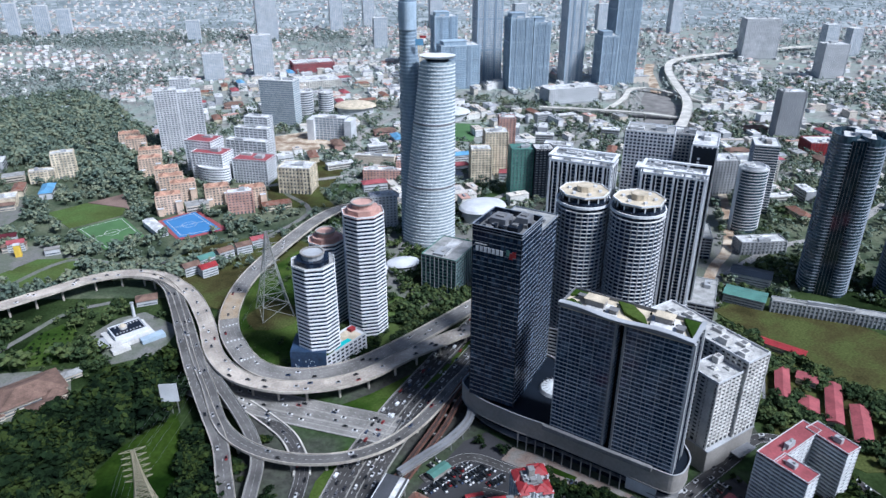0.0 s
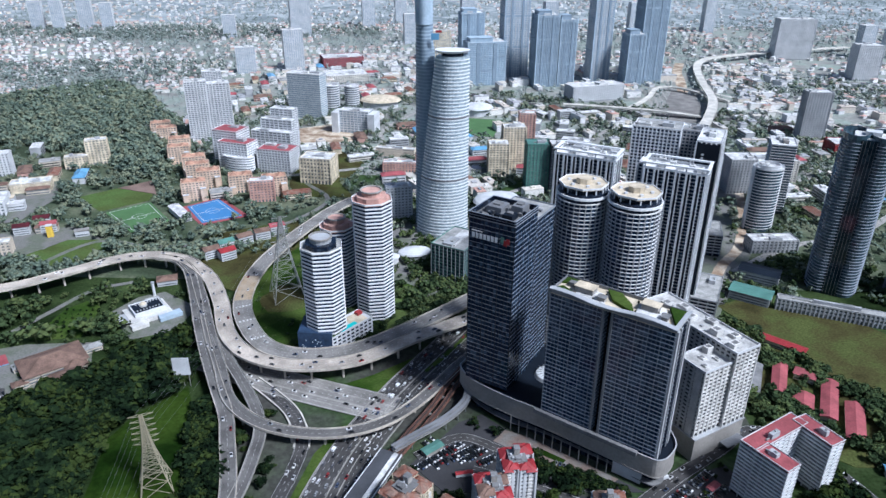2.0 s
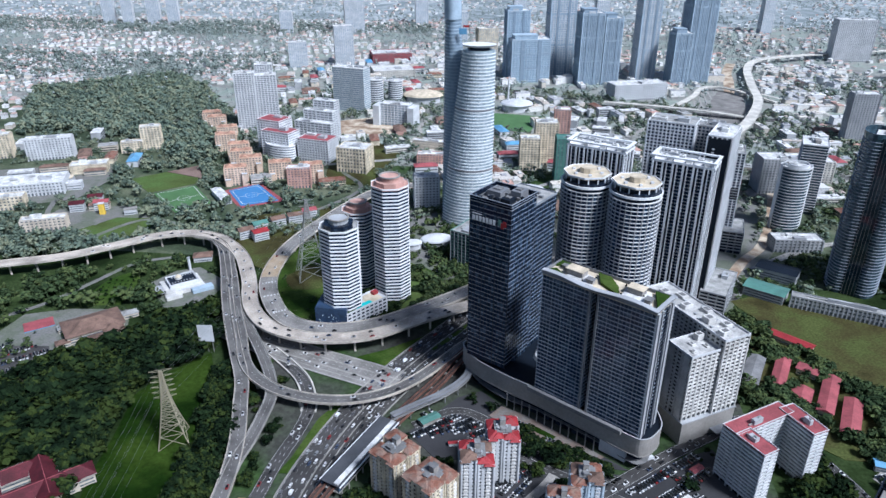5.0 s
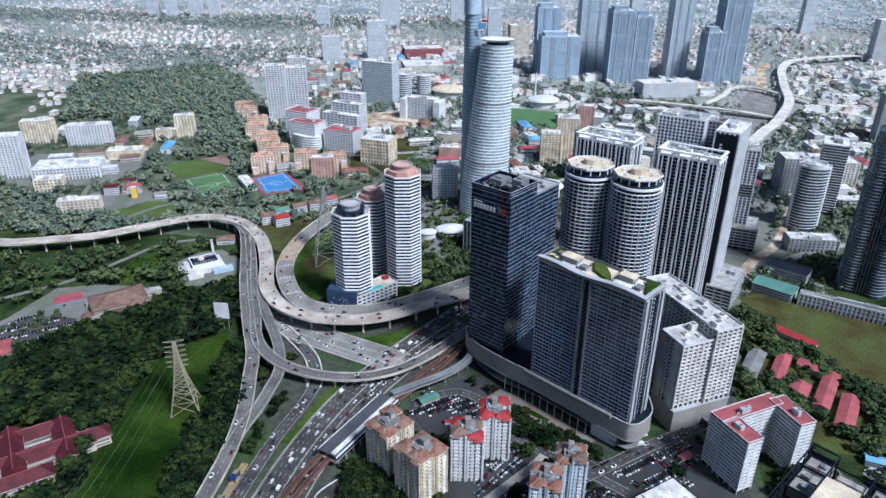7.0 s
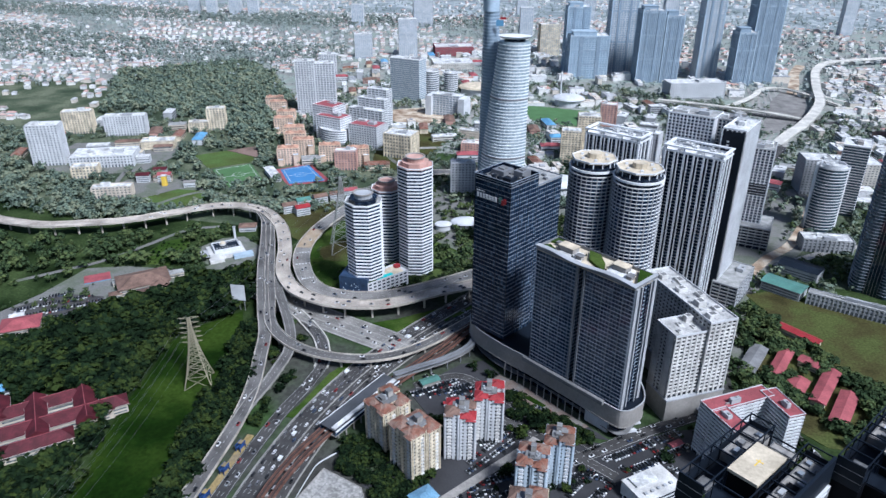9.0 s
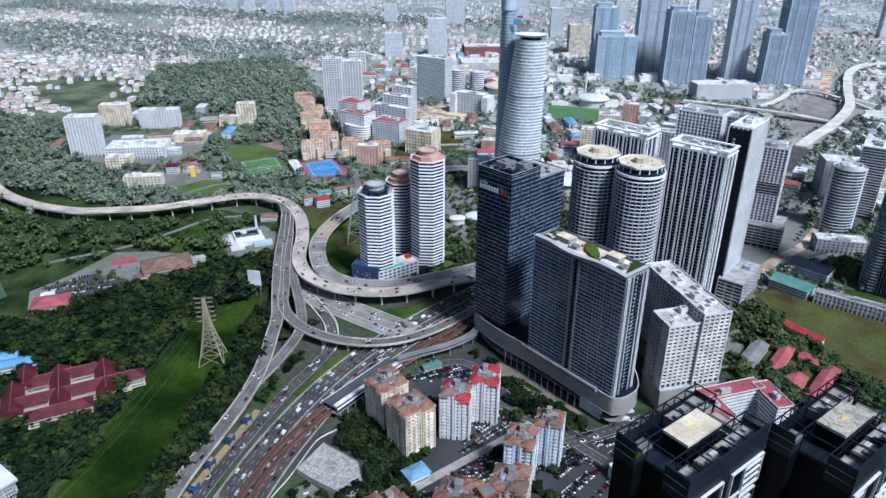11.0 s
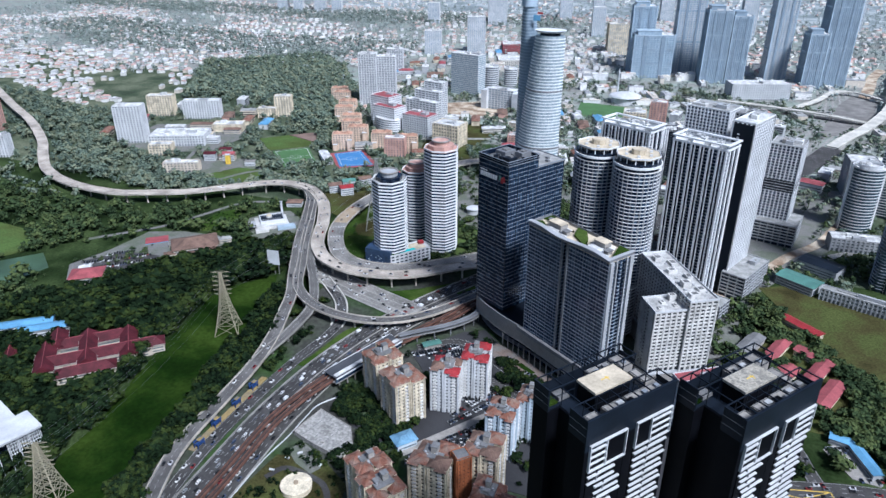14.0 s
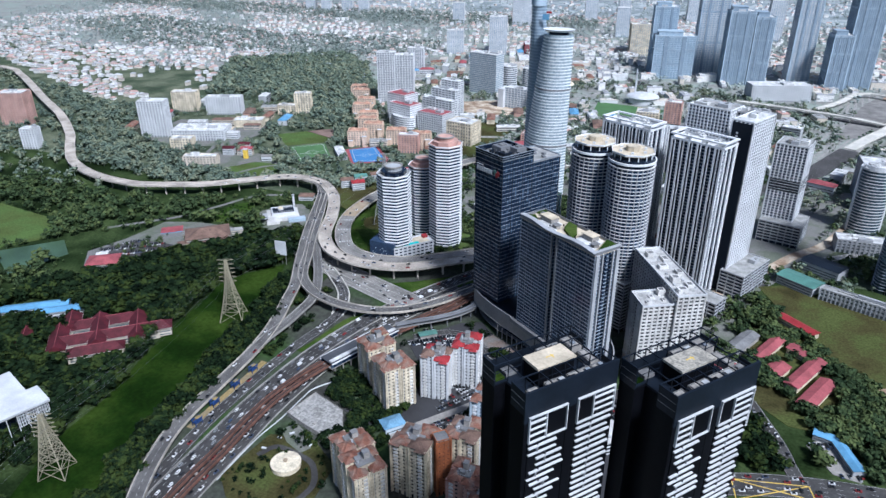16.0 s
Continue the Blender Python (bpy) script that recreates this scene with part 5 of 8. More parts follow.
def striped_tower(x, y, yaw, w, d, z1, dark=M_DKGREY, light=M_WHITE):
    """White piers, charcoal strips and columns of small balconies, with an open frame on the roof."""
    t = thing("residential_tower", x, y, GZ, yaw, "white and charcoal residential tower with tall vertical stripes", "apartment tower", "striped towers")
    h = z1 - GZ
    part("glazing", prism(rect(w, d), 0, h), G_NAVY, t)
    k = round(h / 3.3)
    first = None
    for i in range(1, k):
        p = (0, 0, i * h / k)
        first = again(first, p) if first else part("floor_band", prism(grow(rect(w, d), .4), 0, .75), M_OFFW, t, loc=p)
    bays = max(4, round(w / 8.6))
    bw = w / bays
    proto = {}

    def bar(kind, px, py, sx, sy, m, top=h):
        key = (kind, sx, sy, top)
        if key in proto:
            again(proto[key], (px, py, 0))
        else:
            proto[key] = part(kind, boxbm(0, 0, 0, sx, sy, top), m, t, loc=(px, py, 0))
    for s_ in (-1, 1):
        yf = s_ * d / 2
        for i in range(bays):
            x0 = -w / 2 + bw * i
            bar("pier", x0 + .9, yf, 1.8, 2.6, light)
            bar("dark_stripe", x0 + 2.7, yf, 1.7, 1.2, dark)
            bar("pier", x0 + 4.3, yf, .8, 2.2, light)
            bar("dark_stripe", x0 + 6.3, yf, .6, 1.6, dark)
        bar("pier", w / 2 - .9, yf, 1.8, 2.6, light)
    for s_ in (-1, 1):
        for f in (-.34, .0, .34):
            bar("side_pier", s_ * w / 2, f * d, 2.0, 1.8, light)
        for f in (-.17, .17):
            bar("dark_stripe", s_ * w / 2, f * d, 1.4, 2.4, dark)
    part("roof_slab", prism(grow(rect(w, d), .6), h, h + .5), M_ROOFW, t)
    part("parapet", ring(rect(w, d), .7, h + .5, h + 2.2, .5), light, t)
    part("roof_frame", ring(rect(w, d), 1.2, h + 5, h + 6.4, 2.6), light, t)
    for px in (-w / 2 + 1, -w / 6, w / 6, w / 2 - 1):
        for py in (-d / 2 + 1, d / 2 - 1):
            part("frame_post", boxbm(px, py, h, 1.1, 1.1, 5.2), light, t)
    for i in range(6):
        room = part("plant_room", boxbm(-w * .38 + i * w * .15, (-1) ** i * d * .15, h + .5, 5, 6, 2.4 + (i % 3)), M_ROOFW, t)
        part("vent", boxbm(-w * .38 + i * w * .15, (-1) ** i * d * .15, h + 2.9 + (i % 3), 2, 2, .8), M_STEEL, room)
    FOOT.append((x, y, w * .55))
    return t


striped_tower(208.5, 570, -25, 54, 25, 153)
striped_tower(136.4, 606, -26, 57, 25, 153)
for wx, wy, ww, wd, wt in ((203, 594, 40, 20, 149), (146, 628, 44, 18, 149)):
    tower("tower_wing", "rear wing of the striped tower with white balcony columns", "apartment tower", rect(ww, wd), wx, wy, -25, wt, 3.3, G_NAVY, M_OFFW, 0.8, 0.5, pier=M_WHITE, step=4.6, pw=1.5, po=1.3, plant=2, roof=M_ROOFW, group="striped towers")
B2 = tower("residential_tower", "slim charcoal and white residential tower", "apartment tower", rect(20, 46), 249.5, 612.5, -24, 170, 3.3, G_NAVY, M_WHITE, 1.1, 0.6, pier=M_WHITE, step=4.6, pw=1.3, po=1.3, plant=2, roof=M_ROOFW)
part("end_wall", boxbm(0, -23.6, 0, 19.6, 1.4, 179), M_DKGREY, B2, "blank charcoal end wall")
for i in range(14):
    part("slot_window", boxbm(-4, -24.4, 168 - i * 3.3, 2.2, .3, 1.5), M_OFFW, B2)
B1 = tower("residential_tower", "grey and white gridded residential tower", "apartment tower", rect(44, 30), 212, 656.5, -22, 168, 3.3, G_NAVY, M_WHITE, 1.3, 0.6, pier=M_WHITE, step=3.7, pw=1.3, po=1.0, plant=2, roof=M_ROOFG)
part("end_wall", boxbm(-22.6, 0, 0, 1.4, 27, 177), M_DKGREY, B1, "charcoal end wall")
tower("residential_tower", "grey gridded wing with a charcoal top", "apartment tower", rect(28, 26), 245, 657, -22, 165, 3.3, G_NAVY, M_GREYP, 1.3, 0.5, pier=M_GREYP, step=3.7, pw=1.2, po=0.9, plant=2, roof=M_CONCD)
for px, py, w, d, yaw, h in ((268, 604, 24, 58, -24, 26), (222, 545, 60, 20, -25, 16), (308, 756, 46, 44, -14, 26), (137, 503, 86, 46, -27.6, 51), (142, 610, 70, 52, -26, 30)):
    tower("car_park_podium", "grey parking podium with open decks and pale floor edges", "podium", rect(w, d), px, py, yaw, GZ + h, 3.4, G_DARK, M_OFFW if h > 40 else M_GREYP, 1.3, .6, plant=1, roof=M_ROOFG, para=1.0, pier=M_GREYP, step=8, pw=.8, po=.8)
GT = tower("residential_tower", "charcoal residential tower with white framed grid", "apartment tower", rect(34, 34), 303, 768, -14, 107, 3.3, G_NAVY, M_OFFW, 1.0, 0.5, pier=M_WHITE, step=4.4, pw=1.3, po=0.9, plant=3, roof=M_ROOFG)
part("dark_belt", prism(grow(rect(34, 34), 1.0), 62, 76), M_DKGREY, GT, "charcoal belt across the facade")
for i in range(4):
    part("belt_line", prism(grow(rect(34, 34), 1.3), 64 + i * 3.3, 64.5 + i * 3.3), M_OFFW, GT)


def curved_office():
    t = tower("office_tower", "grey office tower with curved banded facade", "office tower", ngon(18, 28, 15), 402, 818, 5, 72, 3.8, G_TEAL, M_OFFW, 0.8, 0.7, pier=None, step=6, pw=.4, po=.5, plant=2, roof=M_ROOFW, para=2)
    part("crown_ring", ring(ngon(14, 28, 12), .4, 83.5, 87, .8), M_OFFW, t, "pale open crown ring")
    for s_ in (-1, 1):
        part("edge_fin", boxbm(s_ * 18.4, 0, 0, 1.2, 7, 84), M_WHITE, t)


curved_office()
tower("office_tower", "grey office tower with white balcony edges", "office tower", rect(30, 42), 447, 890, -18, 84, 3.6, G_TEAL, M_OFFW, 0.8, 0.7, pier=None, step=6, plant=3, roof=M_ROOFW)


def glass_tower(x, y, yaw, z1, label):
    """Two rounded ends ringed with thin balcony edges beside a flat dark glass front."""
    t = thing("residential_tower", x, y, GZ, yaw, label, "apartment tower", "glass towers")
    h = z1 - GZ
    part("core", prism(rect(30, 38), 0, h + 1), G_DEEP, t, "flat dark glass front")
    for s_ in (-1, 1):
        end = [(s_ * 12 + px, py) for px, py in ngon(12.5, 20, 20)]
        part("end_glazing", prism(end, 0, h), G_TEAL, t)
        ring_ = None
        for i in range(1, int(h / 3.5)):
            p = (0, 0, i * 3.5)
            ring_ = again(ring_, p) if ring_ else part("balcony_edge", ring(end, 1.1, 0, .38, 1.3), M_LINEGREY, t, loc=p)
        part("end_crown", ring(end, .6, h, h + 5, .5), G_TEAL, t)
    part("roof_slab", boxbm(0, 0, h + 1, 28, 30, .6), M_ROOFW, t)
    part("plant_room", boxbm(2, 4, h + 1.6, 14, 12, 4), M_OFFW, t)
    for i in range(5):
        part("mullion", boxbm(-6 + i * 3, -19.2, 0, .3, .5, h), M_CONCD, t)
    FOOT.append((x, y, 30))


glass_tower(421, 658, -28, 158, "dark blue-green glass tower with rounded ends")
glass_tower(498, 642, -24, 154, "dark glass tower beside the river field")


def black_tower(x, y):
    w, d, h = 45, 29, 200
    t = thing("residential_tower", x, y, GZ, 53, "black residential tower with white balcony strips and an open roof frame", "apartment tower", "twin black towers")
    plan = [(-22.5, -14.5), (22.5, -14.5), (22.5, -5.5), (18, -5.5), (18, 6), (22.5, 6), (22.5, 14.5), (-22.5, 14.5), (-22.5, 6), (-17, 6), (-17, -5.5), (-22.5, -5.5)]
    part("body", prism(plan, 0, h - 10), M_BLACK, t)
    part("roof_deck", prism(grow(plan, -.6), h - 10, h - 9.6), M_DKGREY, t)
    part("lift_house", boxbm(0, .5, h - 9.6, 18, 9.4, 8.6), M_BLACK, t)
    part("roof_slab_pale", boxbm(0, .5, h - 1.0, 19, 10.2, 1.1), M_ROOFT if x < 200 else M_MOULD, t, "stained pale concrete roof of the lift house")
    part("mark", boxbm(0, .5, h + .1, 4, .5, .04), M_YLINE, t, "small yellow roof mark")
    part("mark", boxbm(1, .2, h + .1, .5, 2.4, .05), M_YLINE, t, "small yellow roof mark")
    part("front_screen", boxbm(0, -14.6, h - 14, 45.6, 0.6, 14), M_DKGREY, t)
    for s in (-1, 1):
        for ya, q in ((-10, 8.8), (10.2, 8.4)):
            part("side_screen", boxbm(s * 22.5, ya, h - 10.2, .4, q, 10.2 if s < 0 else 7.2), M_DKGREY, t)
            for z in (h - 3.6, h - 7.0):
                part("screen_rail", boxbm(s * 22.62, ya, z, .3, q, .16), M_MIDGREY, t)
    for yb, ln in ((-14.1, 45.4), (-5.5, 45.4), (6, 45.4), (14.5, 45.4)):
        part("roof_rail", boxbm(0, yb, h - .5, ln, .36, .5), M_DKGREY, t)
        if yb > -14:
            part("roof_rail", boxbm(0, yb, h - 4.2, ln, .2, .25), M_DKGREY, t)
    part("rear_screen", boxbm(0, 14.6, h - 10.2, 45, .3, 6.2), M_DKGREY, t)
    for i in range(8):
        px = -22.3 + i * 44.6 / 7
        for a, b in ((-14.2, -5.5), (6, 14.5)):
            part("roof_beam", boxbm(px, (a + b) / 2, h - .48, .34, b - a, .46), M_DKGREY, t)
        for yb in (-5.5, 6, 14.5):
            part("roof_post", boxbm(px, yb, h - 9.7, .32, .32, 9.3), M_DKGREY, t)
    for s in (-1, 1):
        part("roof_rail", boxbm(s * 17, .2, h - .9, .36, 11, .5), M_DKGREY, t)
    # plant decks between the screens, with open pits left dark
    for px, py, sw, sd, q, m in ((-13.5, -9.9, 5.6, 7.6, 3.4, M_CONC), (-3.5, -10.2, 9.5, 7.0, 4.4, M_CONC), (12.5, -9.9, 18.5, 7.4, 4.0, M_CONC), (9, 10.3, 12, 7.2, 3.8, M_CONC), (19, 10.2, 6, 7.6, 4.6, M_CONC),
                                 (-12.5, 10.4, 5.5, 4.5, 1.6, M_CONCD), (-18.5, 10, 4.5, 4.5, .9, M_GRASSD), (20, .3, 4.2, 9, 3.2, M_CONC)):
        deck = part("plant_deck", boxbm(px, py, h - 9.6, sw, sd, q), m, t)
        if m is M_CONC:
            part("curb", ring(rect(sw - .5, sd - .5), .0, h - 9.6 + q, h - 9.2 + q, .3), M_CONCD, deck, loc=(px, py, 0))
    rnd = random.Random(int(x))
    for px, py in ((-5, -11), (-1, -9), (8, -11.3), (12, -9), (16, -11), (19, -8.5), (6, 10), (11, 11), (19, 9)):
        unit = part("cooling_unit", boxbm(px, py, h - 5.6, rnd.uniform(1.6, 3.2), rnd.uniform(1.4, 2.2), rnd.uniform(.9, 1.6)), rnd.choice((M_LINEGREY, M_CONCD, M_GREYP)), t)
    # raised black block, coloured as the shade of an open pit
    part("dark_pit", boxbm(3.6, -10, h - 6.2, 4.4, 3.4, 1.2), M_BLACK, t)
    # white boxed frames under the crown, then staggered balcony slabs
    wings = ((-20.5, -2.5, True), (3.0, 21.8, False))
    # flat black strip on the wall stands in for a shaded recess
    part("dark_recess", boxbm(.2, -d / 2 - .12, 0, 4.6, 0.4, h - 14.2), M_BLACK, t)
    for a, b, first in wings:
        part("balcony_glazing", boxbm((a + b) / 2, -d / 2 - .2, 2, b - a, 0.5, h - 16.2), M_BLACK, t)
        z0, z1 = h - 23.8, h - 11.4
        for q in (z0, z1 - .5):
            part("frame", boxbm((a + b) / 2, -d / 2 - .75, q, b - a + .5, 1.1, .55), M_OFFW, t)
        split = a + (b - a) * (.45 if first else .42)
        for xx in (a, split, b):
            part("frame", boxbm(xx, -d / 2 - .75, z0, .36, 1.1, z1 - z0), M_OFFW, t)
        lo, hi = (a, split) if first else (split, b)
        for q in (3.2, 6.2, 9.2):
            part("balcony", boxbm((lo + hi) / 2, -d / 2 - .65, z0 + q, hi - lo - .4, .95, .5), M_OFFW, t)
        lo, hi = (split, b) if first else (a, split)
        part("window", boxbm((lo + hi) / 2, -d / 2 - .4, z0 + .6, hi - lo - .6, .3, z1 - z0 - 1.2), M_BLACK, t)
        k, z = 0, z0 - 2.9
        low = bmesh.new()
        while z > 6:
            if first:
                a2, b2 = ((a + 1, b - .5), (a, a + 13.5), (a + 1.5, a + 11), (a + 4, b - 1.5))[(k + rnd.randrange(2)) % 4]
            else:
                a2, b2 = (a, b - 1 - 1.5 * (k % 2))
            if z < h - 95:
                add_box(low, (a2 + b2) / 2, -d / 2 - .8, z, b2 - a2, 1.2, .42)
            else:
                part("balcony", boxbm((a2 + b2) / 2, -d / 2 - .8, z, b2 - a2, 1.2, .36 if k % 2 else .6), M_OFFW, t)
            if z > h - 62:
                part("fin", boxbm(a2 + (4.5 if first else 7.5), -d / 2 - .7, z + .42, .25, 1.0, 2.4), M_GREYP if k % 2 else M_DKGREY, t)
            k += 1
            z -= 3.2
        tagged(part("balcony_rest", low, M_OFFW, t), kind="stuff")
    FOOT.append((x, y, 30))


black_tower(179.5, 112.5)
black_tower(231, 132.5)


def tm_tower():
    t = thing("skyscraper", 0, 790, GZ, 0, "tall silver-blue leaf-shaped skyscraper with curved glass wings", "skyscraper")
    h1, h2, fh = 220, 292, 4.0

    def plan(xl, xr, dep, yc, k=12):
        """A leaf: two shallow arcs that meet in sharp edges."""
        c, r = (xl + xr) / 2, (xr - xl) / 2
        lower = [(c - r + 2 * r * i / k, yc - dep * (1 - (2 * i / k - 1) ** 2) ** .8) for i in range(k)]
        upper = [(c + r - 2 * r * i / k, yc + dep * (1 - (2 * i / k - 1) ** 2) ** .8) for i in range(k)]
        return lower + upper

    def wing(xl, xr, dep, yc, h, gl=None, edge=M_SILVER):
        k = int(h / fh)
        core = bmesh.new()
        for i in range(k):
            u, u2 = i / k, (i + 1) / k
            add_prism(core, plan(xl(u), xr(u), dep(u), yc(u)), i * fh, (i + 1) * fh, plan(xl(u2), xr(u2), dep(u2), yc(u2)))
        part("glazing", core, gl or G_SILVER, t)
        for i in range(1, k):
            u = i / k
            part("floor_band", prism(grow(plan(xl(u), xr(u), dep(u), yc(u)), 0.45), i * fh, i * fh + 1.3), edge, t)

    wing(lambda u: -37 + 24 * u ** 1.15, lambda u: 27 - 1.5 * u, lambda u: 20 - 5 * u, lambda u: -2, h1)
    wing(lambda u: -39 + 3 * u, lambda u: 14 - 31 * min(1, u * 1.25), lambda u: 15 - 6 * u, lambda u: 17, h2, G_STEEL, M_RIBBED)
    for z in (74, 150):
        u = z / h1
        part("service_floor", prism(grow(plan(-37 + 24 * u ** 1.15, 27 - 1.5 * u, 20 - 5 * u, -2), .7), z, z + 2.2), M_MIDGREY, t, "dark louvred service floor")
    part("spire_panel", prism(grow(plan(-36.3, -18, 9.4, 15), .8), 252, 281), M_HAZED, t, "smooth pale upper panel")
    part("crown_disc", prism(ngon(18, 28, 13), h1 + 4, h1 + 6.5, ngon(20.5, 28, 15)), M_WHITE, t, "pale oval roof disc", loc=(6, -2, 0))
    part("crown_neck", prism(ngon(13, 20, 8), h1, h1 + 4), G_DARK, t, loc=(6, -2, 0))
    part("logo", boxbm(-14, 4, 236, 9, 0.5, 7), M_BLUE, t, "blue company emblem as a plain panel")
    part("logo", boxbm(-10, 4, 244, 7, 0.5, 2.5), M_RED, t, "red stroke above the blue emblem")
    FOOT.append((0, 790, 50))


tm_tower()

# ---- white condominium trio ----
def condo(x, y, r, z1, crown, yaw):
    t = tower("condominium_tower", "white octagonal condominium tower with dark ribbon windows", "apartment tower", ngon(r, 8, turn=math.pi / 8), x, y, yaw, z1 - 6, 3.6, G_NAVY, M_WHITE, 1.4, 0.7, para=1.4, plant=0, roof=M_ROOFG if crown == "grey" else M_SALMON, group="three octagonal condominiums")
    h = z1 - 6 - GZ
    cm = M_GREYP if crown == "grey" else M_SALMON
    part("crown_terrace", prism(ngon(r * .78, 8, turn=math.pi / 8), h + .5, h + 5), cm if crown != "grey" else G_DARK, t)
    part("crown_drum", prism(ngon(r * .5, 16), h + 5, h + 9), cm, t)
    part("crown_ring", ring(ngon(r * .55, 16), 0.2, h + 9, h + 10.2, 1.4), M_CONC, t)
    return t


condo(-103, 526, 18.5, 98, "grey", 10)
condo(-103, 602, 17, 84, "red", 12)
condo(-65, 583, 19, 120, "red", 12)


def condo_podium():
    t = thing("car_park_podium", -87, 531, GZ, 51, "white car-park podium with a turquoise pool deck", "podium")
    part("body", boxbm(0, 0, 0, 50, 20, 20), M_OFFW, t)
    for k in range(5):
        for i in range(9):
            part("opening", boxbm(-22 + i * 5.4, -10.05, 2.2 + k * 3.8, 3.2, 0.5, 1.6), G_DARK, t)
    part("parapet", ring(rect(50, 20), .2, 20, 21.1, .4), M_OFFW, t)
    part("pool", boxbm(-2, -5.5, 20, 20, 5, 0.4), M_POOL, t, "turquoise swimming pool")
    part("deck", boxbm(12, 0, 20, 18, 16, 0.12), M_ROOFT, t)
    part("pavilion", boxbm(20, 4, 20.1, 6, 5, 3), M_RED, t, "small red pool pavilion")
    part("planter", boxbm(-19, -5, 20, 9, 7, 1.2), M_GRASS, t)
    n_ = thing("base_block", -110, 521, GZ, 0, "dark navy wall at the foot of the white tower", "podium")
    part("wall", prism([(-16, -15), (15, -16), (15, 14), (-16, 16)], 0, 25.5), M_NAVY, n_)
    rnd = random.Random(9)
    for i in range(16):
        part("small_panel", boxbm(-12 + rnd.random() * 24, -15.7, 6 + rnd.random() * 13, .7, .5, .9), M_LIGHTBLUE, n_)
    FOOT.append((-87, 531, 28))


condo_podium()


# ---- apartment blocks with tiled roofs ----
def cluster(x, y, yaw, size, z1, label, wall, roofmat, roof2=None, group="tiled apartment blocks", joined=False):
    """Four wings of unequal height with hipped roofs, balcony bays and a pale lift tower between."""
    t = thing("apartment_block", x, y, GZ, yaw, label, "apartment block", group)
    h = z1 - GZ
    rnd = random.Random(int(x * 3 + y))
    a = size * .275
    w = size * .435
    for i, (sx, sy) in enumerate(((-1, -1), (1, -1), (1, 1), (-1, 1))):
        ww, dd = w * rnd.uniform(.95, 1.12), w * rnd.uniform(.92, 1.1)
        hh = h - rnd.choice((0, 0.8, 2.4, 3.6))
        facade(t, rect(ww, dd), hh, 3.1, G_WIN, wall, 1.75, 0.22, at=(sx * a, sy * a), pier=wall, step=3.5, pw=2.15, po=0.55, joined=joined)
        rm = roof2 if roof2 and i in (1, 3) else roofmat
        for k, (ox, oy, rw, rd, dz, rh) in enumerate(((0, 0, ww, dd, 0, 2.8), (sx * ww * .22, sy * dd * .1, ww * .6, dd * 1.12, -.9, 2.3), (-sx * ww * .2, sy * dd * .24, ww * .7, dd * .62, .5, 2.0))):
            bm = bmesh.new()
            hip(bm, sx * a + ox, sy * a + oy, hh + .02 + dz + k * .03, rw, rd, rh, 0, 0.8)
            bmesh.ops.recalc_face_normals(bm, faces=bm.faces)
            part("roof", bm, rm, t)
        for q in range(2):
            bay = bmesh.new()
            bx, by = (sx * (a + ww / 2 + .5), sy * a + (q - .5) * dd * .5) if q else (sx * a + sx * ww * .18, sy * (a + dd / 2 + .5))
            bw, bd = (1.3, 2.6) if q else (2.8, 1.3)
            for f in range(int((hh - 2) / 3.1)):
                add_box(bay, bx, by, 1.4 + f * 3.1, bw, bd, 1.15)
                add_box(bay, bx, by, 1.2 + f * 3.1, bw + .25, bd + .25, .2)
            tagged(part("balcony_bay", bay, M_STONE if wall is not M_LIGHTBLUE else M_OFFW, t), kind="stuff")
        part("pipe", boxbm(sx * (a + ww / 2 + .35), sy * a - dd * .38, 0, .25, .25, hh), M_GREYP, t)
    part("core", boxbm(0, 0, 0, size * .56, size * .56, h - 1), wall, t)
    part("core_roof", boxbm(0, 0, h - 1, size * .57, size * .6, .8), M_CONCD, t)
    lx = rnd.uniform(-1, 1)
    part("lift_tower", boxbm(lx, size * .1, h - .6, size * .18, size * .2, 5.2), M_CONC, t)
    part("lift_roof", boxbm(lx, size * .1, h + 4.6, size * .2, size * .22, .35), M_CONCD, t)
    part("water_tank", boxbm(lx, -size * .18, h - .6, size * .2, size * .16, 2.4), M_CONCD, t)
    for i in range(4):
        part("roof_tank", prism(ngon(.8, 8), 0, 1.6), M_GREYP, t, loc=(rnd.uniform(-.2, .2) * size, rnd.uniform(-.25, .0) * size, h - .2))
    FOOT.append((x, y, size * .62))
    return t


C1, C2 = "weathered cream apartment block with faded terracotta roofs", "white apartment block with bright red tiled roofs"
C3, C4 = "pale blue and white apartment block with brown tiled roofs", "cream and orange apartment block with terracotta roofs"
cluster(-13, 311, -35, 22.5, 31, C1, M_CREAM, M_TERRA, joined=True)
cluster(14, 289, -35, 24, 31, C1, M_CREAM, M_TERRA)
cluster(41.5, 314, 8, 21, 31, C2, M_OFFW, M_BROWN, M_RED)
cluster(58, 338, 8, 20.5, 32, C2, M_OFFW, M_RED)
cluster(98, 278, 0, 18.5, 31, C3, M_LIGHTBLUE, M_TERRA, joined=True)
cluster(113.5, 302, 0, 18.5, 31, C3, M_LIGHTBLUE, M_TERRA, M_BROWN, joined=True)
cluster(32, 193, -35, 21, 33, C1, M_CREAM, M_TERRA)
cluster(48, 179, -35, 21, 34, C1, M_CREAM, M_TERRA)
cluster(70, 212, 0, 25, 34, C1, M_CREAM, M_TERRA, M_BROWN)
cluster(99, 230, 0, 22, 37, C4, M_CREAM, M_TERRA, M_BROWN)
cluster(110, 203, 0, 18, 26, C4, M_SALMON, M_TERRA, joined=True)
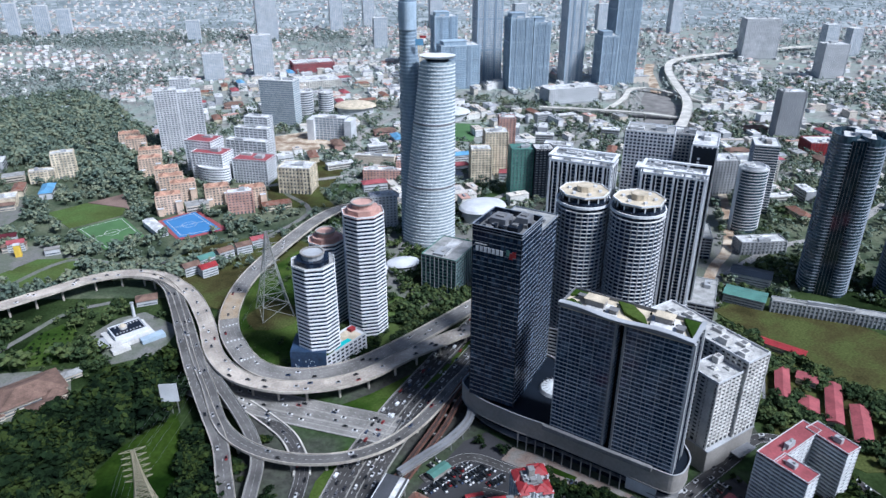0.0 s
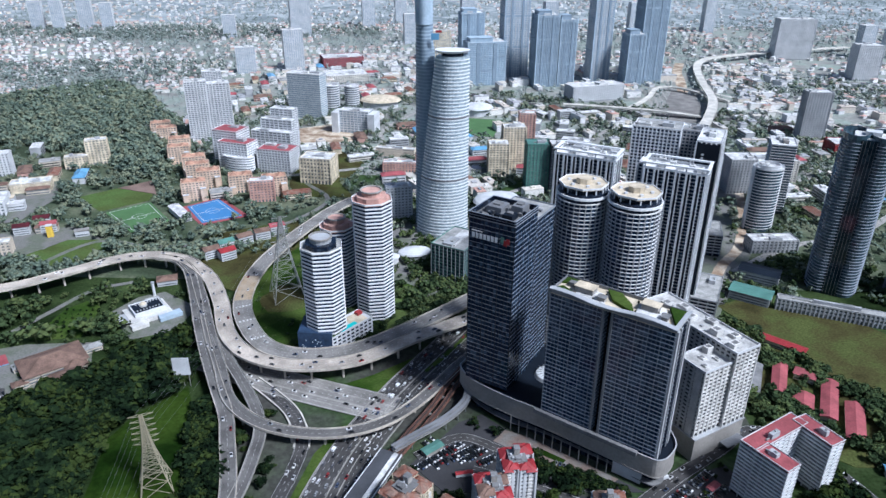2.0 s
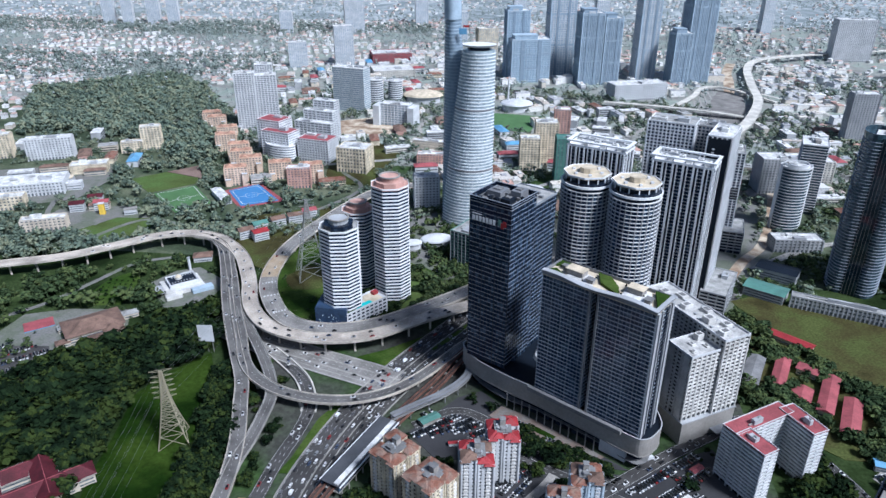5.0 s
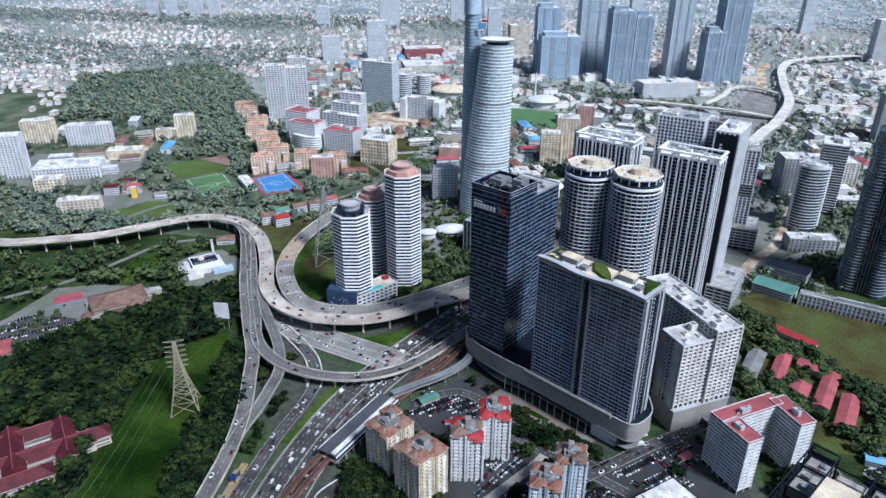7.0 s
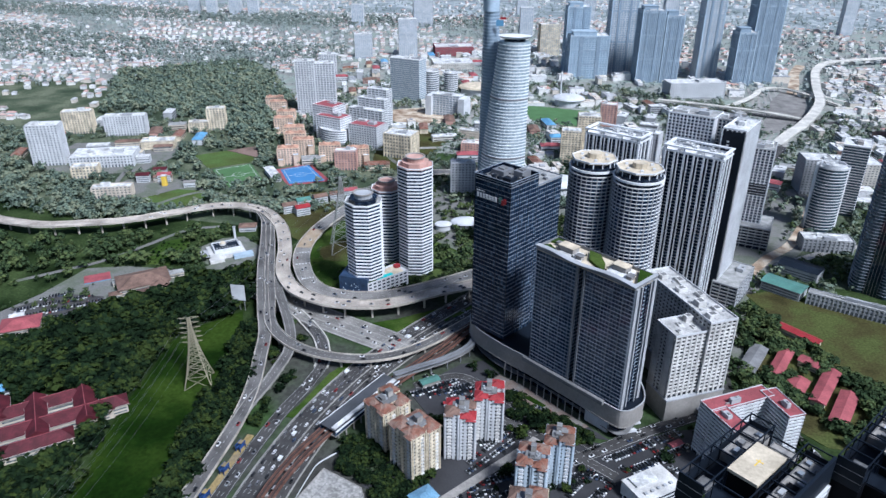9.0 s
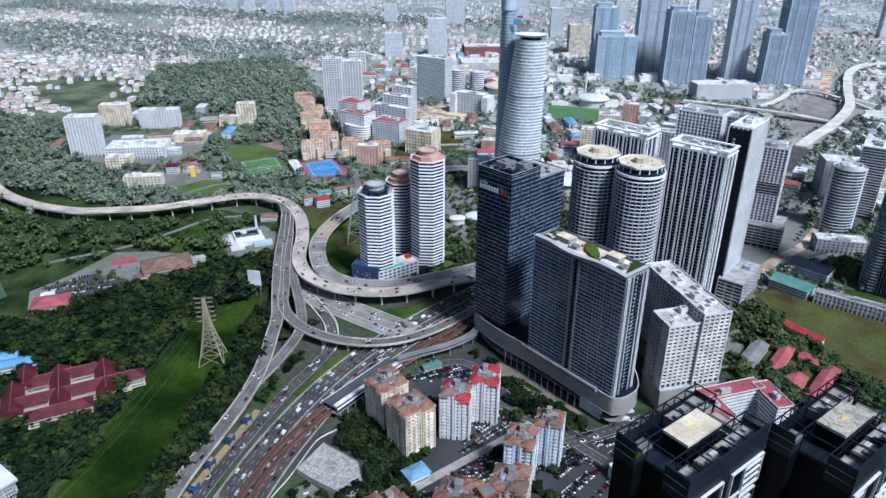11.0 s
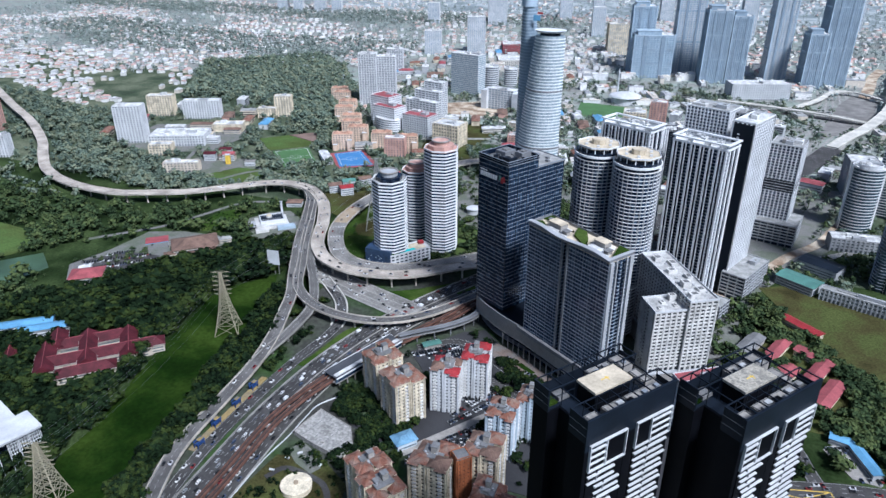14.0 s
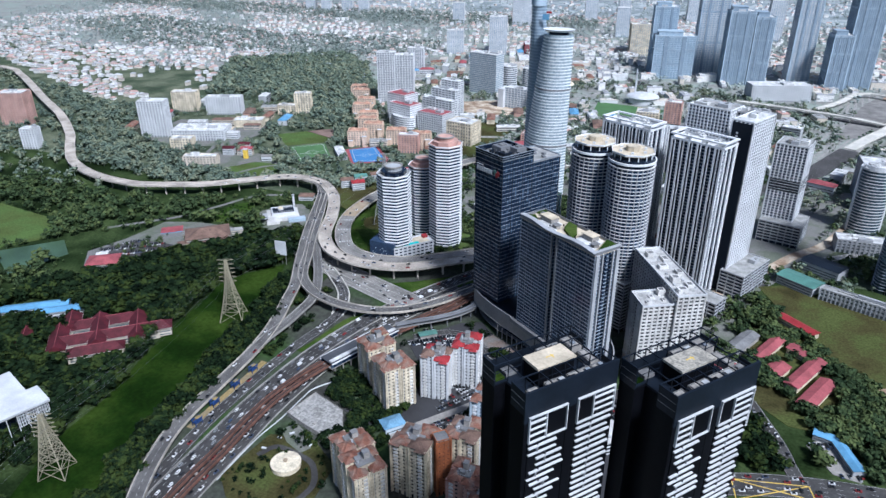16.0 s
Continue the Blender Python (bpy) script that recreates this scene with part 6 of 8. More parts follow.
cluster(128, 194, 0, 18, 24, C4, M_SALMON, M_TERRA, joined=True)
tower("stair_tower", "slim orange brick stair tower with small windows", "tower", rect(9, 9), 88, 214, 45, 37, 3.1, G_WIN, M_ORANGE, 2.3, .2, pier=M_ORANGE, step=3, pw=2.0, po=.5, plant=0, roof=M_CONCD, para=.6)


def pink_block():
    pts = [((215, 350), (256, 377)), ((260, 377), (272, 355)), ((222, 345), (232, 330))]
    for i, (a, b) in enumerate(pts):
        a, b = Vector(a), Vector(b)
        e = b - a
        m = (a + b) / 2
        tower("apartment_block", "grey slab apartment wing with a faded red roof", "apartment block", rect(e.length + 4, 11.5 + .1 * i), m.x, m.y, math.degrees(math.atan2(e.y, e.x)), 34.6 + .3 * i, 2.9, G_WIN, M_OFFW, 1.5, 0.9, pier=M_GREYP, step=6, pw=.6, po=.9, roof=M_PINK, plant=1, para=0.7, group="courtyard slab block")


pink_block()

# ---- middle and far buildings: x, y, width, depth, yaw, top, wall, glass, band height, roof ----
def block(name, label, cat, x, y, w, d, yaw, top, fh, core, band, bh, out=0.5, pier=None, step=5, pw=1.2, roof=None, plant=2, z0=GZ, group=""):
    return tower(name, label, cat, rect(w, d), x, y, yaw, top, fh, core, band, bh, out, z0=z0, pier=pier, step=step, pw=pw, po=out + .4, roof=roof, plant=plant, group=group, joined=True)


def behind(x, y, d, yaw):
    """The middle of a block whose front stands at x, y."""
    a = radians(yaw)
    return x - math.sin(a) * d / 2, y + math.cos(a) * d / 2


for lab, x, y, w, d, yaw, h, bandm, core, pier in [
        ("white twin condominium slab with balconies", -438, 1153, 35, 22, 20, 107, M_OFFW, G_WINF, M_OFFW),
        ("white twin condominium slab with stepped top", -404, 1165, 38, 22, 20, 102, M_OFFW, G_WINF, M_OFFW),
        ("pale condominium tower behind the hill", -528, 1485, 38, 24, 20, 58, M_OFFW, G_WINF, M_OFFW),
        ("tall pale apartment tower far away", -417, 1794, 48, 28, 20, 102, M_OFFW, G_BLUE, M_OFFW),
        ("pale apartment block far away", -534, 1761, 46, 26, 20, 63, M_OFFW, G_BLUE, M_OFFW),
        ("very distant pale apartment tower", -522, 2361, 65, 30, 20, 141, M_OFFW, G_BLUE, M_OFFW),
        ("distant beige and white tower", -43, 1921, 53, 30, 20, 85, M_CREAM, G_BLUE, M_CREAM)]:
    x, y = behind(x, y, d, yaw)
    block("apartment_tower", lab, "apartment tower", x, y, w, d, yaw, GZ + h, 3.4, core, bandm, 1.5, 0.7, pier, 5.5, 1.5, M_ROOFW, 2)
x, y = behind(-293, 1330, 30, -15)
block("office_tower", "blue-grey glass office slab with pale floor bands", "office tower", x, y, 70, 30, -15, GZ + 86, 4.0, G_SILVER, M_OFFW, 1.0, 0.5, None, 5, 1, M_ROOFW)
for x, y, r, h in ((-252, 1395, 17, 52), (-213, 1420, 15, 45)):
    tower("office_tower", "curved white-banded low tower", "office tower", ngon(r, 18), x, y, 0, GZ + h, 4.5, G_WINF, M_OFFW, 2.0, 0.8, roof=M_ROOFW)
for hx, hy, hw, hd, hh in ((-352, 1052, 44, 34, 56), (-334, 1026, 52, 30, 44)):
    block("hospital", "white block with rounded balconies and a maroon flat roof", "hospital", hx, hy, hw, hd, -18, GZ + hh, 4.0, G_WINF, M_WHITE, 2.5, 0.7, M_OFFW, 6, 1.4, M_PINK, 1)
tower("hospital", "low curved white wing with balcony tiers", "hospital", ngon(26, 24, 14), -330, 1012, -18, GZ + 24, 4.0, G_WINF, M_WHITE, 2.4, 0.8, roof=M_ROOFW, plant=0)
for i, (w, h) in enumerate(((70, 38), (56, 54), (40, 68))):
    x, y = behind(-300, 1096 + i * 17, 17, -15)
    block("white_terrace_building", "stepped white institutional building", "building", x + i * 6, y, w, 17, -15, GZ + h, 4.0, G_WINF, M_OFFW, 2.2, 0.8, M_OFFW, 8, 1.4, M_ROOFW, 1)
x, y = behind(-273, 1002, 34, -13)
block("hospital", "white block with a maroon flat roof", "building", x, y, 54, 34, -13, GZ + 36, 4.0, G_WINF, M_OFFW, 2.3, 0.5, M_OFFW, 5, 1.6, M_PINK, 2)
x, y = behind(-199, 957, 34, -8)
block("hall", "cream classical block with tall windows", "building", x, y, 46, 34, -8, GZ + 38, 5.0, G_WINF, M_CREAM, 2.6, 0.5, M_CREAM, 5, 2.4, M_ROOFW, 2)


def arch_building():
    x, y = behind(-181, 1230, 24, -12)
    t = block("institute", "white arched institute building", "building", x, y, 56, 24, -12, GZ + 40, 4.2, G_SILVER, M_OFFW, 1.8, 0.5, M_OFFW, 7, 1.2, M_ROOFW, 2)
    for s in (-1, 1):
        part("side_wing", boxbm(s * 35, -3, 0, 13, 32, 38), M_OFFW, t)


arch_building()
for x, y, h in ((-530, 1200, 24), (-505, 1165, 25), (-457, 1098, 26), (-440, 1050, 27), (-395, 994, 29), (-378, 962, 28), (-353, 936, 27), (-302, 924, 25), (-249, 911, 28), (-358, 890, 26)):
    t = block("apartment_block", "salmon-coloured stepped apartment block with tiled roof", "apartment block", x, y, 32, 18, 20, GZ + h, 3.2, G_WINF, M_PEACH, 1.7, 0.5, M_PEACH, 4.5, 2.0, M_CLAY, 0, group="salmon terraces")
    for s in (-1, 1):
        bm = bmesh.new()
        hip(bm, s * 9, 0, h + .5, 12, 18, 4)
        bmesh.ops.recalc_face_normals(bm, faces=bm.faces)
        part("roof", bm, M_CLAY, t)
        part("stepped_wing", boxbm(s * 12, -11, 0, 7, 6, h * (.55 + .15 * s)), M_PEACH, t)
        part("terrace", boxbm(s * 12, -11, h * (.55 + .15 * s), 8, 7, .6), M_OFFW, t)
# far towers wear the haze-tinted panels and glass
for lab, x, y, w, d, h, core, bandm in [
        ("dark blue office tower far away", 41, 1700, 54, 40, 158, G_BLUE, M_HAZED), ("broad dark tower base far away", 74, 1650, 92, 44, 99, G_BLUE, M_HAZED),
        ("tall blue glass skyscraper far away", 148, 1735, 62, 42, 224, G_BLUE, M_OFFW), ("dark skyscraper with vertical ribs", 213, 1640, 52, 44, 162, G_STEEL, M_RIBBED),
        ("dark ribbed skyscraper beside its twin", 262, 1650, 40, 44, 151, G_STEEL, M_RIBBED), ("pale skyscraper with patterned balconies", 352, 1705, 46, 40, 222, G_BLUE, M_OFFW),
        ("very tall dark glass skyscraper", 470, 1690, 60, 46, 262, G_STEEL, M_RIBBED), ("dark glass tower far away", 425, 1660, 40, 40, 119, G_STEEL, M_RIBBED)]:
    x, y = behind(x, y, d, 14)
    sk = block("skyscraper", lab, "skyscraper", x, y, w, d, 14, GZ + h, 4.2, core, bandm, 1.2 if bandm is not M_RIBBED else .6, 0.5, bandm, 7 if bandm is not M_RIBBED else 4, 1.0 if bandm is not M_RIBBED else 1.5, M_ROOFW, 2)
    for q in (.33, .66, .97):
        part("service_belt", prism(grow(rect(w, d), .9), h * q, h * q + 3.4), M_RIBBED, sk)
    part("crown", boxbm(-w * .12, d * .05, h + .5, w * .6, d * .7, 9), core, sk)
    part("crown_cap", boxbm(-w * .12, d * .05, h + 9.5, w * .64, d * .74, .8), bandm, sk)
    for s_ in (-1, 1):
        part("corner_fin", boxbm(s_ * w / 2, -d / 2, 0, 2.4, 2.4, h + 4), M_HAZED, sk)
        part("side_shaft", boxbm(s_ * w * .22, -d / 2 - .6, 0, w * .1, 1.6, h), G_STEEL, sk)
for lab, x, y, w, d, yaw, h, bandm in [
        ("white podium building by the rail corridor", 308, 1520, 122, 40, 20, 33, M_OFFW), ("long pale industrial hall", -310, 1880, 105, 60, 20, 25, M_PINK),
        ("long grey industrial hall", -270, 1690, 100, 70, 20, 18, M_CONCP), ("wide white hall on the slope", -640, 822, 92, 46, 23, 17, M_OFFW),
        ("cream institutional slab on the slope", -796, 960, 48, 20, 23, 39, M_CREAM), ("white office slab on the slope", -707, 970, 68, 20, 23, 34, M_OFFW),
        ("yellow tower block on the slope", -568, 1040, 31, 16, 23, 39, M_CREAM), ("low yellow wing beside its tower", -592, 1018, 34, 14, 23, 18, M_CREAM), ("cream hall with a flat roof", -607, 915, 53, 24, 23, 13, M_CREAM),
        ("long brown school block with windows", -537, 700, 51, 14, 23, 15, M_BEIGE), ("small cream block among trees", -627, 760, 35, 18, 23, 17, M_CREAM), ("orange apartment block among trees", -1020, 757, 48, 30, 23, 61, M_SALMON),
        ("small white block in the trees", -864, 660, 23, 18, 23, 34, M_OFFW), ("white tower block on the slope", -722, 800, 45, 24, 23, 63, M_OFFW),
        ("low grey parking building with decks", 394, 752, 55, 20, 4, 15, M_GREYP), ("blank beige warehouse beside the street", 423, 960, 37, 34, 4, 50, M_GREYP), ("plain grey flat-roofed warehouse", 482, 990, 64, 40, 4, 40, M_CONCP),
        ("pale grey blank tower slab", 653, 1235, 42, 24, -1, 85, M_GREYP), ("store with red and white walls", 669, 1140, 49, 40, -1, 22, M_RED), ("pale twin tower far away", 1020, 1770, 60, 40, 0, 84, M_OFFW),
        ("pale twin tower far away", 957, 2050, 100, 40, 0, 110, M_OFFW), ("beige apartment tower with gabled roof", 75, 1015, 30, 24, 4, 50, M_CREAM), ("beige gabled apartment tower with blue roof", 100, 1045, 34, 26, 4, 68, M_CREAM),
        ("unfinished tower wrapped in green netting", 130, 952, 35, 26, 4, 70, M_TEAL), ("dark tower beside the netted one", 158, 945, 26, 26, 4, 72, M_DKGREY), ("pale apartment block behind the condominiums", -64, 830, 32, 18, 14, 46, M_OFFW),
        ("pale pink apartment block by the pitch", -261, 889, 32, 16, 14, 30, M_SALMON), ("white hotel slab with balconies", 190, 1000, 40, 20, -20, 60, M_OFFW), ("long brown brick school wing", -75, 1022, 58, 16, 0, 15, M_SALMON), ("brown brick school tower", -44, 1034, 18, 18, 0, 27, M_SALMON), ("low brown school range", -92, 1098, 66, 14, -10, 13, M_BEIGE), ("pink stepped apartment block", 130, 1160, 26, 20, 0, 60, M_SALMON)]:
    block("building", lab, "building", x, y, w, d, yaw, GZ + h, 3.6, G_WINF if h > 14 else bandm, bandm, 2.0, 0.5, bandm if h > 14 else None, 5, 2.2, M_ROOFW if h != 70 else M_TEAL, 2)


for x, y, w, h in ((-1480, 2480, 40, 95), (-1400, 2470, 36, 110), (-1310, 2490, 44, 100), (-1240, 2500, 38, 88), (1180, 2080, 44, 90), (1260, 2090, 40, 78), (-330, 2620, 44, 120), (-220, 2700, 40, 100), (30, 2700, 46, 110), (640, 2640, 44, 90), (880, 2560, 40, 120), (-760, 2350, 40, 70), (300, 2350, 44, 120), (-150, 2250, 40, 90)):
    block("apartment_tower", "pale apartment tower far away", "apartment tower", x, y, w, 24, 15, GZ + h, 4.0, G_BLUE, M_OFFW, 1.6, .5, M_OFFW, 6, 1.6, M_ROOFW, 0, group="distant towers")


for x, y, w, d, h, m in ((-690, 870, 34, 14, 12, M_ROOFW), (-660, 905, 40, 12, 10, M_BROWN), (-615, 860, 26, 16, 9, M_ROOFT), (-590, 900, 30, 10, 8, M_BROWN), (-705, 812, 26, 12, 8, M_ROOFG), (-585, 840, 20, 14, 10, M_ROOFW), (-540, 720, 34, 10, 9, M_BROWN), (-505, 770, 26, 9, 8, M_BROWN), (-455, 760, 16, 9, 7, M_CONC)):
    t = thing("school_building", x, y, GZ, 23, "low institutional block with window bands", "building", "institutional blocks")
    part("wall", boxbm(0, 0, 0, w, d, h), M_BEIGE if m is M_BROWN else M_OFFW, t)
    for k in range(int(h // 4)):
        part("window_band", boxbm(0, 0, 1.5 + k * 3.8, w * .95, d + .4, 1.4), G_WINF, t)
    bm = bmesh.new()
    hip(bm, 0, 0, h, w, d, 3.2, 0, 1) if m is M_BROWN else add_box(bm, 0, 0, h, w + .8, d + .8, .8)
    bmesh.ops.recalc_face_normals(bm, faces=bm.faces)
    part("roof", bm, m, t)
    FOOT.append((x, y, w * .5))


def glass_box():
    t = block("office_building", "low green-glass office box with a pale roof strip", "office", 17, 680, 40, 52, -28, 30, 4, G_TEAL, M_TEAL, 0.8, 0.4, M_GREYP, 5, .4, M_ROOFG, 1)
    part("roof_strip", boxbm(0, 0, 41, 12, 40, 1), M_ROOFW, t)


glass_box()


def dish(name, label, x, y, rx, ry, h, m, yaw=0, cat="hall"):
    t = thing(name, x, y, GZ, yaw, label, cat)
    part("wall", prism(ngon(rx * .85, 28, ry * .85), 0, h), M_OFFW, t)
    bm = bmesh.new()
    for i in range(4):
        a, b = i / 4, (i + 1) / 4
        f = lambda q: max(.05, math.cos(q * math.pi / 2))
        add_prism(bm, ngon(rx * f(a) if i else rx, 28, ry * f(a) if i else ry), h + math.sin(a * math.pi / 2) * rx * .22, h + math.sin(b * math.pi / 2) * rx * .22, ngon(rx * f(b), 28, ry * f(b)))
    part("roof", bm, m, t)
    FOOT.append((x, y, max(rx, ry) + 3))
    return t


dish("convention_hall", "white hall with an oval disc roof", -35, 712, 20, 14, 8, M_OFFW, 14)
dish("convention_hall", "small white pavilion with oval roof", -62, 700, 11, 9, 7, M_OFFW, 14)
dish("auditorium", "white arched shell roof beside the skyscraper", 67, 862, 34, 27, 16, M_OFFW, 30)
dish("mosque", "white mosque with a shallow dome", 48, 1380, 34, 30, 14, M_OFFW)
dish("market_hall", "pale hall with a shallow dome", -155, 1432, 44, 32, 14, M_ROOFT)
mn = thing("minaret", 30, 1385, GZ, 0, "slim white minaret beside the mosque", "minaret")
part("shaft", prism(ngon(2.2, 10), 0, 60, ngon(1.4, 10)), M_OFFW, mn)
part("cap", prism(ngon(2.0, 10), 60, 70, ngon(.1, 10)), M_OFFW, mn)


# ---- low buildings with pitched roofs ----
def hall(name, label, x, y, w, d, yaw, h, rh, roofmat, wall=M_OFFW, cat="building", over=1.0, gable=False, group=""):
    t = thing(name, x, y, GZ, yaw, label, cat, group)
    part("wall", boxbm(0, 0, 0, w, d, h), wall, t)
    bm = bmesh.new()
    hip(bm, 0, 0, h, w, d, rh, 0, over, gable=gable)
    bmesh.ops.recalc_face_normals(bm, faces=bm.faces)
    part("roof", bm, roofmat, t)
    if h > 4:
        for s in (-1, 1):
            for q in range(int((h - 1) // 3)):
                part("window_strip", boxbm(0, s * d / 2, 1.2 + q * 3, w * .92, .3, 1.3), G_WINF, t)
    FOOT.append((x, y, max(w, d) * .5 + 2))
    return t


for x, y, w, d, yaw in ((318, 538, 46, 9, -40), (295, 482, 10, 46, -24), (320, 488, 16, 11, -35), (324, 453, 11, 54, -26), (302, 451, 14, 18, -26), (331, 425, 12, 48, -25)):
    hall("school_block", "low school block with a faded red metal roof", x, y, w, d, yaw, 6, 2.2, M_PINK if x != 318 else M_RED, M_CREAM, "school", 1.2, True, "school blocks")
block("building", "long grey building with regular windows beside the field", "building", 408, 588, 135, 10, -21, 2, 4.0, G_WINF, M_GREYP, 2.0, .4, M_GREYP, 4, 1.4, M_ROOFG, 1)
hall("school_hall", "school hall with a grey roof", 272, 482, 13, 44, -24, 6, 2, M_CONCD, M_CONC, "school", 1, True)
hall("sports_hall", "long hall with a pale green metal roof", 325, 629, 40, 22, -32, 10, 2, M_TEAL, M_GREYP, "hall", 1, True)
hall("workshop", "flat workshop with dark green roof", 350, 673, 42, 24, -30, 12, 1.5, M_DKGREY, M_GREYP, "hall", .5, True)
for x, y, w, d, yaw, h in ((-270, 260, 92, 16, 43, 9), (-290, 279, 62, 15, 43, 8), (-262, 241, 46, 13, 43, 7), (-302, 236, 40, 14, 133, 10), (-280, 262, 50, 13, 133, 10.6), (-254, 284, 42, 14, 133, 9.6), (-238, 291, 24, 13, 43, 8.6), (-318, 264, 28, 14, 133, 8), (-340, 232, 26, 14, 133, 7), (-362, 326, 14, 11, 43, 6)):
    t = hall("temple_hall", "maroon-tiled hall with cream walls", x, y, w, d, yaw, h, 5.5, M_MAROON, M_BEIGE, "hall", 1.5, yaw > 100, "maroon-roofed halls")
    rl = w + 3 if yaw > 100 else w - d
    part("ridge", boxbm(0, 0, h + 5.4, rl, .4, .3), M_PINK, t)
    for s_ in (-1, 1):
        if yaw > 100:
            bm = bmesh.new()
            a = [bm.verts.new((s_ * (w / 2 + q), v, z)) for q in (0, .3) for v, z in ((-d / 2, h), (d / 2, h), (0, h + 4.6))]
            bm.faces.new(a[:3])
            bm.faces.new(a[3:])
            for i in range(3):
                bm.faces.new((a[i], a[(i + 1) % 3], a[3 + (i + 1) % 3], a[3 + i]))
            bmesh.ops.recalc_face_normals(bm, faces=bm.faces)
            part("gable", bm, M_CREAM, t)
        part("fascia", boxbm(0, s_ * (d / 2 + 1.5), h - .35, w + 3, .25, .35), M_CONCP, t)
FOOT.append((-300, 205, 14))
FOOT.append((-265, 215, 16))
FOOT.append((-388, 350, 18))
FOOT.append((-372, 362, 12))
yb = thing("stair_block", -492, 754, GZ, 23, "bright yellow stair block of the school", "building")
part("body", boxbm(0, 0, 0, 7, 6, 15), M_YELLOW, yb)
part("cap", boxbm(0, 0, 15, 7.6, 6.6, .8), M_OFFW, yb)
for x, y, w in ((-380, 275, 60), (-352, 280, 45), (-400, 258, 50)):
    hall("shop_row", "long row with a bright blue metal roof", x, y, w, 12, 38, 7, 2, M_BLUE, M_OFFW, "building", 1, True, "blue-roofed rows")
hall("brown_house", "large brown-tiled hall among trees", -340, 482, 50, 34, 42, 8, 6, M_BROWN, M_BEIGE, "house", 1.5)
def extra_roofs():
    t = thing("brown_wing", -316, 462, GZ, 42, "lower brown-tiled wing with hipped roofs", "house")
    for i, (x, y, w, d, h) in enumerate(((0, 0, 24, 20, 6), (-14, -10, 18, 14, 5), (10, 14, 16, 14, 6.5))):
        part("wall", boxbm(x, y, 0, w, d, h), M_BEIGE, t)
        bm = bmesh.new()
        hip(bm, x, y, h + .02 * i, w, d, 4, 0, 1.4)
        bmesh.ops.recalc_face_normals(bm, faces=bm.faces)
        part("roof", bm, M_BROWN, t)
    FOOT.append((-316, 462, 20))


extra_roofs()
hall("club_house", "club house with a red roof", -398, 376, 32, 24, 35, 8, 5, M_PINK, M_BEIGE, "house", 1.5)
hall("covered_court", "court with a red and blue floor", -398, 483, 26, 18, 40, 1.0, 0.4, M_PINK, M_BLUE, "court", 0.2)
hall("house", "small house with brown roof", -300, 640, 20, 14, 20, 6, 3, M_BROWN, M_OFFW, "house")
for x, y, m, yaw in ((-263, 727, M_TEAL, 40), (-254, 703, M_RED, 40), (-274, 706, M_BROWN, 40), (-246, 745, M_BROWN, 40), (-228, 760, M_BROWN, 30), (-214, 778, M_PINK, 30), (-503, 772, M_PINK, 23), (-522, 790, M_MAROON, 23), (-532, 762, M_MAROON, 23)):
    hall("house", "three-storey house with a pitched roof", x, y, 18, 13, yaw, 11, 3, m, M_OFFW, "house", .8, True)
hall("grandstand", "white-roofed grandstand by the blue pitch", -356, 826, 13, 50, 40, 8, 1.5, M_ROOFW, M_OFFW, "grandstand", 1, True)
hall("service_hall", "community hall with a blue roof", 28, 258, 16, 12, 50, 6, 2.5, M_AWNING, M_LIGHTBLUE, "hall", 1)
hall("depot_shed", "long shed with a blue roof", 348, 356, 34, 8, -68, 5, 1.5, M_BLUE, M_GREYP, "shed", .6, True)
hall("depot_shed", "short shed with a pale roof", 334, 373, 14, 8, -12, 5, 1.5, M_BLUE, M_GREYP, "shed", .6, True)
hall("bungalow", "wide bungalow with a grey roof", 425, 430, 34, 24, -30, 6, 4, M_BROWN, M_GREYP, "house", 1)
hall("bungalow", "pale house beside the field", 405, 400, 20, 14, 30, 9, 3, M_GREYP, M_OFFW, "house", 1)


hall("bus_shelter", "long shelter with a dark green metal roof", 0, 386, 16, 7, 42, 4, 1.0, M_TEAL, M_CONC, "shelter", .8, True)
hall("bus_canopy", "curved red and white parking canopy", 24, 362, 12, 2.6, 12, 3, .6, M_RED, M_OFFW, "canopy", .5, True)


for x, y, w, d, m in ((-352, 452, 12, 8, M_BROWN), (-366, 478, 14, 9, M_ROOFG), (-346, 486, 10, 8, M_BROWN), (-418, 392, 12, 7, M_ROOFW), (-372, 372, 22, 12, M_BROWN), (-352, 388, 18, 10, M_BROWN), (-318, 510, 14, 9, M_ROOFG)):
    hall("outbuilding", "low outbuilding beside the club car park", x, y, w, d, 40, 4.5, 2.2, m, M_BEIGE, "building", .8, False, "club outbuildings")


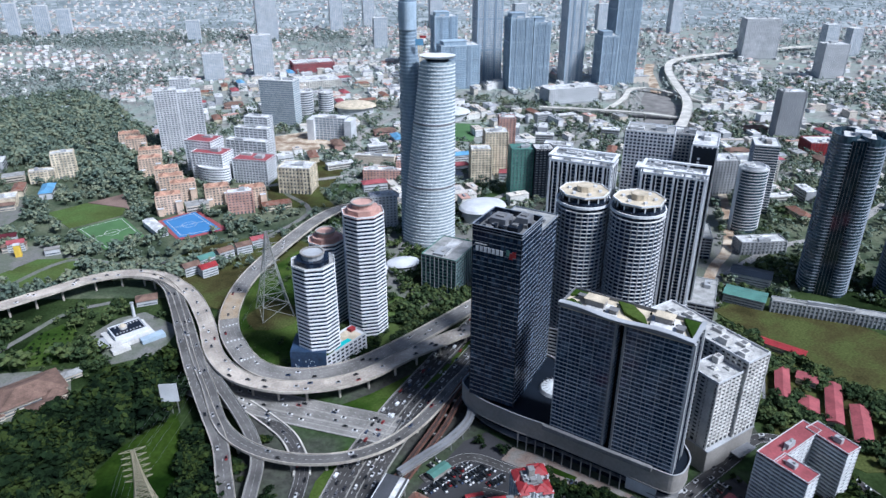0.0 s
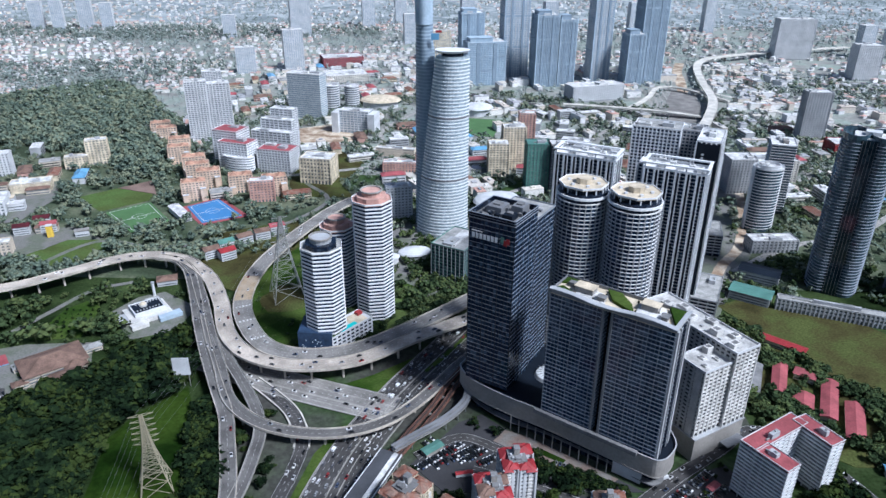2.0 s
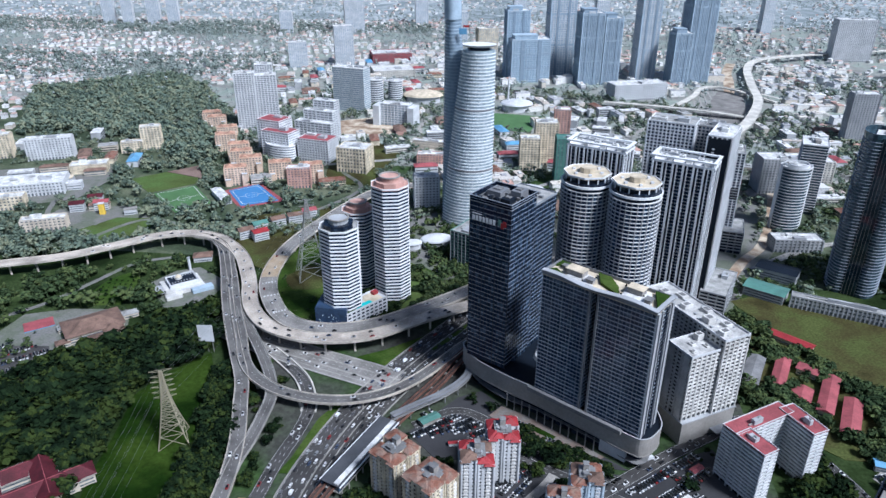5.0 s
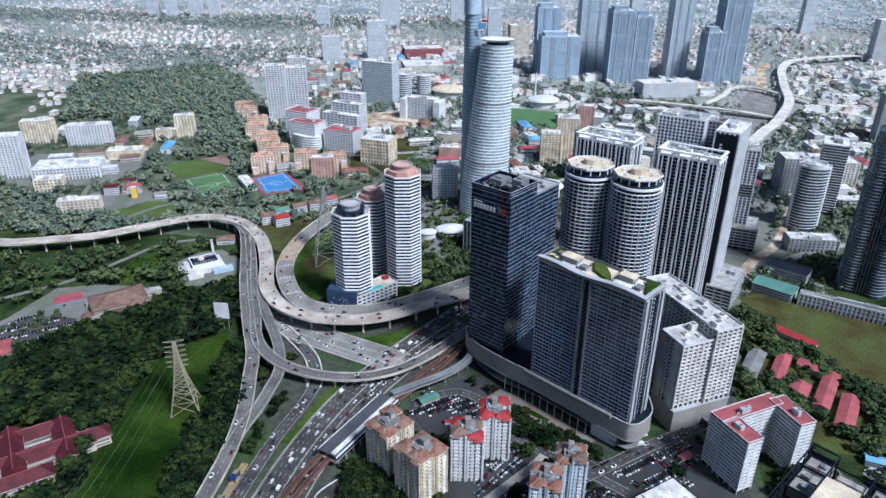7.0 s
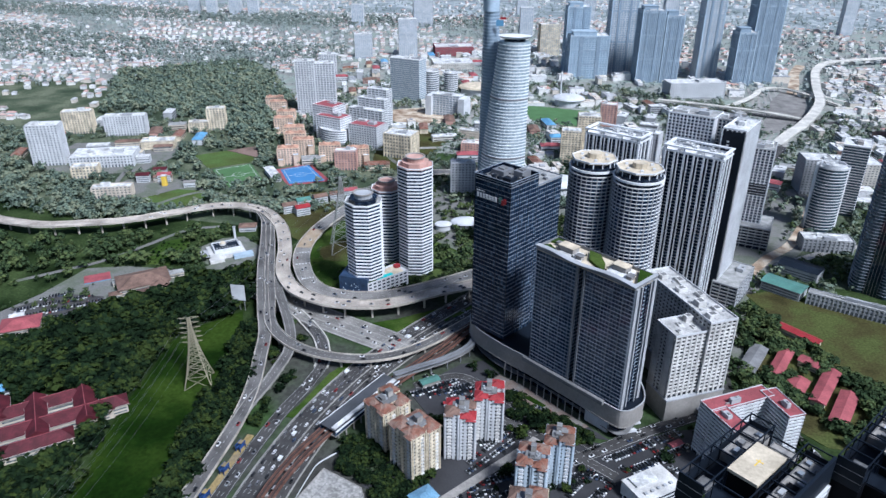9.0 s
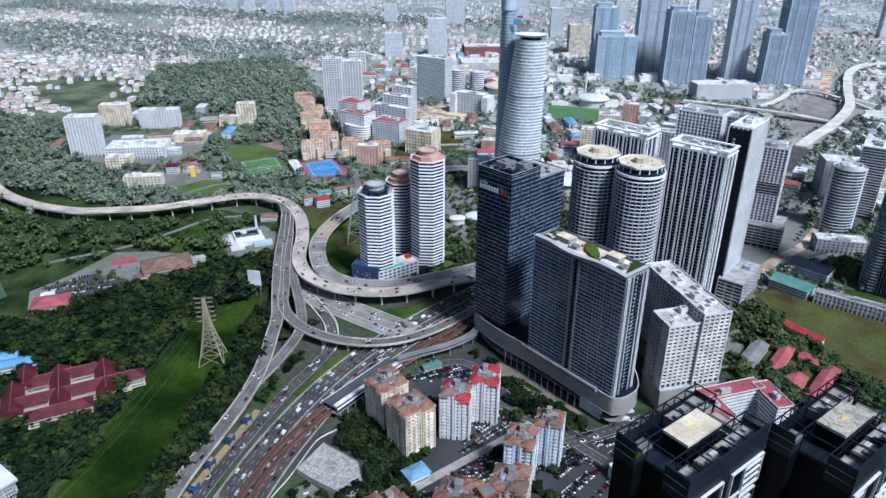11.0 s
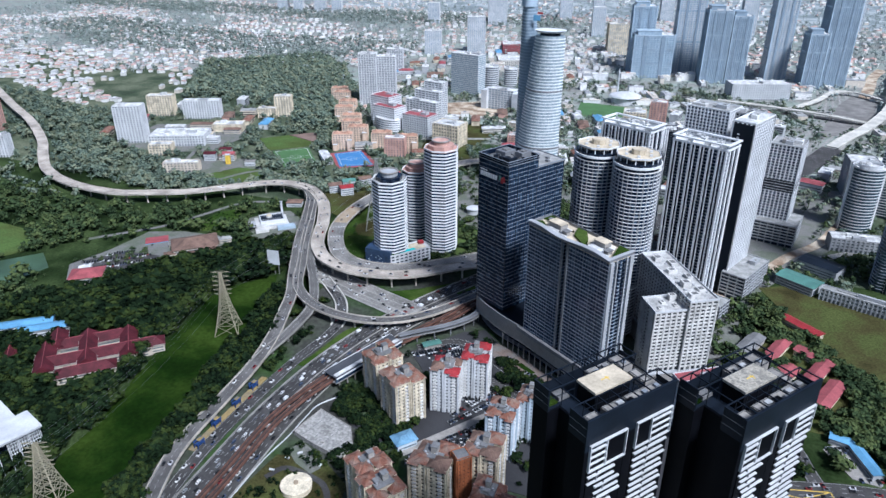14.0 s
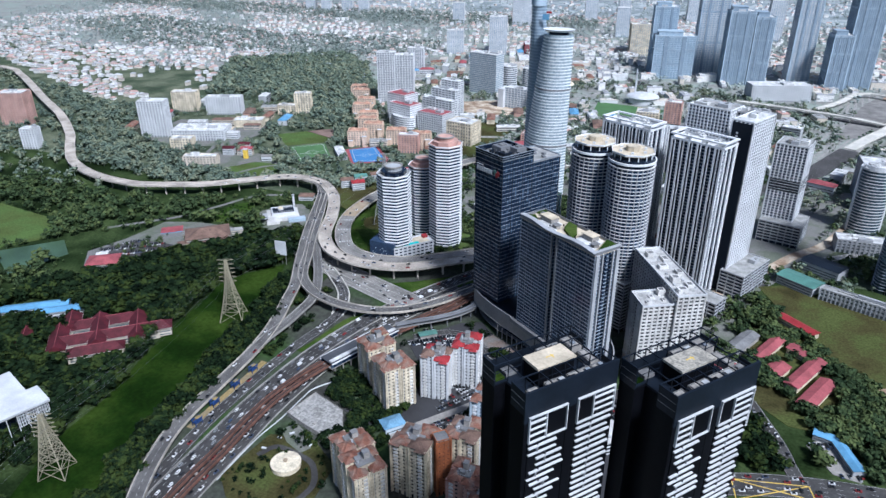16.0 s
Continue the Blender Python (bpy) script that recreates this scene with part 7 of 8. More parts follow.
def public_building():
    t = thing("public_building", -294, 574, GZ, 40, "white public building with a dark roof court and small dome", "building")
    part("base", boxbm(0, 0, 0, 40, 32, 4.5), M_STONE, t)
    part("upper", boxbm(1, 3, 4.5, 30, 22, 3.6), M_OFFW, t)
    part("roof_court", boxbm(1, 3, 8.1, 27, 19, .3), M_DKGREY, t)
    part("court_wall", ring(rect(30, 22), .1, 8.1, 9.0, .5), M_OFFW, t, loc=(1, 3, 0))
    part("drum", prism(ngon(3.8, 18), 8.4, 10.6), M_STONE, t, loc=(-2, 5, 0))
    part("dome", prism(ngon(3.4, 18), 10.6, 13.0, ngon(1.0, 18)), M_ROOFT, t, loc=(-2, 5, 0))
    part("wing", boxbm(16, -19, 0, 22, 9, 4.2), M_HAZED, t)
    part("wing", boxbm(-14, -20, 0, 16, 9, 3.6), M_STONE, t)
    part("wing", boxbm(12, 22, 0, 14, 10, 3.6), M_ROOFG, t)
    for i in range(8):
        part("roof_light", boxbm(-8 + i * 2.9, 9.5, 8.4, 1.2, 1.4, .6), M_OFFW, t)
        part("roof_unit", boxbm(-10 + i * 3, -3.5, 8.4, 1.3, 1.3, .9), M_GREYP, t)
    for i in range(6):
        part("ribbed_panel", boxbm(-8 + i * 5.2, -13.5, 4.6, 4.2, 5.4, .25), M_OFFW, t)
    part("canopy", boxbm(-23, -2, 3.6, 10, 20, .5), M_GREYP, t)
    m = thing("white_mast", -303, 612, GZ, 0, "slim white tower beside the public building", "tower")
    part("shaft", prism(ngon(1.5, 10), 0, 15), M_OFFW, m)
    part("cap", prism(ngon(2.0, 10), 15, 16), M_GREYP, m)
    FOOT.append((-294, 574, 26))


public_building()


def lot_building():
    t = thing("low_block", 178, 300, GZ, 40, "low white block with a stepped flat roof", "building")
    part("wall", boxbm(0, 0, 0, 34, 22, 11), M_OFFW, t)
    part("roof", boxbm(0, 0, 11, 34.8, 22.8, .7), M_STONE, t)
    part("upper_roof", boxbm(-4, 5, 11.7, 18, 9, 1.6), M_ROOFW, t)
    for k in range(3):
        for s in (-1, 1):
            part("window_band", boxbm(0, s * 11, 1.6 + k * 3.4, 27, .4, 1.5), G_WIN, t)
        part("window_band", boxbm(-15, 0, 1.6 + k * 3.4, .4, 19, 1.5), G_WIN, t)
    for i in range(5):
        part("roof_unit", boxbm(-11 + i * 5.5, -6, 11.7, 2.2, 1.8, 1.2), M_GREYP, t)
    FOOT.append((178, 300, 19))


lot_building()
hall("lot_shed", "small shed with a faded red roof in the car park", 198, 354, 10, 5, 40, 3.5, 1, M_PINK, M_OFFW, "shed", .5, True)


def white_hall():
    """A flat white roof in two wings on slender columns over a set-back body, its dark glass painting the shade
    beneath.
    """
    t = thing("exhibition_hall", -212, 157, GZ, -109.4, "large white hall with a flat overhanging roof on columns", "hall")
    part("roof", prism([(0, 0), (104, 0), (104, -25), (0, -25)], 26.0, 27.2), M_OFFW, t)
    part("roof", prism([(8, -25.02), (104, -25.02), (104, -62), (8, -62)], 25.4, 26.6), M_OFFW, t, "lower wing of the flat white roof")
    part("fascia", boxbm(52, .15, 25.2, 104, .3, 1.4), M_GREYP, t)
    # body in dark glass to paint shade below the overhang
    part("body", prism([(7, -9), (98, -9), (98, -56), (13, -56), (13, -23), (7, -23)], 0, 25.2), G_DARK, t)
    for i in range(15):
        part("column", boxbm(2.5 + i * 7.0, -1.6, 0, .5, .5, 26), M_OFFW, t)
    for i in range(12):
        part("fin", boxbm(3.5 + i * 1.7, -4.5, 12, .35, 5.0, 13.6), M_OFFW, t)
    for i in range(4):
        part("sunshade", boxbm(13.5, -1.9, 13 + 3.0 * i, 21, .5, .3), M_OFFW, t)
    for i in range(5):
        part("column", boxbm(1.2, -3 - i * 5, 0, .5, .5, 26), M_OFFW, t)
    FOOT.append((-212, 130, 20))
    FOOT.append((-200, 95, 24))


white_hall()
tk = thing("water_tank", -24, 191, GZ, 0, "low round cream water tank on a mound", "tank")
part("shell", prism(ngon(10.6, 32), 0, 4.2), M_CREAM, tk)
part("lid", prism(ngon(11, 32), 4.2, 5.0, ngon(1, 32)), M_CREAM, tk)
part("vent_cap", prism(ngon(1.6, 12), 4.9, 6.2), M_TAN, tk)
FOOT.append((-24, 188, 16))
rs = thing("reservoir", -30, 245, GZ, 0, "flat concrete reservoir roof with stained patches", "reservoir")
tank_plan = [(-25, -7), (-4, -14), (24, -21), (25, -6), (14, 12), (-18, 23)]
part("body", prism(tank_plan, 0, 3.5), M_STAINED, rs)
part("kerb", ring(tank_plan, 0.2, 3.5, 4.1, .5), M_CONC, rs)
for k in range(4):
    part("roof_joint", boxbm(-14 + 9.5 * k, 1 - 1.5 * k, 3.5, .3, 24, .08, radians(-17)), M_CONCD, rs)
part("access_hatch", boxbm(2, -10, 3.5, 3, 2.2, .9), M_CONC, rs)
FOOT.append((-28, 245, 28))
hb = thing("billboard", -214, 458, GZ, 4, "white billboard on a steel frame beside the ramp", "billboard")
part("panel", boxbm(0, 0, 12, 14, .6, 17), M_OFFW, hb)
FOOT.append((-212, 448, 16))
for s in (-5, 0, 5):
    part("leg", boxbm(s, .8, 0, .5, .5, 27), M_STEEL, hb)


# ---- power pylons ----
def pylon(x, y, h, yaw, base, col, slim=1.25):
    t = thing("power_pylon", x, y, GZ, yaw, "steel lattice power pylon with three pairs of arms", "pylon")

    def bar(bm, a, b, r=.16):
        a, b = Vector(a), Vector(b)
        d = (b - a)
        m = d.to_track_quat('Z', 'Y').to_matrix()
        vs = []
        for p in (a, b):
            vs.append([bm.verts.new(p + m @ Vector((r * u, r * v, 0))) for u, v in ((-1, -1), (1, -1), (1, 1), (-1, 1))])
        for i in range(4):
            bm.faces.new((vs[0][i], vs[0][(i + 1) % 4], vs[1][(i + 1) % 4], vs[1][i]))

    def half(z):
        u = z / h
        return base / 2 * (1 - u) ** slim + 0.9
    levels = [0]
    while levels[-1] < h - 2:
        levels.append(min(h, levels[-1] + max(2.2, half(levels[-1]) * .95)))
    for sx, sy in ((1, 1), (1, -1), (-1, 1), (-1, -1)):
        bm = bmesh.new()
        for a, b in zip(levels, levels[1:]):
            bar(bm, (sx * half(a), sy * half(a), a), (sx * half(b), sy * half(b), b), .32)
        part("leg", bm, col, t)
    for side in range(4):
        bm = bmesh.new()
        c, s = math.cos(side * math.pi / 2), math.sin(side * math.pi / 2)
        pt = lambda u, q, z: (c * u - s * q, s * u + c * q, z)
        for a, b in zip(levels, levels[1:]):
            ha, hb_ = half(a), half(b)
            bar(bm, pt(-ha, -ha, a), pt(hb_, -hb_, b))
            bar(bm, pt(ha, -ha, a), pt(-hb_, -hb_, b))
            bar(bm, pt(-hb_, -hb_, b), pt(hb_, -hb_, b))
        part("bracing", bm, col, t)
    for k, (f, ln) in enumerate(((.62, 5.2), (.69, 6.2), (.76, 6.2), (.83, 6.6), (.90, 6.4), (.97, 7.0))):
        for s in (-1, 1):
            bm = bmesh.new()
            z = h * f
            q = half(z)
            tip = (s * (q + ln), 0, z + .6)
            bar(bm, (s * q, 0, z - .6), tip, .16)
            bar(bm, (s * q, 0, z + 1.3), tip, .13)
            part("cross_arm", bm, col, t)
    return t


pylon(-191, 343, 65, 25, 20, M_OLIVE, 1.7)
pylon(-171, 122, 53, 25, 17, M_OLIVE)
pylon(-163, 617, 92, 25, 30, M_STEEL)

# power lines
def lines():
    arms = [(-163, 617, 92), (-191, 343, 65), (-171, 122, 53), (-150, -100, 53)]
    t = thing("power_lines", 0, 0, 0, 0, "thin sagging power cables between the pylons", "cable")
    for (x0, y0, h0), (x1, y1, h1) in zip(arms, arms[1:]):
        for f, ln in ((.69, 6.5), (.83, 6), (.96, 5)):
            for s in (-1, 1):
                cu = bpy.data.curves.new("cable", 'CURVE')
                cu.dimensions = '3D'
                cu.bevel_depth = 0.035
                cu.bevel_resolution = 0
                sp = cu.splines.new('POLY')
                n_ = 14
                sp.points.add(n_)
                for i in range(n_ + 1):
                    u = i / n_
                    sag = 9 * 4 * u * (1 - u)
                    sp.points[i].co = (x0 + (x1 - x0) * u + s * ln, y0 + (y1 - y0) * u, GZ + (h0 * (1 - u) + h1 * u) * f - sag, 1)
                cu.materials.append(M_MIDGREY)
                o = new("cable", cu)
                o.parent = t


lines()

# ---- trees, houses and traffic ----
RNG = np.random.default_rng(7)
ROADA = np.array(ROADS)
FOOTA = np.array(FOOT)


def inside(px, py, poly):
    r = np.zeros(len(px), bool)
    k = len(poly)
    for i in range(k):
        (x0, y0), (x1, y1) = poly[i], poly[(i + 1) % k]
        cnd = ((y0 > py) != (y1 > py)) & (px < (x1 - x0) * (py - y0) / ((y1 - y0) or 1e-9) + x0)
        r ^= cnd
    return r


def free(px, py, gap=3.0, fields=True):
    ok = np.ones(len(px), bool)
    for a in range(0, len(px), 4000):
        s = slice(a, a + 4000)
        d = np.hypot(px[s, None] - ROADA[None, :, 0], py[s, None] - ROADA[None, :, 1]) - ROADA[None, :, 2]
        ok[s] &= d.min(1) > gap + 2
        d = np.hypot(px[s, None] - FOOTA[None, :, 0], py[s, None] - FOOTA[None, :, 1]) - FOOTA[None, :, 2] * .8
        ok[s] &= d.min(1) > gap - 2
    if fields:
        for p in PATCHES:
            ok &= ~inside(px, py, p)
    return ok


def scatter(poly, count, gap=3.0, fields=True, clear=True):
    xs, ys = [p[0] for p in poly], [p[1] for p in poly]
    px, py = RNG.uniform(min(xs), max(xs), count), RNG.uniform(min(ys), max(ys), count)
    ok = inside(px, py, poly)
    px, py = px[ok], py[ok]
    if clear:
        ok = free(px, py, gap, fields)
        px, py = px[ok], py[ok]
    return np.stack([px, py], 1)


def low_buildings():
    """Separate low blocks between the towers of the middle distance."""
    r = random.Random(31)
    protos = []
    for wall, roofm, gable in ((M_OFFW, M_ROOFW, 0), (M_CREAM, M_TERRA, 1), (M_BEIGE, M_ROOFG, 0), (M_SALMON, M_BROWN, 1), (M_OFFW, M_PINK, 1), (M_CONCP, M_ROOFW, 0), (M_OFFW, M_BLUE, 1), (M_GREYP, M_ROOFW, 0)):
        t = thing("low_building", 0, 0, GZ, 0, {0: "low flat-roofed city building with window bands", 1: "low city building with a pitched roof"}[gable], "building", "low city buildings")
        w, d, h = r.uniform(26, 44), r.uniform(14, 20), r.uniform(8, 17)
        part("wall", boxbm(0, 0, 0, w, d, h), wall, t)
        for k in range(int(h // 4)):
            part("window_band", boxbm(0, 0, 1.4 + k * 4, w * .94, d + .5, 1.4), G_WIN, t)
        bm = bmesh.new()
        if gable:
            hip(bm, 0, 0, h, w, d, 4, 0, 1)
        else:
            add_box(bm, 0, 0, h, w + .6, d + .6, .8)
            add_box(bm, w * .2, 0, h + .8, w * .2, d * .4, 2.2)
        bmesh.ops.recalc_face_normals(bm, faces=bm.faces)
        part("roof", bm, roofm, t)
        protos.append([t, False])
    regions = (([(-330, 1120), (-130, 1060), (-60, 900), (60, 1000), (60, 1180), (-140, 1300)], 60, 20), ([(-420, 860), (-200, 800), (-130, 900), (-300, 980)], 16, 25), ([(90, 820), (230, 830), (330, 900), (420, 1000), (440, 1250), (150, 1300), (60, 1100)], 70, -15),
               ([(430, 880), (620, 760), (900, 900), (1100, 1100), (700, 1300), (520, 1250)], 74, 5), ([(-650, 900), (-480, 950), (-520, 1000), (-700, 1080), (-820, 980), (-800, 800), (-650, 740)], 26, 23), ([(-560, 1350), (-200, 1350), (-100, 1560), (-250, 1900), (-520, 1700)], 60, 20),
               ([(150, 1330), (420, 1300), (430, 1380), (250, 1420), (140, 1480)], 16, 20), ([(-745, 775), (-640, 762), (-560, 800), (-555, 880), (-640, 940), (-760, 900)], 0, 23))
    global FOOTA
    for poly, cnt, yaw in regions:
        pts = scatter(poly, cnt * 3, 16.0)
        kept = []
        for x, y in pts:
            if len(kept) >= cnt or any(math.hypot(x - u, y - v) < 42 for u, v in kept):
                continue
            kept.append((x, y))
            q = r.choice(protos)
            m = pose(x, y, GZ, 0, 0, yaw + r.choice((0, 90)) + r.uniform(-6, 6))
            if q[1]:
                copy_thing(q[0], m)
            else:
                q[0].matrix_basis = m
                q[1] = True
        FOOTA = np.concatenate([FOOTA, np.array([(x, y, 22) for x, y in kept])]) if kept else FOOTA


low_buildings()


def crown_proto(lobes, tufts, seed):
    """A tree about 1 high and 1 wide: a trunk, lobes with a dark heart, and leaf tufts standing off them."""
    r = random.Random(seed)
    V, F = [], []

    def unit():
        while True:
            v = Vector((r.uniform(-1, 1), r.uniform(-1, 1), r.uniform(-.55, 1)))
            if .1 < v.length < 1:
                return v.normalized()
    for i in range(lobes):
        a = 6.283 * i / lobes + r.uniform(-.5, .5)
        q = 0 if i == 0 else r.uniform(.16, .34)
        c = Vector((q * math.cos(a), q * math.sin(a), (.74 if i == 0 else r.uniform(.42, .68))))
        rad = r.uniform(.17, .25)
        base = len(V)
        for d in ((1, 0, 0), (0, 1, 0), (-1, 0, 0), (0, -1, 0), (0, 0, 1), (0, 0, -1)):
            V.append(tuple(c + Vector(d) * rad * r.uniform(.7, 1.05) * (1 if d[2] == 0 else .8)))
        for k in range(4):
            F.append([base + k, base + (k + 1) % 4, base + 4])
            F.append([base + (k + 1) % 4, base + k, base + 5])
        for j in range(tufts):
            d = unit()
            p = c + Vector((d.x, d.y, d.z * .8)) * rad * r.uniform(.85, 1.3)
            n_ = (d + unit() * .7).normalized()
            e = n_.orthogonal().normalized()
            e.rotate(Matrix.Rotation(r.uniform(0, 6.283), 3, n_))
            f = n_.cross(e)
            w, h = rad * r.uniform(.3, .62), rad * r.uniform(.3, .62)
            base = len(V)
            V += [tuple(p - e * w), tuple(p - f * h + n_ * rad * .15), tuple(p + e * w * r.uniform(.6, 1.2)), tuple(p + f * h)]
            F += [[base, base + 1, base + 2], [base, base + 2, base + 3]]
    base = len(V)
    for z, w in ((0, .035), (.55, .02)):
        for k in range(4):
            V.append((w * math.cos(k * 1.571), w * math.sin(k * 1.571), z))
    for k in range(4):
        F.append([base + k, base + (k + 1) % 4, base + 4 + (k + 1) % 4])
        F.append([base + k, base + 4 + (k + 1) % 4, base + 4 + k])
    return np.array(V, np.float32), np.array(F, np.int32)


def mixed(pts, lo, hi):
    """Keeps the points of a patchwork of gardens and streets."""
    x, y = pts[:, 0], pts[:, 1]
    v = np.sin(x / 120 + 1.3 * np.sin(y / 170)) + np.sin(y / 95 + 1.2 * np.sin(x / 140)) + RNG.normal(0, .5, len(pts))
    return pts[(v > lo) & (v < hi)]


def forest(name, label, pts, protos, hmin, hmax, material, z=GZ - .3, category="trees"):
    """Many trees in one mesh."""
    if len(pts) == 0:
        return
    which = RNG.integers(0, len(protos), len(pts))
    Vs, Fs, Ts, base = [], [], [], 0
    for k, (V, F) in enumerate(protos):
        P = pts[which == k]
        m = len(P)
        if not m:
            continue
        a = RNG.uniform(0, 6.283, m)
        h = hmin * .75 + (hmax * 1.1 - hmin * .75) * RNG.random(m) ** 1.4
        w = h * RNG.uniform(1.0, 1.65, m)
        c, s = np.cos(a), np.sin(a)
        X = (V[None, :, 0] * c[:, None] - V[None, :, 1] * s[:, None]) * w[:, None] + P[:, 0, None]
        Y = (V[None, :, 0] * s[:, None] + V[None, :, 1] * c[:, None]) * w[:, None] + P[:, 1, None]
        Z = V[None, :, 2] * h[:, None] + z + np.array([hill(u, v) if v > 2690 else 0.0 for u, v in P])[:, None]
        Vs.append(np.stack([X, Y, Z], 2).reshape(-1, 3))
        Fs.append((F[None] + (np.arange(m) * len(V))[:, None, None]).reshape(-1, 3) + base)
        Ts.append(np.repeat(RNG.uniform(0, .55, m), len(V)))
        base += m * len(V)
    V, F = np.concatenate(Vs), np.concatenate(Fs)
    me_ = bpy.data.meshes.new(name)
    me_.vertices.add(len(V))
    me_.vertices.foreach_set("co", V.astype(np.float32).ravel())
    me_.loops.add(F.size)
    me_.loops.foreach_set("vertex_index", F.astype(np.int32).ravel())
    me_.polygons.add(len(F))
    me_.polygons.foreach_set("loop_start", np.arange(0, F.size, 3, dtype=np.int32))
    me_.polygons.foreach_set("loop_total", np.full(len(F), 3, np.int32))
    me_.update(calc_edges=True)
    me_.attributes.new("tone", 'FLOAT', 'POINT').data.foreach_set("value", np.concatenate(Ts).astype(np.float32))
    me_.materials.append(material)
    return tagged(new(name, me_), label, category, kind="stuff")


NEAR = [crown_proto(6, 20, 1), crown_proto(5, 22, 2), crown_proto(7, 18, 3), crown_proto(6, 20, 4)]
MID = [crown_proto(4, 8, 21), crown_proto(3, 9, 22), crown_proto(4, 7, 23)]
DOT = [crown_proto(2, 3, 31), crown_proto(1, 5, 32), crown_proto(2, 2, 33)]
FARP = [crown_proto(3, 6, 11), crown_proto(3, 5, 12), crown_proto(2, 7, 13)]

F1 = [(-212, 462), (-242, 420), (-252, 390), (-243, 345), (-236, 300), (-224, 254), (-232, 262), (-245, 290), (-300, 310), (-400, 320), (-360, 420), (-320, 445), (-270, 505), (-232, 530), (-205, 480)]
F2 = [(-106, 60), (-126, 115), (-137, 139), (-144, 176), (-152, 234), (-162, 265), (-169, 303), (-176, 345), (-188, 390), (-198, 427), (-192, 440), (-172, 415), (-158, 385), (-146, 345), (-138, 300), (-134, 250), (-131, 196), (-122, 150), (-106, 110), (-85, 60)]
F3 = [(-1250, 800), (-800, 520), (-700, 560), (-540, 540), (-400, 600), (-330, 640), (-270, 610), (-262, 540), (-330, 500), (-420, 470), (-500, 430), (-430, 330), (-420, 220), (-300, 150), (-230, 190), (-180, 60), (-500, 0), (-900, 200)]
F4 = [(-1300, 1010), (-960, 830), (-780, 690), (-640, 620), (-480, 620), (-380, 680), (-300, 690), (-230, 720), (-250, 760), (-340, 750), (-500, 790), (-640, 740), (-800, 800), (-880, 930), (-1060, 950), (-1230, 1030)]
F4B = [(-860, 1110), (-950, 1260), (-1049, 1418), (-930, 1520), (-808, 1606), (-680, 1500), (-577, 1330), (-480, 1260), (-430, 1100), (-440, 985), (-490, 960), (-560, 1060), (-718, 1120)]
F5 = [(255, 400), (270, 520), (290, 570), (345, 530), (380, 470), (440, 480), (500, 380), (420, 340), (330, 350), (320, 400), (285, 440)]
F6 = [(-30, 560), (20, 600), (70, 700), (90, 760), (-30, 780), (-45, 690), (-30, 640)]
F8 = [(-410, 335), (-300, 315), (-240, 292), (-226, 250), (-208, 200), (-206, 158), (-188, 105), (-170, 60), (-330, 40), (-450, 150), (-440, 260)]
F9 = [(330, 370), (350, 440), (372, 470), (410, 478), (470, 420), (460, 345), (400, 318), (345, 326), (322, 350)]
F10 = [(255, 330), (275, 395), (298, 345), (308, 318), (270, 312)]
F7 = [(-20, 150), (10, 190), (0, 235), (20, 300), (-8, 320), (-40, 270), (-55, 180)]
forest("woodland", "dense dark green woodland on the hillside", scatter(F1, 1900, 1.5), NEAR, 8, 19, M_TREEA)
forest("woodland", "strip of dark trees beside the ramp", scatter(F2, 2000, -3.0), NEAR, 6, 13, M_TREEA)
forest("woodland", "green woodland between lanes and roofs", scatter(F3, 7000, 2.0), MID, 9, 17, M_TREEM)
forest("woodland", "trees round the school roofs", scatter(F5, 2000, .5), NEAR, 6, 11, M_TREEM)
forest("woodland", "dark trees round the maroon halls", scatter(F8, 2000, .3), NEAR, 7, 17, M_TREEA)
forest("woodland", "trees beside the river field road", scatter(F9, 620, 1.0), NEAR, 6, 12, M_TREEM)
forest("woodland", "trees beside the junction", scatter(F10, 160, .5), NEAR, 8, 13, M_TREEA)
forest("street_trees", "street trees before the shopping podium", scatter([(60, 352), (80, 372), (140, 330), (150, 312), (110, 318)], 200, .5, False), NEAR, 6, 10, M_TREEA)
forest("street_trees", "trees behind the railway viaduct", scatter([(-20, 345), (20, 345), (30, 330), (25, 255), (5, 255), (-38, 300)], 260, 1.0, False), NEAR, 4, 7, M_TREEA)
forest("street_trees", "garden trees round the octagonal towers", scatter([(-130, 512), (-60, 520), (-30, 560), (-25, 620), (-60, 680), (-110, 660), (-100, 580)], 200, 1.0, False), NEAR, 5, 10, M_TREEM)
forest("street_trees", "trees between the looping ramps", scatter([(-178, 440), (-140, 350), (-128, 300), (-118, 300), (-112, 380), (-120, 420), (-160, 455)], 160, 1.0, False), NEAR, 5, 9, M_TREEA)
forest("woodland", "trees below the skyscraper", scatter(F6, 1100, .5), MID, 7, 12, M_TREEM)
forest("woodland", "bushes round the reservoir", scatter(F7, 420, 1.5), NEAR, 5, 9, M_TREEA)
forest("street_trees", "trees between the towers", scatter([(225, 430), (260, 540), (330, 640), (520, 900), (420, 900), (300, 700), (250, 640), (215, 540)], 420, 1.0), MID, 7, 12, M_TREEM)
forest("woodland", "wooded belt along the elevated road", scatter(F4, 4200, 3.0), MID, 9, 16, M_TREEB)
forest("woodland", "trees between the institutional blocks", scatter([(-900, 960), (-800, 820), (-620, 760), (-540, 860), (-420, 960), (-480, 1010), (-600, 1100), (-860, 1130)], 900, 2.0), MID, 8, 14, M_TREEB)
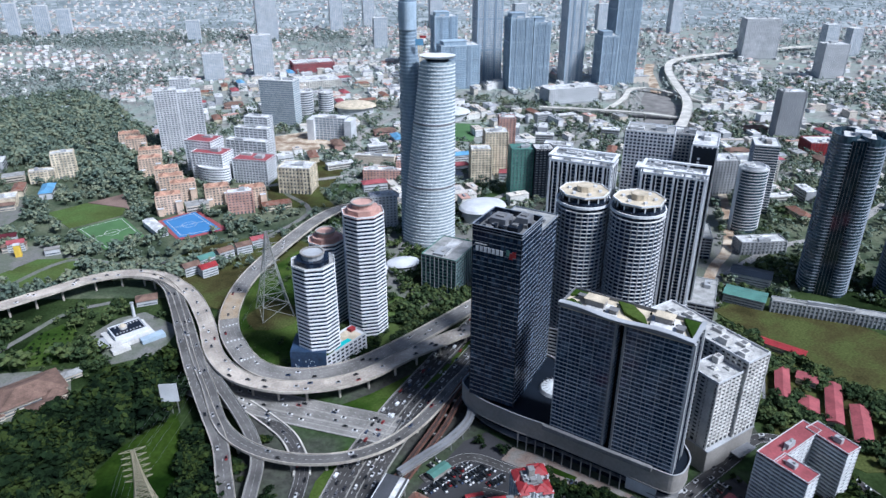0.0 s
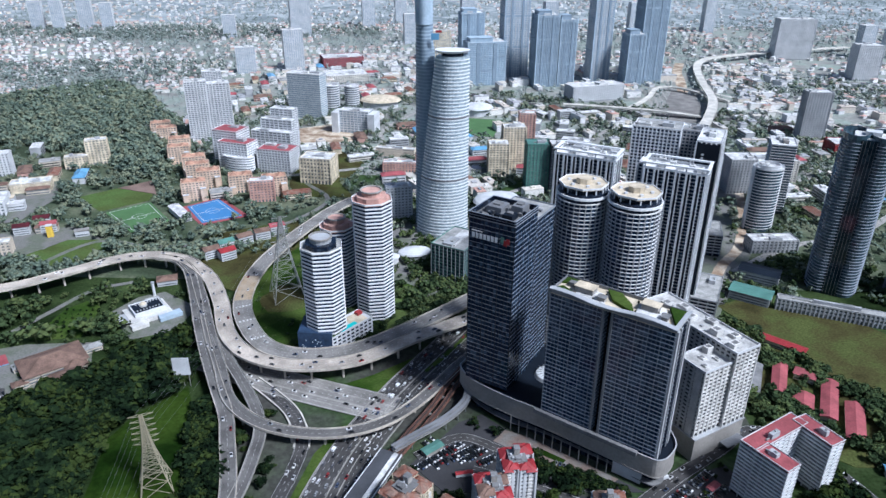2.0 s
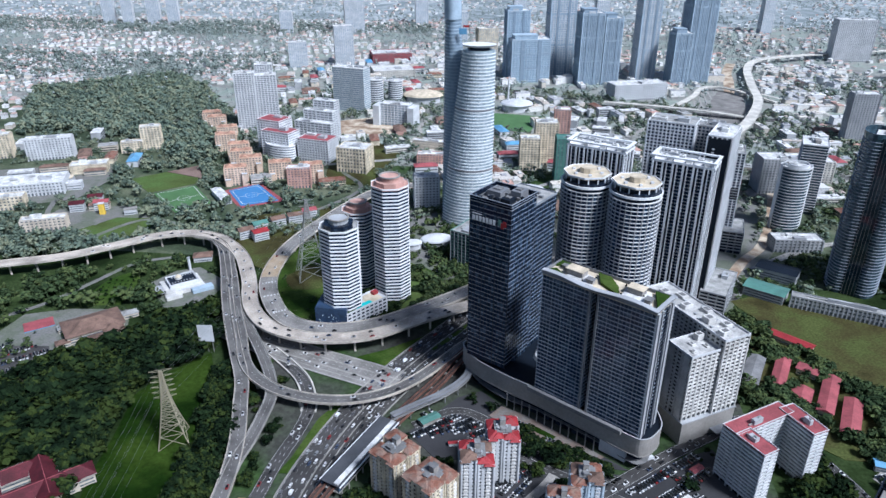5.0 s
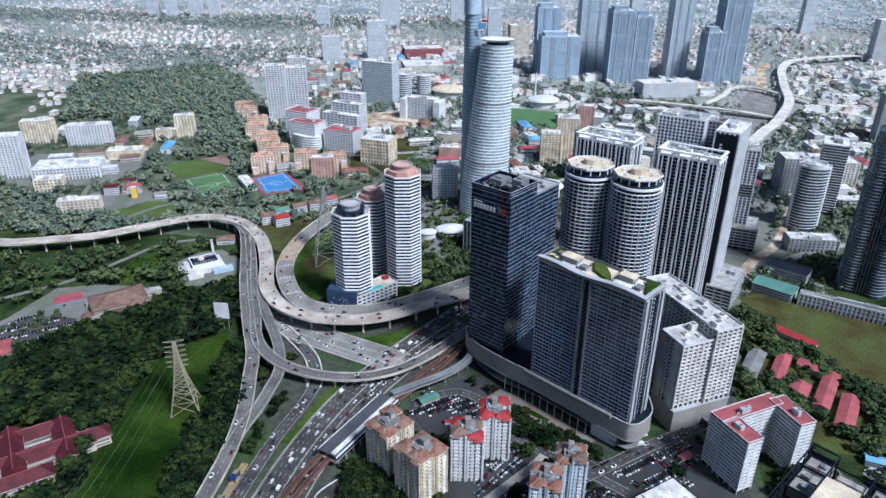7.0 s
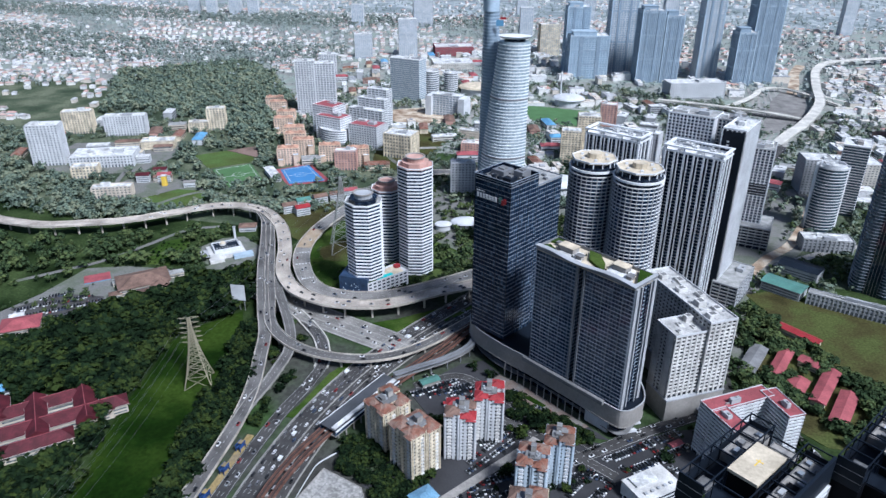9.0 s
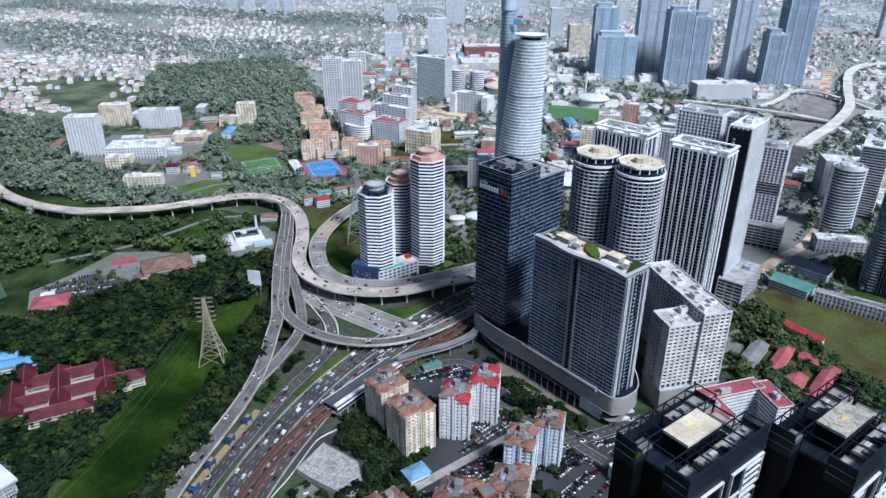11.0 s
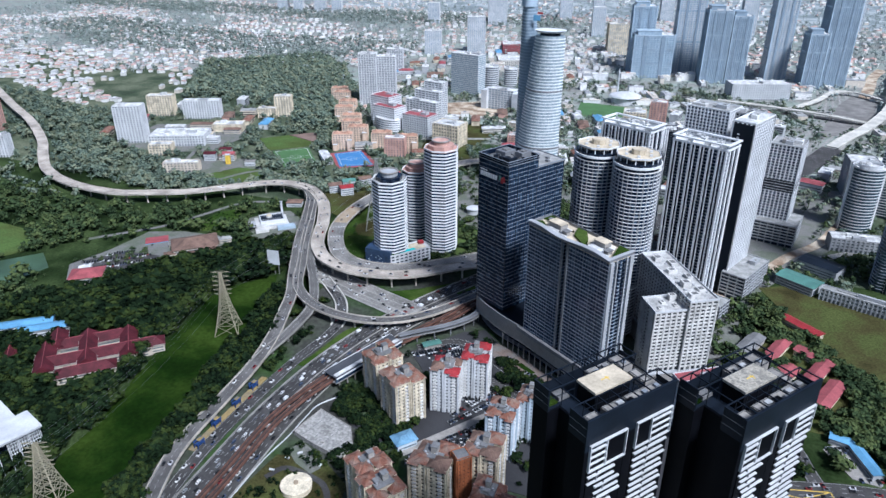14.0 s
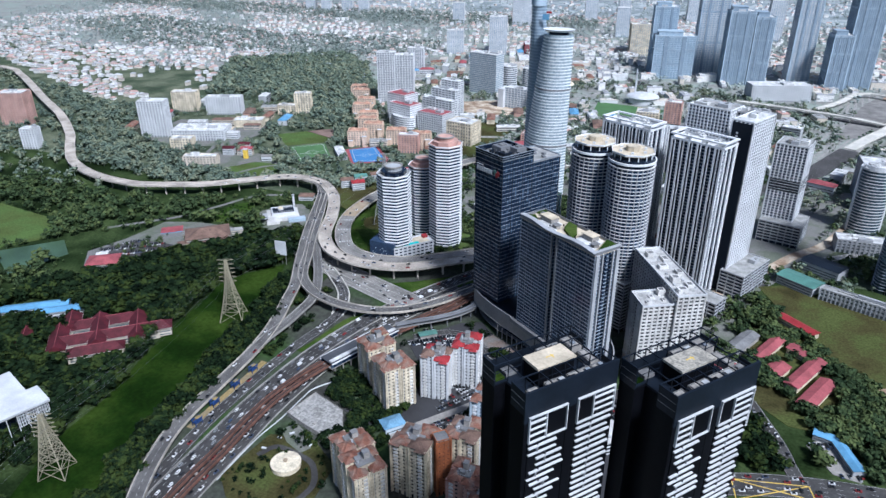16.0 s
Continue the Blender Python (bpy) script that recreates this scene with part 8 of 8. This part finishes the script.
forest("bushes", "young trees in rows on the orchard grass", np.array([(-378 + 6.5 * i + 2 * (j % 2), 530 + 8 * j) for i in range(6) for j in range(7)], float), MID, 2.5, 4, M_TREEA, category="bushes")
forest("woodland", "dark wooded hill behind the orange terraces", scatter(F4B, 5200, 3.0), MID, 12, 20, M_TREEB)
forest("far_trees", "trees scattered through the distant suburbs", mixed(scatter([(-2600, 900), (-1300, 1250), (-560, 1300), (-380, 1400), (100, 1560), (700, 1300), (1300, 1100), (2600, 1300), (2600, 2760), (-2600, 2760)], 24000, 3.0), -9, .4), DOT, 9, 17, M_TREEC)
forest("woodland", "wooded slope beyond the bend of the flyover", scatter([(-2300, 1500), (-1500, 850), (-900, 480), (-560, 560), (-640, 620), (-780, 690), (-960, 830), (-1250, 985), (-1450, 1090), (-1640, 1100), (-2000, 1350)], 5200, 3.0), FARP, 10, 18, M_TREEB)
forest("street_trees", "scrub between the reservoir and the apartment block", scatter([(-44, 305), (-14, 300), (-24, 272), (14, 268), (14, 240), (2, 228), (-6, 262), (-40, 272)], 340, .5, False), NEAR, 4, 8, M_TREEA)
forest("street_trees", "trees along the streets below the apartment blocks", scatter([(60, 300), (150, 345), (215, 390), (225, 380), (190, 330), (150, 300), (140, 240), (80, 245), (60, 270)], 90, 1.0, False), NEAR, 4, 8, M_TREEA)
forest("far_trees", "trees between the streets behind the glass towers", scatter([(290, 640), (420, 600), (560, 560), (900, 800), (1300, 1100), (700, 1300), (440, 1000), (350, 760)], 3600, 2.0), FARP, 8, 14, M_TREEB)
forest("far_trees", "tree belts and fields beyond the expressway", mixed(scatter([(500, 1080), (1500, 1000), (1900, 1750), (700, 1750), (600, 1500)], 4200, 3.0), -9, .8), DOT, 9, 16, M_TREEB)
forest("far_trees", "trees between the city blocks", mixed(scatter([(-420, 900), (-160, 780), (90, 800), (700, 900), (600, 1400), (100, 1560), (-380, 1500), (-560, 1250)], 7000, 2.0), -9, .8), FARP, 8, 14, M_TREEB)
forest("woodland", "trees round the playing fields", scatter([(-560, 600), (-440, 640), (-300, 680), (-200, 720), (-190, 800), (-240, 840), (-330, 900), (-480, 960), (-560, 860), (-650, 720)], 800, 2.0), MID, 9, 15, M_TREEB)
forest("street_trees", "trees before the pool deck of the octagonal towers", scatter([(-82, 520), (-86, 538), (-72, 556), (-56, 563), (-52, 544), (-68, 520)], 110, -30, False), MID, 6, 10, M_TREEA)
forest("street_trees", "dark bushes on the bank inside the road loop", scatter([(-200, 660), (-205, 600), (-185, 552), (-150, 518), (-118, 508), (-112, 522), (-128, 560), (-150, 572), (-176, 580), (-192, 620)], 150, -1.0, False), MID, 2.5, 5, M_TREEM)
forest("street_trees", "low trees on the slope beside the pylon", scatter([(-196, 690), (-150, 660), (-120, 690), (-112, 760), (-160, 745)], 110, 0.5, False), MID, 4, 7, M_TREEM)
forest("street_trees", "trees below the footbridge", scatter([(10, 412), (34, 426), (60, 414), (52, 402), (36, 396), (18, 404), (-30, 350), (-12, 352), (4, 344), (-20, 336)], 120, .2, False), MID, 5, 8, M_TREEA)
forest("street_trees", "dark belt of trees along the podium forecourt", scatter([(62, 386), (67, 392), (97, 370), (118, 362), (140, 346), (134, 338), (104, 354), (74, 370)], 330, -12, False), NEAR, 4, 7, M_TREEA)
forest("street_trees", "trees between the reservoir and the blue-roofed shed", scatter([(-4, 262), (10, 276), (24, 262), (34, 240), (22, 224), (2, 232)], 70, -14, False), NEAR, 5, 8, M_TREEA)
forest("street_trees", "trees beside the white apartment block", scatter([(226, 436), (262, 440), (292, 590), (300, 640), (270, 640), (248, 560), (230, 500)], 240, .5, False), MID, 8, 13, M_TREEM)
forest("street_trees", "trees along the river road and the glass towers", scatter([(300, 640), (330, 690), (380, 740), (470, 720), (560, 600), (520, 560), (470, 590), (350, 640)], 420, 1.0), MID, 7, 12, M_TREEM)
forest("street_trees", "gardens between the skyscraper and the flyover", scatter([(-125, 700), (-60, 640), (60, 640), (120, 760), (80, 880), (-60, 900), (-130, 840)], 420, 1.0, False), MID, 6, 11, M_TREEM)
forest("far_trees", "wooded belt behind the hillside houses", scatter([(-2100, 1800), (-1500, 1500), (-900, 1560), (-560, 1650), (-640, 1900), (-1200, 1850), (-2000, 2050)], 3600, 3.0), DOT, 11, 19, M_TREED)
forest("far_trees", "wooded belt below the haze-coloured hills", scatter([(-2500, 2300), (-1000, 2250), (-250, 2380), (-300, 2560), (-1500, 2520), (-2600, 2600)], 4200, 3.0), DOT, 11, 19, M_TREED)
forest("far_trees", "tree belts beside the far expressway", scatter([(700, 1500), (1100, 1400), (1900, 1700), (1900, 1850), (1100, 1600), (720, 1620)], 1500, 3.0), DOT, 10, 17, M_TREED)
forest("street_trees", "garden trees round the club house and car park", scatter([(-475, 330), (-445, 400), (-458, 440), (-400, 495), (-340, 525), (-295, 505), (-330, 450), (-342, 405), (-372, 352), (-420, 330)], 130, .5, False), MID, 4, 8, M_TREEM)
forest("far_trees", "trees between the middle-distance blocks", scatter([(-420, 860), (-160, 780), (90, 800), (420, 900), (700, 900), (1000, 1100), (600, 1330), (100, 1560), (-380, 1400), (-560, 1250)], 2600, 3.0), FARP, 8, 13, M_TREEB)


def rows(poly, gap, share):
    """House plots in bent back-to-back rows along lanes."""
    xs, ys = [p[0] for p in poly], [p[1] for p in poly]
    u, v = np.meshgrid(np.arange(min(xs) - 200, max(xs) + 200, gap), np.arange(min(ys) - 200, max(ys) + 200, gap * 1.35))
    k = np.arange(u.shape[0])[:, None]
    v = v + np.where(k % 2 == 0, gap * .22, -gap * .22)
    u, v = u.ravel(), v.ravel()
    x = u + 60 * np.sin(v / 230 + .8 * np.sin(u / 310)) + 25 * np.sin(v / 71) + RNG.normal(0, 1.6, len(u))
    y = v + 70 * np.sin(u / 260 + 1.1 * np.cos(v / 330)) + 22 * np.cos(u / 83) + RNG.normal(0, 1.6, len(u))
    ok = (RNG.random(len(u)) < share) & inside(x, y, poly)
    x, y = x[ok], y[ok]
    ok = free(x, y, 5.0)
    return np.stack([x[ok], y[ok]], 1)


def suburb(poly, gap, share, label):
    pts = mixed(rows(poly, gap, share), -1.0, 9)
    bm_v, bm_f, mi = [], [], []
    for x, y in pts:
        w, d, h = RNG.uniform(9, 18), RNG.uniform(7, 12), RNG.uniform(4, 8)
        a = RNG.choice([0.3, 0.3 + math.pi / 2]) + RNG.normal(0, .15) + 0.4 * math.sin(x / 260) + .4 * math.cos(y / 300)
        c, s = math.cos(a), math.sin(a)
        g = hill(x, y) if y > 2690 else 0.0
        tr = lambda u, v, z: (x + c * u - s * v, y + s * u + c * v, z + g)
        b = len(bm_v)
        W, D = w / 2, d / 2
        bm_v += [tr(-W, -D, GZ - .5), tr(W, -D, GZ - .5), tr(W, D, GZ - .5), tr(-W, D, GZ - .5), tr(-W, -D, GZ + h), tr(W, -D, GZ + h), tr(W, D, GZ + h), tr(-W, D, GZ + h)]
        for i in range(4):
            bm_f.append((b + i, b + (i + 1) % 4, b + 4 + (i + 1) % 4, b + 4 + i))
            mi.append(0)
        b = len(bm_v)
        W, D, q = W + .8, D + .8, GZ + h
        rx = max(.5, W - D)
        bm_v += [tr(-W, -D, q), tr(W, -D, q), tr(W, D, q), tr(-W, D, q), tr(-rx, 0, q + 2.6), tr(rx, 0, q + 2.6)]
        for f in ((0, 1, 5, 4), (1, 2, 5), (2, 3, 4, 5), (3, 0, 4)):
            bm_f.append(tuple(b + i for i in f))
            mi.append(1)
    me_ = bpy.data.meshes.new("houses")
    me_.from_pydata(bm_v, [], bm_f)
    me_.materials.append(M_WALLS)
    me_.materials.append(M_ROOFS)
    me_.polygons.foreach_set("material_index", np.array(mi, np.int32))
    me_.update()
    return tagged(new("suburban_houses", me_), label, "houses", kind="stuff")


suburb([(-2100, 1420), (-1900, 1330), (-1618, 1187), (-1241, 1042), (-1066, 964), (-916, 972), (-830, 1050), (-880, 1120), (-960, 1270), (-1060, 1430), (-930, 1540), (-800, 1630), (-640, 1520), (-560, 1700), (-1400, 1800)], 19, .8, "closely built hillside houses with white walls and red or grey roofs")
suburb([(-2400, 1480), (-2100, 1420), (-1400, 1800), (-560, 1700), (-200, 1900), (600, 1900), (700, 2680), (-2400, 2680)], 23, .72, "crowded low houses with pale and reddish roofs")
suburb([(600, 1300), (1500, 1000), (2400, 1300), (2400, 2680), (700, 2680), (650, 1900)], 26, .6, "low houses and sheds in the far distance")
suburb([(-330, 1120), (-130, 1060), (-60, 900), (60, 1000), (60, 1180), (-140, 1300)], 22, .4, "low brick institutional blocks")
suburb([(-2900, 2680), (2900, 2680), (3200, 3600), (-3200, 3600)], 34, .6, "roofs on the haze-coloured hills")
forest("far_trees", "trees in paled greens on the haze-coloured hills", mixed(scatter([(-2900, 2700), (2900, 2700), (3200, 3600), (-3200, 3600)], 6000, 3.0), -9, .5), DOT, 11, 19, M_TREEC)


def district(poly, count, yaw, label):
    """Flat-roofed low blocks, close together."""
    pts = scatter(poly, count, 8.0)
    V, F, mi = [], [], []
    for x, y in pts:
        w, d, h = RNG.uniform(12, 42), RNG.uniform(9, 20), RNG.uniform(4, 15)
        a = radians(yaw) + RNG.choice([0, math.pi / 2]) + RNG.normal(0, .06)
        c, s = math.cos(a), math.sin(a)
        for W, D, z0, z1, k in ((w / 2, d / 2, GZ - .5, GZ + h, 0), (w / 2 + .4, d / 2 + .4, GZ + h, GZ + h + .9, 1), (w * .12, d * .2, GZ + h + .9, GZ + h + 3, 1)):
            b = len(V)
            V += [(x + c * u - s * v, y + s * u + c * v, z) for z in (z0, z1) for u, v in ((-W, -D), (W, -D), (W, D), (-W, D))]
            F += [(b, b + 1, b + 5, b + 4), (b + 1, b + 2, b + 6, b + 5), (b + 2, b + 3, b + 7, b + 6), (b + 3, b, b + 4, b + 7), (b + 4, b + 5, b + 6, b + 7)]
            mi += [k] * 5
    me_ = bpy.data.meshes.new("low_blocks")
    me_.from_pydata(V, [], F)
    me_.materials.append(M_WALLS)
    me_.materials.append(M_CITYROOF)
    me_.polygons.foreach_set("material_index", np.array(mi, np.int32))
    me_.update()
    return tagged(new("low_city_blocks", me_), label, "buildings", kind="stuff")


district([(-420, 1000), (-200, 1040), (-60, 880), (80, 900), (420, 1000), (440, 1300), (250, 1420), (0, 1500), (-380, 1600), (-560, 1400)], 430, 20, "crowded flat-roofed city blocks in the middle distance")
district([(440, 900), (640, 780), (1100, 1000), (1200, 1300), (700, 1500), (480, 1400)], 250, 5, "pale sheds and shop rows beyond the towers")
district([(-560, 1600), (-100, 1500), (0, 1620), (700, 1480), (900, 1900), (-300, 2000)], 620, 15, "pale industrial roofs at the foot of the far towers")
suburb([(430, 900), (700, 900), (900, 1100), (620, 1280), (480, 1100)], 30, .4, "low sheds and shops")


def car_proto(van=False):
    t = thing("car", 0, 0, -60, 0, "passenger car on the road" if not van else "white delivery van on the road", "car" if not van else "van", "traffic")
    L, W, H = (4.4, 1.8, .75) if not van else (5.4, 2.0, 1.2)
    bm = bmesh.new()
    add_prism(bm, cut(L, W, .25), .35, .35 + H, cut(L - .2, W - .1, .3))
    if not van:
        add_box(bm, -.35, 0, 1.44, 1.6, 1.3, .06)
    if van:
        add_box(bm, -.6, 0, 1.5, 3.9, 1.95, .8)
    part("body", bm, M_CARS if not van else M_WHITE, t)
    bm = bmesh.new()
    if van:
        add_prism(bm, rect(1.3, 2.0), 1.55, 2.4, rect(.9, 1.9))
        for v in bm.verts:
            v.co.x += 1.9
    else:
        add_prism(bm, [(-1.7, -.8), (1.1, -.8), (1.1, .8), (-1.7, .8)], .35 + H, 1.45, [(-1.2, -.68), (.5, -.68), (.5, .68), (-1.2, .68)])
    part("cabin", bm, M_CARGLASS, t)
    w0 = None
    for sx in (-1, 1):
        for sy in (-1, 1):
            p = (sx * L * .31, sy * (W / 2 - .08), .33)
            if w0 is None:
                bm = bmesh.new()
                bmesh.ops.create_cone(bm, cap_ends=True, segments=8, radius1=.33, radius2=.33, depth=.24)
                bmesh.ops.rotate(bm, verts=bm.verts, cent=(0, 0, 0), matrix=Matrix.Rotation(math.pi / 2, 3, 'X'))
                w0 = part("wheel", bm, M_TYRE, t, loc=p)
            else:
                again(w0, p)
    return t


def traffic():
    r = random.Random(5)
    protos = [car_proto(), car_proto(), car_proto(), car_proto(True)]
    used = set()
    total = 0
    rest = bmesh.new()
    for line, offs, dens, lim in ((H1, (-15, -11.5, -8, -4.5, 3, 6.5, 10, 14), 15, (100, 640)), (H2, (-3, 0, 3), 26, (140, 500)), (H3, (-9, -6, -2.5, 3, 6.5, 9.5), 34, (300, 520)),
                                  (R1, (-4, 0, 4), 34, (440, 700)), (R2, (-2.5, 2.5), 45, (100, 640)), (R3, (-2, 2), 40, (380, 620)), (S1, (-2.6, 2.6), 14, (250, 430)), (R5, (-3, 1, 4), 40, (480, 800)), (S2, (-7, -3.5, 3.5, 7), 14, (200, 400))):
        nrm = sides(line)
        for o in offs:
            gap = r.uniform(0, dens)
            for a, b, n_ in zip(line, line[1:], nrm):
                ln = (b - a).length
                e = (b - a).normalized()
                while gap < ln:
                    p = a + e * gap + n_ * (o + r.uniform(-.3, .3))
                    if lim[0] < p.y < lim[1] and -420 < p.x < 420 and (total >= 165 or o > 20):
                        ya = math.atan2(e.y, e.x)
                        add_box(rest, p.x, p.y, p.z + .35, 4.3, 1.8, .75, ya)
                        add_box(rest, p.x, p.y, p.z + 1.12, 2.2, 1.5, .35, ya, mi=1)
                    elif lim[0] < p.y < lim[1] and -420 < p.x < 420:
                        k = 3 if r.random() < .05 else r.randrange(3)
                        yaw = math.degrees(math.atan2(e.y, e.x)) + (180 if o > 0 else 0)
                        m = pose(p.x, p.y, p.z + .04, 0, 0, yaw)
                        if k in used:
                            copy_thing(protos[k], m)
                        else:
                            protos[k].matrix_basis = m
                            used.add(k)
                        total += 1
                    gap += dens * r.uniform(.6, 1.9)
                gap -= ln
    tagged(link_mesh("queueing_cars", rest, [M_CARS2, M_CARGLASS]), "cars in the busy lanes", "cars", kind="stuff")
    for k, p in enumerate(protos):
        if k not in used:
            p.matrix_basis = pose(-60, 200 + 10 * k, ROADTOP + .04, 0, 0, 90)


traffic()


def parked(poly, ang, rows, label):
    r = random.Random(int(poly[0][0]))
    a = radians(ang)
    c, s = math.cos(a), math.sin(a)
    cx = sum(p[0] for p in poly) / len(poly)
    cy = sum(p[1] for p in poly) / len(poly)
    bm = bmesh.new()
    pts = []
    for j in range(-rows, rows + 1):
        for i in range(-30, 31):
            u, v = i * 2.8, j * 8.0 + (5.2 if (j % 2) else 0)
            x, y = cx + c * u - s * v, cy + s * u + c * v
            if r.random() < .9:
                pts.append((x, y))
    P = np.array(pts)
    ok = inside(P[:, 0], P[:, 1], poly)
    P = P[ok]
    ok = free(P[:, 0], P[:, 1], 0.5, False)
    for x, y in P[ok]:
        add_box(bm, x, y, GZ + .4, 4.3, 1.8, .8, a + math.pi / 2)
        add_box(bm, x, y, GZ + 1.22, 2.2, 1.55, .5, a + math.pi / 2, mi=1)
    tagged(link_mesh("parked_cars", bm, [M_CARS2, M_CARGLASS]), label, "cars", kind="stuff")


parked([(-440, 405), (-413, 445), (-365, 450), (-345, 420), (-374, 385)], 40, 6, "rows of parked cars in the car park")
parked([(40, 340), (90, 345), (150, 335), (110, 300), (80, 290), (70, 315), (30, 330)], 30, 8, "parked cars behind the apartment blocks")
parked([(150, 330), (200, 372), (215, 345), (180, 310)], 40, 6, "parked cars in the street corner lot")
parked([(20, 260), (75, 285), (90, 245), (50, 225)], 25, 6, "parked cars between the apartment blocks")
parked([(-12, 385), (10, 360), (46, 372), (50, 398), (22, 412)], 35, 6, "parked cars before the shopping podium")
parked([(-28, 384), (-10, 366), (30, 376), (54, 392), (20, 410), (8, 404)], 42, 7, "parked cars below the footbridge")
parked([(62, 288), (136, 330), (150, 320), (140, 300), (90, 262), (72, 268)], 32, 6, "rows of cars parked between the apartment blocks")
parked([(118, 300), (148, 330), (175, 318), (150, 270), (132, 262)], 60, 6, "cars parked behind the pale blue blocks")
parked([(322, 362), (340, 380), (362, 350), (356, 334), (338, 336)], 20, 4, "parked lorries and cars in the depot")
parked([(20, 330), (40, 345), (80, 350), (86, 340), (60, 338)], 20, 4, "parked cars along the lane")


def car_row(a, b, label, gap=2.7):
    """Cars side by side along a line, noses across it."""
    r = random.Random(int(a[0] * 7 + b[1]))
    a, b = Vector(a), Vector(b)
    e = b - a
    yaw = math.atan2(e.y, e.x) + math.pi / 2
    bm = bmesh.new()
    n_ = int(e.length / gap)
    for i in range(n_):
        if r.random() < .88:
            p = a + e * ((i + .5) / n_) + Vector((r.uniform(-.2, .2), r.uniform(-.2, .2)))
            add_box(bm, p.x, p.y, GZ + .75, 4.2, 1.8, .7, yaw)
            add_box(bm, p.x, p.y, GZ + 1.45, 2.2, 1.5, .5, yaw, mi=1)
    tagged(link_mesh("parked_cars", bm, [M_CARS2, M_CARGLASS]), label, "cars", kind="stuff")


for a, b in (((50, 300), (73, 339)), ((50, 288), (82, 336)), ((56, 273), (83, 305)), ((186, 355), (203, 370)), ((188, 346), (205, 358)), ((176, 355), (194, 329)), ((122, 323), (134, 310)), ((137, 308), (150, 306)), ((69, 393), (80, 388)), ((90, 376), (104, 371))):
    car_row(a, b, "row of parked cars beside the apartment blocks")
for x, y, yaw in ((159, 365, 38), (169, 373, 30), (166, 363, 25)):
    van = thing("van", x, y, ROADTOP, yaw, "white delivery van parked before the podium", "van", "white vans")
    part("body", boxbm(0, 0, .35, 6.2, 2.2, 2.5), M_OFFW, van)
    part("cab", prism([(3.1, -1.05), (4.6, -1.0), (4.6, 1.0), (3.1, 1.05)], .4, 2.0, [(3.1, -1.0), (4.1, -.9), (4.1, .9), (3.1, 1.0)]), M_OFFW, van)
    part("windscreen", boxbm(4.2, 0, 1.35, .5, 1.7, .6), M_CARGLASS, van)


def tank_garden():
    r = random.Random(12)
    for x, y in ((-40, 222), (-36, 219), (-31, 226), (-28, 223), (-46, 214), (-20, 216), (-50, 200), (-14, 226)):
        t = thing("concrete_slab", x, y, GZ, r.uniform(0, 90), "small pale concrete slab lying in the grass", "slab", "slabs round the tank")
        part("slab", boxbm(0, 0, 0, r.uniform(2.5, 4.5), r.uniform(1.2, 2.2), .7), M_OFFW, t)
        part("edge", boxbm(0, 0, .7, 1.0, .8, .15), M_STONE, t)
    forest("bushes", "bushes round the water tank", scatter([(-60, 160), (-52, 205), (-44, 232), (-12, 236), (12, 215), (14, 165), (-10, 150)], 170, 1.0, False), MID, 2.5, 6, M_TREEA, category="bushes")


tank_garden()


def yellow_box():
    bm = bmesh.new()
    for a, b in (((272, 303), (322, 316)), ((276, 284), (326, 303)), ((272, 303), (326, 303)), ((276, 284), (322, 316)), ((272, 303), (276, 284)), ((322, 316), (326, 303))):
        a, b = Vector((*a, ROADTOP)), Vector((*b, ROADTOP))
        strip(bm, [a, b], sides([a, b]), -.35, .35, 0, .03)
    bmesh.ops.recalc_face_normals(bm, faces=bm.faces)
    tagged(link_mesh("box_junction", bm, M_YLINE), "yellow box junction painted on the road", "marking", kind="structure")


yellow_box()
